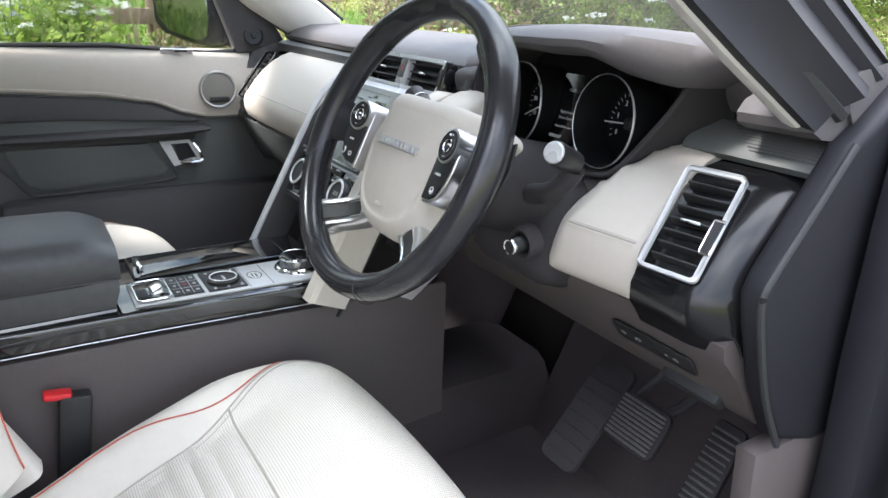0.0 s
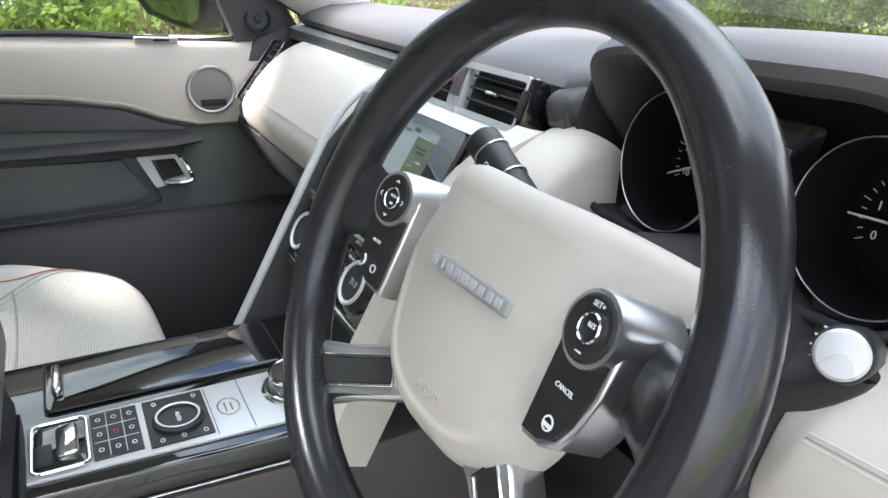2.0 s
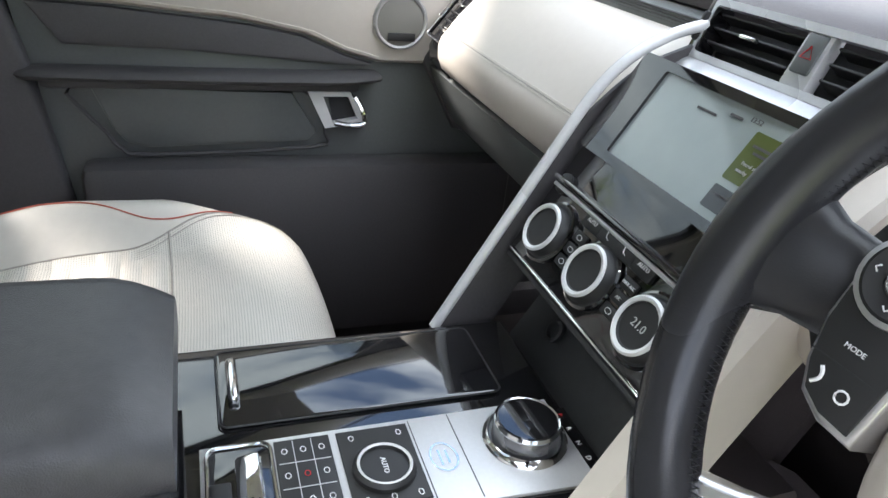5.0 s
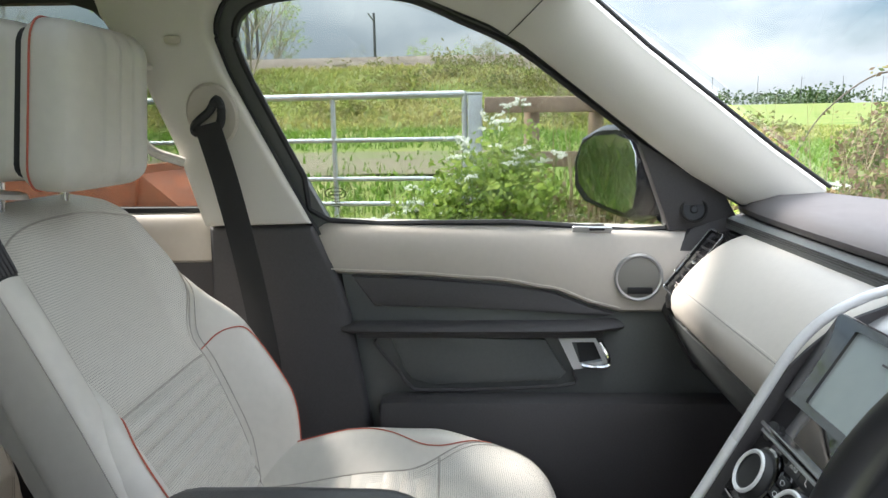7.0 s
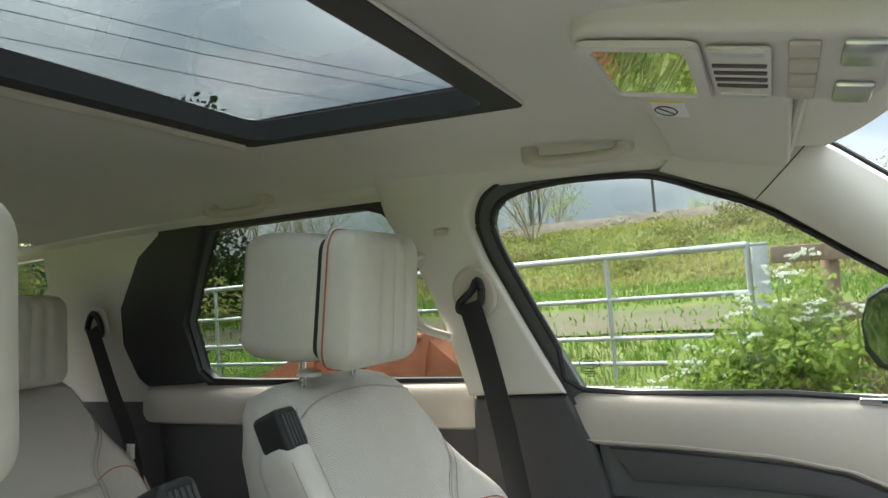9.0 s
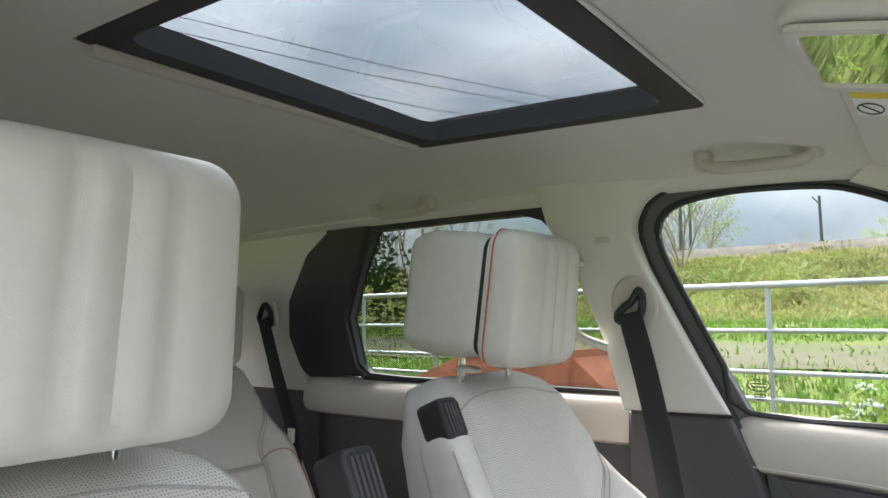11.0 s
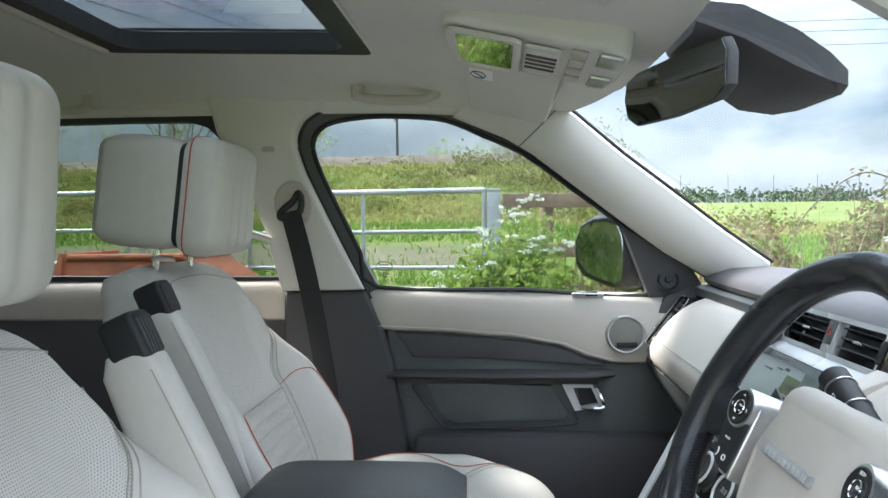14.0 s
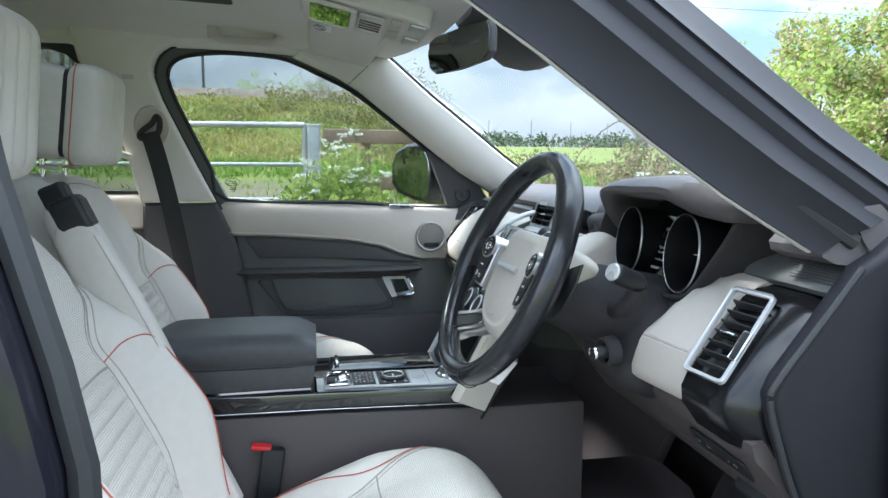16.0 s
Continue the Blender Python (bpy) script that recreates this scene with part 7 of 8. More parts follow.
# ---- outdoors ----
def ground_z(x, y):
    """Verge, field and the railway bank on the car's left."""
    d = -x
    bank = sstep((5.5 - (y - 0.1 * d)) / 7)
    flat = curve_at([(0, 0), (1.2, 0.02), (3.4, 0.42), (5, 0.6), (10, 0.85), (20, 1.15), (60, 2.4), (300, 9.0), (900, 24)], d)
    rise = curve_at([(0, 0), (1.2, 0.02), (3.4, 0.42), (5, 0.6), (10, 0.94), (15, 1.38), (19, 2.0), (26, 3.75), (34, 3.9), (60, 3.6), (300, 9.0), (900, 24)], d)
    z = lerp(flat, rise, bank)
    z += 0.04 * noise.noise(Vector((x * 0.9, y * 0.9, 0))) + 0.015 * noise.noise(Vector((x * 4, y * 4, 3)))
    if abs(x) < 1.1 and -3.5 < y < 3.5:
        z = min(z, 0.02)
    return z


def ramp_mat(name, cols, scale, detail=6, rough=0.9, bump=0.0, stretch=(1, 1, 1)):
    """Broken colour from layered noise."""
    m = bpy.data.materials.new(name)
    m.use_nodes = True
    n, l = m.node_tree.nodes, m.node_tree.links
    b = n["Principled BSDF"]
    b.inputs["Roughness"].default_value, b.inputs["Specular IOR Level"].default_value = rough, 0.2
    co, mp, t, r = n.new("ShaderNodeTexCoord"), n.new("ShaderNodeMapping"), n.new("ShaderNodeTexNoise"), n.new("ShaderNodeValToRGB")
    mp.inputs["Scale"].default_value = stretch
    t.inputs["Scale"].default_value, t.inputs["Detail"].default_value, t.inputs["Roughness"].default_value = scale, detail, 0.65
    l.new(co.outputs["Object"], mp.inputs["Vector"]), l.new(mp.outputs["Vector"], t.inputs["Vector"])
    e = r.color_ramp.elements
    while len(e) < len(cols):
        e.new(0.5)
    for i, c in enumerate(cols):
        e[i].position, e[i].color = lerp(0.32, 0.68, i / (len(cols) - 1)), (*c, 1)
    l.new(t.outputs["Fac"], r.inputs["Fac"]), l.new(r.outputs["Color"], b.inputs["Base Color"])
    if bump:
        bp = n.new("ShaderNodeBump")
        bp.inputs["Strength"].default_value, bp.inputs["Distance"].default_value = bump, 0.05
        l.new(t.outputs["Fac"], bp.inputs["Height"]), l.new(bp.outputs["Normal"], b.inputs["Normal"])
    return m


def leaf_mat(name, cols, trans=0.3):
    """Leaves: each clump its own green, a little light through them."""
    m = bpy.data.materials.new(name)
    m.use_nodes = True
    n, l = m.node_tree.nodes, m.node_tree.links
    b = n["Principled BSDF"]
    b.inputs["Roughness"].default_value, b.inputs["Specular IOR Level"].default_value = 0.6, 0.3
    g, r = n.new("ShaderNodeNewGeometry"), n.new("ShaderNodeValToRGB")
    e = r.color_ramp.elements
    while len(e) < len(cols):
        e.new(0.5)
    for i, c in enumerate(cols):
        e[i].position, e[i].color = i / (len(cols) - 1), (*c, 1)
    l.new(g.outputs["Random Per Island"], r.inputs["Fac"]), l.new(r.outputs["Color"], b.inputs["Base Color"])
    tr, mx, out = n.new("ShaderNodeBsdfTranslucent"), n.new("ShaderNodeMixShader"), n["Material Output"]
    mx.inputs["Fac"].default_value = trans
    l.new(r.outputs["Color"], tr.inputs["Color"])
    l.new(b.outputs["BSDF"], mx.inputs[1]), l.new(tr.outputs["BSDF"], mx.inputs[2]), l.new(mx.outputs["Shader"], out.inputs["Surface"])
    return m


M_GROUND = ramp_mat("meadow", [(0.07, 0.11, 0.02), (0.115, 0.165, 0.032), (0.17, 0.19, 0.05), (0.22, 0.2, 0.085)], 0.6, 10, bump=0.6)
M_GRASS = leaf_mat("grass_blades", [(0.075, 0.14, 0.025), (0.125, 0.2, 0.04), (0.19, 0.25, 0.06), (0.28, 0.26, 0.12)], 0.5)
M_LEAF = leaf_mat("hedge_leaves", [(0.1, 0.17, 0.035), (0.18, 0.26, 0.06), (0.27, 0.31, 0.095), (0.28, 0.25, 0.12), (0.22, 0.155, 0.1)], 0.5)
M_LEAFY = leaf_mat("spring_leaves", [(0.15, 0.24, 0.04), (0.26, 0.36, 0.07), (0.34, 0.4, 0.11)], 0.5)
M_HAW = leaf_mat("hawthorn_leaves", [(0.12, 0.19, 0.035), (0.2, 0.28, 0.06), (0.28, 0.34, 0.09), (0.2, 0.19, 0.08)], 0.5)
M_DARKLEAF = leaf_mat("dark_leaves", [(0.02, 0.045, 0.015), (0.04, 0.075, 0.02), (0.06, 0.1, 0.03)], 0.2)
M_SCRUB = leaf_mat("dry_scrub", [(0.2, 0.18, 0.075), (0.27, 0.24, 0.11), (0.16, 0.19, 0.05), (0.14, 0.18, 0.04)], 0.4)
M_BANK = leaf_mat("bank_grass", [(0.2, 0.25, 0.055), (0.29, 0.32, 0.085), (0.37, 0.35, 0.13), (0.16, 0.22, 0.045)], 0.5)
M_DRYBANK = leaf_mat("straw_grass", [(0.36, 0.33, 0.12), (0.3, 0.31, 0.085), (0.3, 0.25, 0.1), (0.42, 0.39, 0.16)], 0.5)
M_LUSH = leaf_mat("meadow_blades", [(0.1, 0.19, 0.025), (0.15, 0.26, 0.04), (0.2, 0.3, 0.06)], 0.5)
M_SOIL = ramp_mat("dry_bare_soil", [(0.1, 0.095, 0.05), (0.17, 0.145, 0.1), (0.11, 0.14, 0.045)], 1.5, 9, bump=0.6, stretch=(1, 0.3, 1))
M_FLOWER = leaf_mat("white_umbels", [(0.75, 0.76, 0.7), (0.85, 0.85, 0.8)], 0.3)
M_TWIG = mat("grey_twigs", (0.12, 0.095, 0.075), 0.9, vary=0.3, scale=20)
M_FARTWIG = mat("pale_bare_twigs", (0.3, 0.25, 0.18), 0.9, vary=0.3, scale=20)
M_STRAW = leaf_mat("dry_stems", [(0.3, 0.24, 0.13), (0.42, 0.35, 0.2), (0.24, 0.17, 0.1)], 0.3)
M_BRAMBLE = leaf_mat("bramble_leaves", [(0.09, 0.14, 0.03), (0.17, 0.22, 0.06), (0.25, 0.26, 0.09), (0.25, 0.18, 0.1), (0.2, 0.12, 0.08), (0.3, 0.25, 0.14)], 0.45)
M_GALV = mat("galvanised_steel", (0.52, 0.54, 0.56), 0.5, 0.5, vary=0.18, scale=30)
M_WOOD = mat("weathered_wood", (0.3, 0.21, 0.15), 0.85, vary=0.35, scale=25, bump=0.5, bscale=60)
M_RUST = mat("faded_orange_paint", (0.5, 0.15, 0.075), 0.65, vary=0.5, scale=26, bump=0.3, bscale=80, big=5)
M_STEEL = mat("dark_mast_steel", (0.1, 0.1, 0.11), 0.6, 0.3)
M_BALLAST = ramp_mat("ballast", [(0.09, 0.07, 0.055), (0.17, 0.14, 0.115), (0.24, 0.205, 0.175)], 3, 8)

# ground, one sheet to the horizon
gx = [-900, -500, -300, -200, -140, -100, -75] + [-60 + 2 * i for i in range(21)] + [-19 + 0.75 * i for i in range(23)] + [-1.5, -0.8, 0, 1, 2.5, 5, 10, 25, 80, 300, 900]
gy = [-900, -400, -150, -70, -45, -32] + [-24 + 1.5 * i for i in range(11)] + [-8 + 0.75 * i for i in range(26)] + [13, 16, 20, 26, 35, 50, 80, 140, 250, 450, 900]
bm = bmesh.new()
gv = [[bm.verts.new((x, y, ground_z(x, y))) for x in gx] for y in gy]
for j in range(len(gy) - 1):
    for i in range(len(gx) - 1):
        bm.faces.new((gv[j][i], gv[j][i + 1], gv[j + 1][i + 1], gv[j + 1][i]))
tagged(part("ground", bm, M_GROUND, sharp=180), "green grassy verge, field and railway bank to the horizon", "grass", kind="structure")


# out of view: assumed lane, added so the jamb reflects grey instead of grass
M_ROAD = mat("worn_asphalt", (0.07, 0.07, 0.072), 0.9, vary=0.25, scale=60, bump=0.5, bscale=200)
tagged(part("road", slab([(0.55, -40), (6.5, -40), (6.5, 40), (0.55, 40)], 0.03, pose(0, 0, 0.05), 0.01), M_ROAD), "unseen grey asphalt lane beside the car, added for its reflections", "road", kind="structure")


bm = bmesh.new()
sv = [[bm.verts.new((x + 0.4 * noise.noise(Vector((y * 0.4, 7, 0))), y, ground_z(x, y) + 0.03)) for x in (-11.6, -11.0, -10.3, -9.6, -9.0, -8.5)] for y in [-26 + i for i in range(28)]]
for j in range(27):
    for i in range(5):
        bm.faces.new((sv[j][i], sv[j][i + 1], sv[j + 1][i + 1], sv[j + 1][i]))
tagged(part("bare_soil", bm, M_SOIL, sharp=180), "strip of dry brown bare soil in the field", "soil", kind="structure")


def blades(name, spots, material, label, cat, hmin, hmax, w=0.004, bend=0.5, seed=1):
    rng = random.Random(seed)
    vs, fs = [], []
    for x, y in spots:
        z = ground_z(x, y) - 0.01
        h, a = rng.uniform(hmin, hmax), rng.uniform(0, 2 * math.pi)
        dx, dy = math.cos(a), math.sin(a)
        b = rng.uniform(0.1, bend) * h
        ww = w * rng.uniform(0.6, 1.4)
        k = len(vs)
        px, py = -dy * ww, dx * ww
        vs += [(x - px, y - py, z), (x + px, y + py, z), (x + px + dx * b * 0.3, y + py + dy * b * 0.3, z + h * 0.6), (x - px + dx * b * 0.3, y - py + dy * b * 0.3, z + h * 0.6), (x + dx * b, y + dy * b, z + h)]
        fs += [(k, k + 1, k + 2, k + 3), (k + 3, k + 2, k + 4)]
    me = bpy.data.meshes.new(name)
    me.from_pydata(vs, [], fs)
    me.materials.append(material)
    return tagged(new(name, me), label, cat, kind="stuff")


rng = random.Random(5)
blades("grass", [(-2.0 - abs(rng.gauss(0, 2.2)), rng.uniform(-6, 9)) for _ in range(26000)], M_GRASS, "long green verge grass beside the gate", "grass", 0.08, 0.26, 0.006, 1.0)
blades("tall_grass", [(rng.uniform(-4.4, -2.4), rng.uniform(-1.2, 6)) for _ in range(900)], M_SCRUB, "dry straw-coloured grass stems", "grass", 0.3, 0.7, 0.003, 0.35, 2)
bank = [(rng.uniform(-25.6, -15), rng.uniform(-24, 14)) for _ in range(40000)]
patch = [noise.noise(Vector((x * 0.45, y * 0.3, 5))) + 0.35 * noise.noise(Vector((x * 1.6, y * 1.3, 9))) for x, y in bank]
blades("bank_grass", [p for p, q in zip(bank, patch) if q < 0.12], M_BANK, "rough green grass on the railway bank", "grass", 0.05, 0.17, 0.024, 1.6, 3)
blades("straw_grass", [p for p, q in zip(bank, patch) if q >= 0.12], M_DRYBANK, "straw-coloured rough grass in patches on the bank", "grass", 0.06, 0.22, 0.024, 1.6, 6)
blades("meadow_grass", [(x, y) for x, y in ((rng.uniform(-15.5, -6), rng.uniform(-18, 10)) for _ in range(30000)) if not -12 < x < -8.3 or y > 1.5 or rng.random() < 0.12], M_LUSH, "bright green meadow grass below the bank", "grass", 0.05, 0.16, 0.014, 1.2, 4)


def leaf_cloud(centres, leaf, n, seed, squash=1.0):
    """Many small leaves thrown round centres (x, y, z, radius)."""
    rng = random.Random(seed)
    vs, fs = [], []
    for cx, cy, cz, r in centres:
        for _ in range(n):
            d = Vector((rng.gauss(0, 1), rng.gauss(0, 1), rng.gauss(0, 1) * squash))
            d = d.normalized() * r * rng.uniform(0.25, 1.05) ** 0.6
            p = Vector((cx, cy, cz)) + d
            a = Vector((rng.uniform(-1, 1), rng.uniform(-1, 1), rng.uniform(-1, 1))).normalized()
            b = a.orthogonal().normalized()
            s = leaf * rng.uniform(0.6, 1.4)
            k = len(vs)
            vs += [p - a * s, p + b * s * 0.55, p + a * s, p - b * s * 0.55]
            fs.append((k, k + 1, k + 2, k + 3))
    me = bpy.data.meshes.new("leaves")
    me.from_pydata([tuple(v) for v in vs], [], fs)
    return me


def twigs(base, h, n, seed, spread=0.5, r=0.012, levels=3, stems=1):
    """A branching frame of tapered limbs; gives the mesh and the tips."""
    rng = random.Random(seed)
    bms, tips = [], []

    def grow(p, d, ln, r, lev):
        pts = [p]
        for i in range(3):
            d = (d + Vector((rng.gauss(0, 0.18), rng.gauss(0, 0.18), rng.gauss(0.02, 0.12)))).normalized()
            pts.append(pts[-1] + d * ln / 3)
        bms.append(tube(pts, [r, r * 0.85, r * 0.7, r * 0.5], 5))
        if lev == 0:
            tips.append(pts[-1])
            return
        for _ in range(n):
            s = pts[rng.choice((1, 2, 3, 3))]
            dd = (d + Vector((rng.uniform(-1, 1), rng.uniform(-1, 1), rng.uniform(-0.2, 0.8))) * spread * 1.6).normalized()
            grow(s, dd, ln * rng.uniform(0.5, 0.75), r * 0.5, lev - 1)

    for k in range(stems):
        fan = Vector((rng.uniform(-0.6, 0.6), rng.uniform(-0.6, 0.6), 1)) if stems > 1 else Vector((0, 0, 1))
        grow(Vector(base), fan.normalized(), h * (rng.uniform(0.75, 1.1) if stems > 1 else 1), r, levels)
    return merge(*bms), tips


# hedge along the left, rising ahead of the car
def hedge_top(y):
    return curve_at([(0.6, 0.72), (1.3, 0.82), (2.0, 0.9), (2.6, 0.95), (3.0, 1.1), (3.5, 1.75), (4.5, 2.35), (6, 2.5), (9, 2.8), (14, 2.8)], y)


rng = random.Random(11)
for k in range(15):
    y = 0.85 + 0.7 * k
    top = hedge_top(y)
    bush = thing("hedge_bush", (-3.4, y, ground_z(-3.4, y)), "dense green hawthorn hedge bush with bare twigs" if k % 2 else "tangled bramble and hawthorn bush in spring leaf", "bush", "hedge")
    gz = ground_z(-3.4, y)
    base, tips = twigs((-3.4 + rng.uniform(-0.2, 0.2), y, gz - 0.05), top * 0.45, 3, 100 + k, 0.7, 0.02, 3)
    part("branches", base, M_TWIG, bush, "brown bare twigs")
    cs = []
    for i in range(int(30 + 36 * top)):
        h = rng.uniform(0.05, 1)
        cs.append((-3.4 + rng.gauss(0, 0.32), y + rng.uniform(-0.5, 0.5), gz + h * top * rng.uniform(0.75, 1.05), rng.uniform(0.1, 0.2)))
    me = leaf_cloud(cs, 0.019, 190 if k < 8 else 120, 200 + k)
    me.materials.append(M_BRAMBLE if k < 4 else (M_LEAF if k % 2 else M_HAW))
    lo = new("leaves", me)
    hang(lo, bush)
# cow parsley: stems with white umbels
# arching bramble canes and dry stems over the hedge
rng = random.Random(57)
for k in range(4):
    y0, reach, h = 1.9 + 0.62 * k + rng.uniform(-0.2, 0.2), rng.uniform(0.3, 1.3), rng.uniform(1.0, 1.55)
    x0, gz = -3.2 + rng.uniform(-0.2, 0.15), ground_z(-3.2, y0)
    arc = smooth_path([(x0, y0, gz), (x0 + 0.05, y0 + 0.12 * reach, gz + h * 0.75), (x0 + 0.08, y0 - 0.3 * reach, gz + h), (x0 + 0.1, y0 - 0.75 * reach, gz + h * 0.86), (x0 + 0.1, y0 - reach, gz + h * 0.62)], 8)
    cane = thing("bramble_cane", (x0, y0, gz), "long arching bramble cane with a few small leaves", "bramble", "bramble canes")
    part("stem", tube(arc, [0.007 - 0.004 * i / len(arc) for i in range(len(arc))], 5), M_TWIG, cane)
    me = leaf_cloud([(*(p + Vector((rng.gauss(0, 0.025), rng.gauss(0, 0.03), rng.gauss(0, 0.025)))), 0.045) for p in arc[8:] if rng.random() < 0.6], 0.018, 7, 570 + k)
    me.materials.append(M_BRAMBLE if k % 3 else M_LEAFY)
    hang(new("leaves", me), cane)
blades("dry_stems", [(rng.uniform(-3.4, -2.7), rng.uniform(0.7, 2.7)) for _ in range(260)], M_STRAW, "tall dry stalks standing in the hedge", "dry stalks", 0.7, 1.35, 0.0035, 0.25, 8)
M_STEM = mat("green_stems", (0.12, 0.2, 0.04), 0.7)
spots = [(-2.9, 0.3, 1.12), (-2.95, 0.16, 1.12), (-3.0, 0.42, 1.3), (-2.95, 0.62, 1.22), (-3.05, 0.02, 0.8), (-2.8, 1.5, 0.95), (-2.9, 1.9, 1.0), (-2.8, 2.5, 1.1), (-2.8, 3.2, 1.2), (-2.75, 3.8, 1.3), (-2.8, 4.6, 1.4), (-2.7, 5.4, 1.45), (-2.8, 6.2, 1.5), (-3.1, 0.0, 0.7), (-2.7, 4.2, 1.35)]
for k, (x, y, h) in enumerate(spots):
    rng = random.Random(300 + k)
    z = ground_z(x, y)
    cp_ = thing("cow_parsley", (x, y, z), "tall cow parsley with white flower heads and ferny leaves", "wildflower", "cow parsley")
    bms, umbels, lv = [], [], []
    big = k < 5
    for s in range(5 if big else 3):
        tip = Vector((x + rng.gauss(0, 0.12), y + rng.gauss(0, 0.12), z + h * rng.uniform(0.75, 1.0)))
        mid = Vector((x, y, z)).lerp(tip, 0.5) + Vector((rng.gauss(0, 0.03), rng.gauss(0, 0.03), 0))
        bms.append(tube([(x, y, z - 0.02), mid, tip], [0.006, 0.004, 0.002], 5))
        fl = []
        umbels.append(fl)
        for _ in range(8):
            o = Vector((rng.gauss(0, 0.03), rng.gauss(0, 0.03), rng.gauss(0, 0.006)))
            bms.append(tube([tip - Vector((0, 0, 0.03)), tip + o], 0.0008, 3))
            fl.append((*(tip + o), 0.012))
        for t in (0.3, 0.45, 0.6, 0.75, 0.85):
            q = Vector((x, y, z)).lerp(tip, t)
            lv.append((q.x + rng.gauss(0, 0.06), q.y + rng.gauss(0, 0.06), q.z, 0.12 if big else 0.085))
    part("stem", merge(*bms), M_STEM, cp_)
    for fl in umbels:
        me = leaf_cloud(fl, 0.006, 14, 400 + k, 0.4)
        me.materials.append(M_FLOWER)
        hang(new("flower_head", me), cp_)
    me = leaf_cloud(lv, 0.02 if big else 0.014, 62 if big else 42, 500 + k, 0.7)
    me.materials.append(M_LEAFY)
    hang(new("leaf", me), cp_)
# nettles and weeds under the gate
rng = random.Random(21)
weeds = [(rng.uniform(-4.2, -2.5), rng.uniform(-1.6, 1.4)) for _ in range(60)]
me = leaf_cloud([(x, y, ground_z(x, y) + rng.uniform(0.05, 0.3), rng.uniform(0.08, 0.16)) for x, y in weeds], 0.018, 60, 22)
me.materials.append(M_LEAFY)
tagged(new("weeds", me), "low leafy weeds in the long grass", "weeds", kind="stuff")


# gate and fence
def bar_gate(y0, y1, x0, x1, label):
    z0 = ground_z((x0 + x1) / 2, (y0 + y1) / 2) + 0.1
    g = thing("field_gate", ((x0 + x1) / 2, y0, z0), label, "gate", "field gates")
    hs = (0, 0.19, 0.385, 0.685, 1.02)
    for i, h in enumerate(hs):
        part("rail", tube([(x0, y0, z0 + h), (x1, y1, z0 + h)], 0.027 if i == 4 else 0.019, 10), M_GALV, g)
    n = 3
    for i in range(n + 1):
        t = i / n
        x, y = lerp(x0, x1, t), lerp(y0, y1, t)
        part("upright", tube([(x, y, z0 - 0.03), (x, y, z0 + 1.04)], 0.02, 8), M_GALV, g)
    part("latch", tube([(x1 + 0.03, y1, z0 + 0.75), (x1 + 0.06, y1 + 0.02, z0 + 0.85), (x1 + 0.05, y1 + 0.05, z0 + 0.7)], 0.01, 6), M_GALV, g)
    return g


GX = -4.75
bar_gate(0.22, -2.85, GX, GX - 0.3, "galvanised steel five-bar field gate across the gateway")
bar_gate(-3.0, -6.4, GX - 0.32, GX - 0.65, "second galvanised steel field gate beyond the first")
gp = thing("gate_post", (GX, 0.3, ground_z(GX, 0.3)), "square galvanised steel gate post", "gate post")
part("post", rbox((0.1, 0.11, 1.3), (GX, 0.3, 1.06), 0.014, 3), M_GALV, gp)
part("cap", rbox((0.108, 0.118, 0.02), (GX, 0.3, 1.712), 0.006), M_GALV, gp)
part("hinge", tube([(GX + 0.03, 0.24, 1.58), (GX + 0.03, 0.36, 1.58)], 0.02, 8), M_GALV, gp)
fence = thing("timber_fence", (GX, 1.2, 0.5), "weathered brown timber post and rail fence", "fence")
for y, h in ((0.72, 1.22), (1.2, 1.32)):
    part("post", tube([(GX, y, 0.4), (GX + 0.01, y, 0.4 + h * 0.5), (GX, y + 0.01, 0.4 + h)], [0.062, 0.06, 0.057], 14), M_WOOD, fence)
for z in (1.62, 1.22):
    part("rail", rbox((0.05, 0.96, 0.115), (GX + 0.08, 0.85, z), 0.01, rot=(-0.6, 0, 0)), M_WOOD, fence)

# orange farm implement beside the gate
im_ = thing("farm_implement", (-3.4, -2.0, 0.4), "faded orange-red steel farm hopper standing in the grass", "farm machine")
gz = ground_z(-3.4, -2.0)
hop = [[(x, y, z) for x, y in ((-3.4 - w, y0), (-3.4 + w, y0), (-3.4 + w, y1), (-3.4 - w, y1))] for z, y0, y1, w in ((gz + 0.05, -3.3, -0.95, 0.42), (gz + 0.5, -3.05, -1.1, 0.4), (gz + 0.8, -2.35, -1.5, 0.3), (gz + 0.83, -2.3, -1.55, 0.28))]
part("body", loft(hop), M_RUST, im_, "sloping faded orange panels")
for y in (-2.32, -1.52):
    part("rib", slab([(-0.43, 0.06), (0.43, 0.06), (0.42, 0.5), (0.32, 0.86), (-0.32, 0.86), (-0.42, 0.5)], 0.035, basis((-3.4, y, gz), (1, 0, 0), (0, 0, 1)), 0.006), M_RUST, im_, "raised steel rib")
part("rim", tube([(-3.1, -2.3, gz + 0.835), (-3.1, -1.55, gz + 0.835)], 0.02, 8), M_RUST, im_)

# railway on the bank: ballast, masts, wires
tagged(part("railway_track", loft([[(x, y, 4.02 + z) for x, z in ((-25.6, -0.5), (-26.6, 0.16), (-27.4, 0.2), (-31.5, 0.06), (-32.5, -0.4))] for y in (-120, -60, -30, -10, 4)], closed=True), M_BALLAST), "ballasted railway track on top of the bank", "railway", kind="structure")


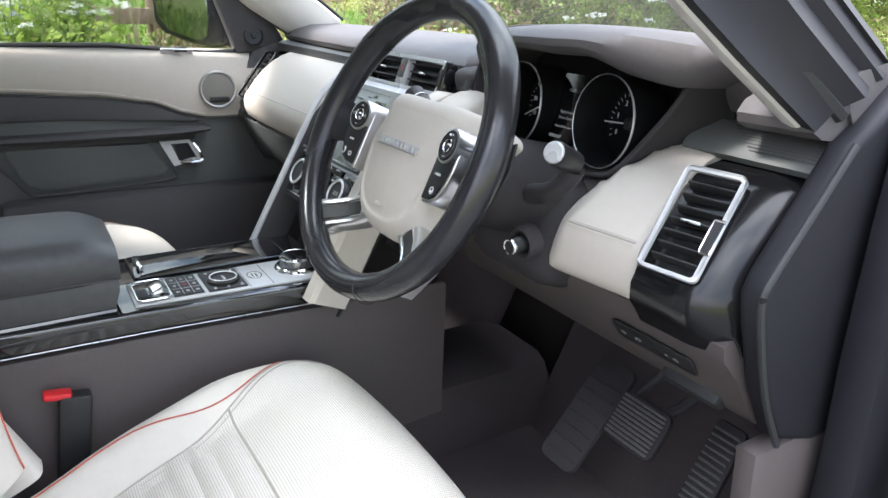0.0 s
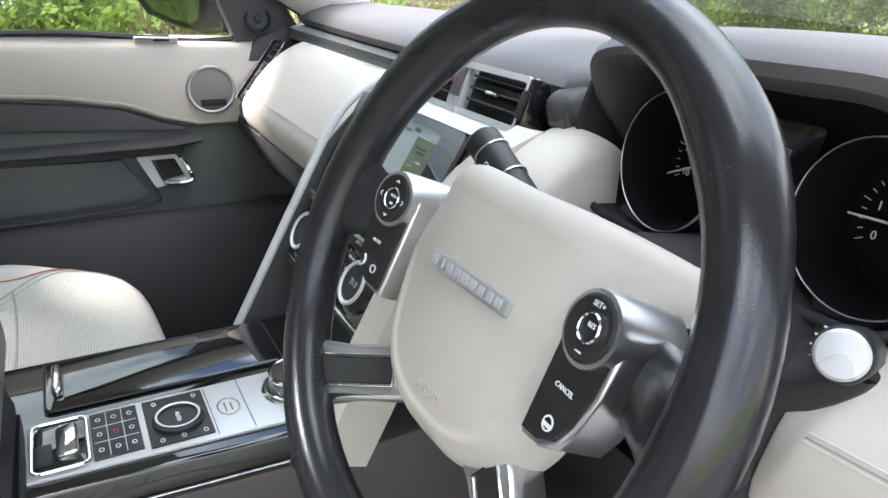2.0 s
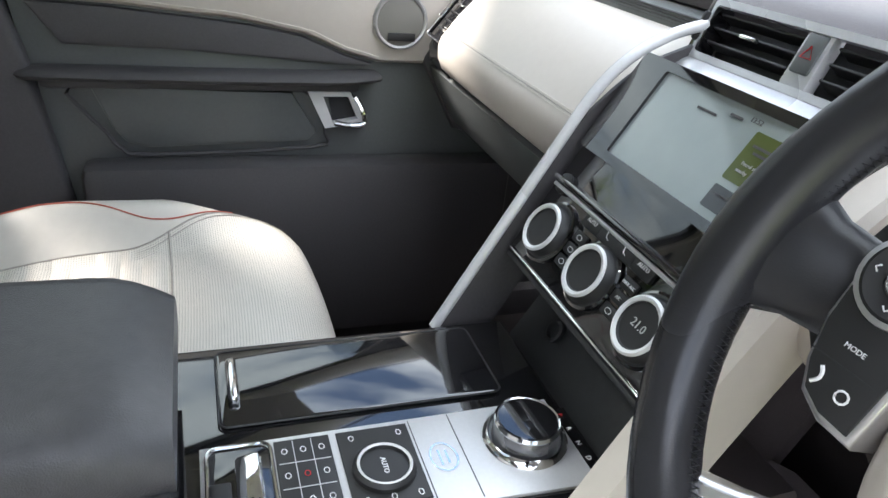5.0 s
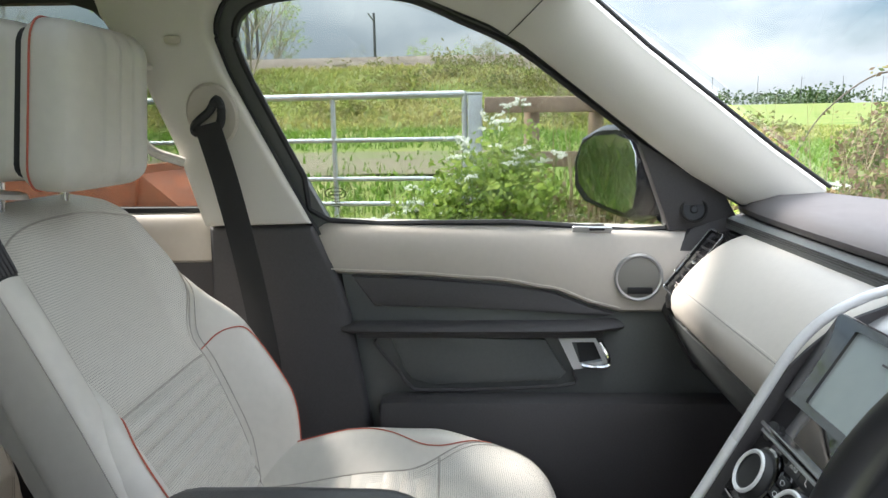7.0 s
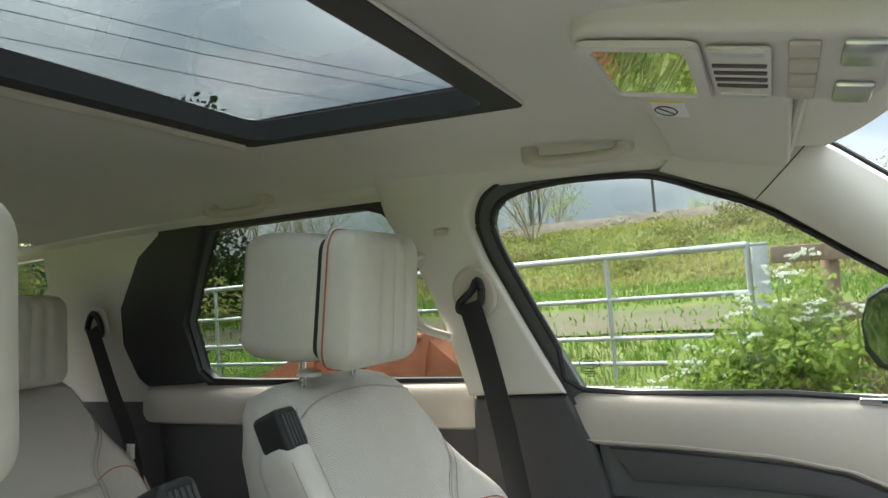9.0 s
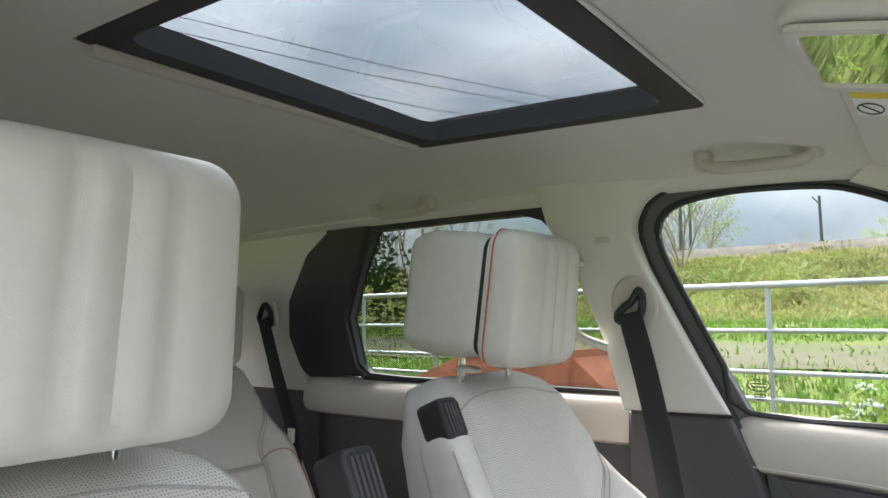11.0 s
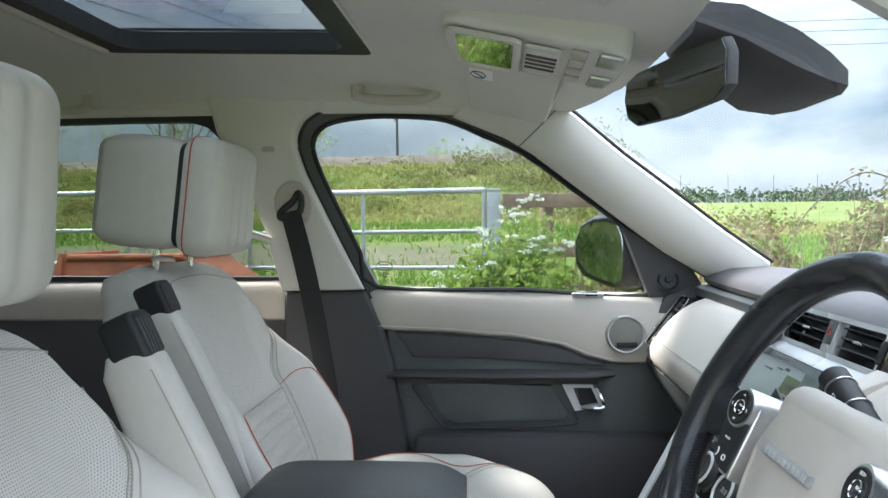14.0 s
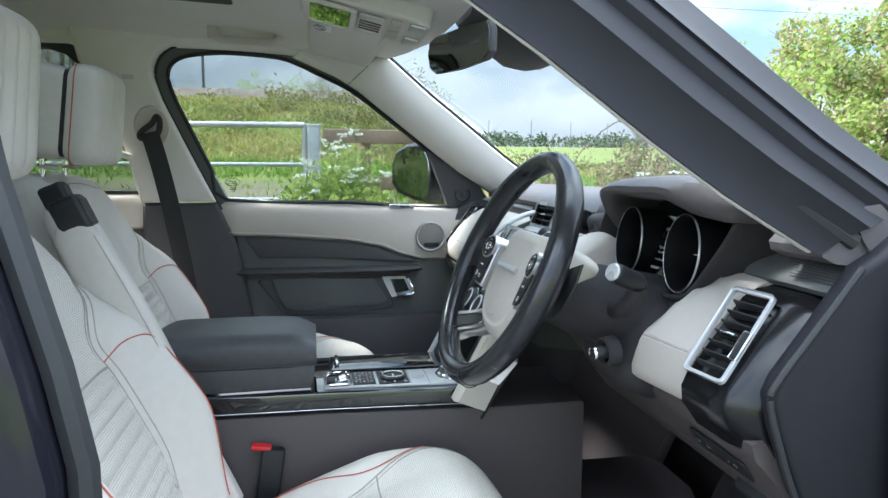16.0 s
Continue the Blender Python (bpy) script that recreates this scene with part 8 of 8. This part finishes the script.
def mast(x, y, z, h, twin=False):
    m = thing("railway_mast", (x, y, z), "slender steel overhead-line mast by the railway", "mast", "railway masts")
    part("pole", tube([(x, y, z - 0.5), (x, y, z + h)], [0.11, 0.08], 8), M_STEEL, m)
    if twin:
        part("pole", tube([(x - 0.5, y + 0.3, z - 0.5), (x - 0.5, y + 0.3, z + h)], 0.07, 8), M_STEEL, m)
        part("bracing", merge(*[tube([(x, y, z + i), (x - 0.5, y + 0.3, z + i + 0.8)], 0.025, 5) for i in range(int(h))]), M_STEEL, m)
    part("bracket", tube([(x, y, z + h * 0.9), (x + 2.4, y, z + h * 0.92)], 0.04, 6), M_STEEL, m)


mast(-45, -6.2, 3.7, 5.0)
mast(-33, -10.5, 3.85, 6, True)
mast(-30, -34, 3.8, 8)
for k in range(9):
    mast(-210 - 6 * k, 40 + 16 * k, ground_z(-210 - 6 * k, 40 + 16 * k), 8.5)
wires = thing("overhead_wires", (-30, 0, 10), "thin black overhead railway wires", "wires")
for z, x in ((9.6, -29), (8.6, -29), (10.2, -33)):
    part("wire", tube([(x, -200, z), (x, 60, z)], 0.012, 4), M_STEEL, wires)
pw = thing("power_line", (-2, -6, 9), "electricity pole and thin cables high over the car", "power line")
part("pole", tube([(-9, -17.1, 0), (-9, -17.1, 11.0)], [0.15, 0.12], 10), M_STEEL, pw)
part("stay", tube([(-9.9, -16.6, 5.0), (-9.1, -17.05, 10.6)], 0.03, 5), M_STEEL, pw)
for dx, z in ((0.0, 10.0), (1.2, 9.4), (-1.5, 9.0)):
    part("cable", tube([(11 + dx, -25.5, z), (-9 + dx, -17.1, z), (-16.2 + dx, -14.5, z - 0.1), (-22.6 + dx, -11.7, z - 0.1), (-60 + dx, 3, z)], 0.014, 4), M_STEEL, pw)


def bare_tree(x, y, h, seed, leaves=None, n=4):
    z = ground_z(x, y)
    t = thing("tree", (x, y, z), "bare spring tree with fine branches" if leaves is None else "tree coming into pale green leaf", "tree", "trees by the railway")
    b, tips = twigs((x, y, z - (0.34 * h if h < 4 else 0.2)), h * (0.55 if h < 4 else 0.5), n, seed, 0.75 if h < 4 else 0.55, h * (0.007 if h < 4 else 0.008), 3, 6)
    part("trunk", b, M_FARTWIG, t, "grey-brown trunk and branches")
    if leaves is not None:
        rr = random.Random(seed)
        me = leaf_cloud([(*p, h * 0.07) for p in rr.sample(tips, min(len(tips), 120))], h * 0.012, 14, seed)
        me.materials.append(leaves)
        hang(new("crown", me), t)


bare_tree(-24, -7.6, 5.2, 41)
bare_tree(-30, -14, 6.0, 42, M_LEAFY)
bare_tree(-34, -9.8, 4.0, 43, M_LEAFY)
bare_tree(-40, -1.8, 3.2, 44, M_LEAFY)
bare_tree(-20, 2.6, 3.0, 45, M_SCRUB)
bare_tree(-20, -16.5, 6.5, 46)
for k, (x, y, h) in enumerate(((-34, -5.5, 1.8), (-37, -3.2, 1.6), (-31, -12, 2.2), (-36, 0.6, 2.0), (-27, -8.6, 1.4), (-33, -18, 3.5), (-29, -21, 4.5), (-24, 4.5, 2.2), (-26, 1.0, 1.6))):
    bare_tree(x, y, h, 80 + k, M_LEAFY if k % 2 else M_SCRUB)
# bushes on the verge behind the car
rng = random.Random(71)
for k in range(6):
    x, y = -3.4 - 0.25 * k, -6.0 - 1.3 * k
    z = ground_z(x, y)
    bush = thing("hedge_bush", (x, y, z), "leafy green roadside bush behind the car", "bush", "hedge")
    b, tips = twigs((x, y, z - 0.05), 0.8, 3, 720 + k, 0.7, 0.02, 3)
    part("branches", b, M_TWIG, bush)
    me = leaf_cloud([(x + rng.gauss(0, 0.45), y + rng.uniform(-0.8, 0.8), z + rng.uniform(0.1, 2.1), rng.uniform(0.15, 0.3)) for _ in range(60)], 0.03, 90, 730 + k)
    me.materials.append(M_LEAF)
    hang(new("leaves", me), bush)
# dark trees behind the rear windows
for k in range(9):
    rng = random.Random(600 + k)
    x, y = -13 + rng.uniform(-2, 2), -13 - 2.6 * k
    z = ground_z(x, y)
    t = thing("tree", (x, y, z), "dense dark green tree behind the gate", "tree", "dark trees")
    b, tips = twigs((x, y, z), 2.6, 3, 610 + k, 0.6, 0.12, 3)
    part("trunk", b, M_TWIG, t)
    cs = [(x + rng.gauss(0, 1.2), y + rng.gauss(0, 1.2), z + rng.uniform(0.6, 5.2), rng.uniform(0.5, 0.9)) for _ in range(42)]
    me = leaf_cloud(cs, 0.09, 130, 620 + k)
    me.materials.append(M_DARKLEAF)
    hang(new("crown", me), t)
# scrub on the bank and far tree line
rng = random.Random(31)
sc = [(rng.uniform(-27, -17), rng.uniform(-24, 8)) for _ in range(60)]
me = leaf_cloud([(x + rng.gauss(0, 0.5), y + rng.gauss(0, 0.6), ground_z(x, y) + rng.uniform(0.05, 0.3), rng.uniform(0.3, 0.6)) for x, y in sc for _ in range(4)], 0.06, 70, 33, 0.5)
me.materials.append(M_SCRUB)
tagged(new("bank_scrub", me), "olive and straw-coloured scrub on the railway bank", "scrub", kind="stuff")
far = []
for k in range(230):
    a = radians(rng.uniform(28, 90))
    d = rng.uniform(330, 460)
    x, y = -d * math.sin(a), d * math.cos(a)
    far.append((x, y, ground_z(x, y) + rng.uniform(1, 5), rng.uniform(3, 6.5)))
me = leaf_cloud(far, 0.8, 60, 35, 0.7)
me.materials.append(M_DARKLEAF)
tagged(new("far_trees", me), "low dark tree line on the horizon", "trees", kind="stuff")
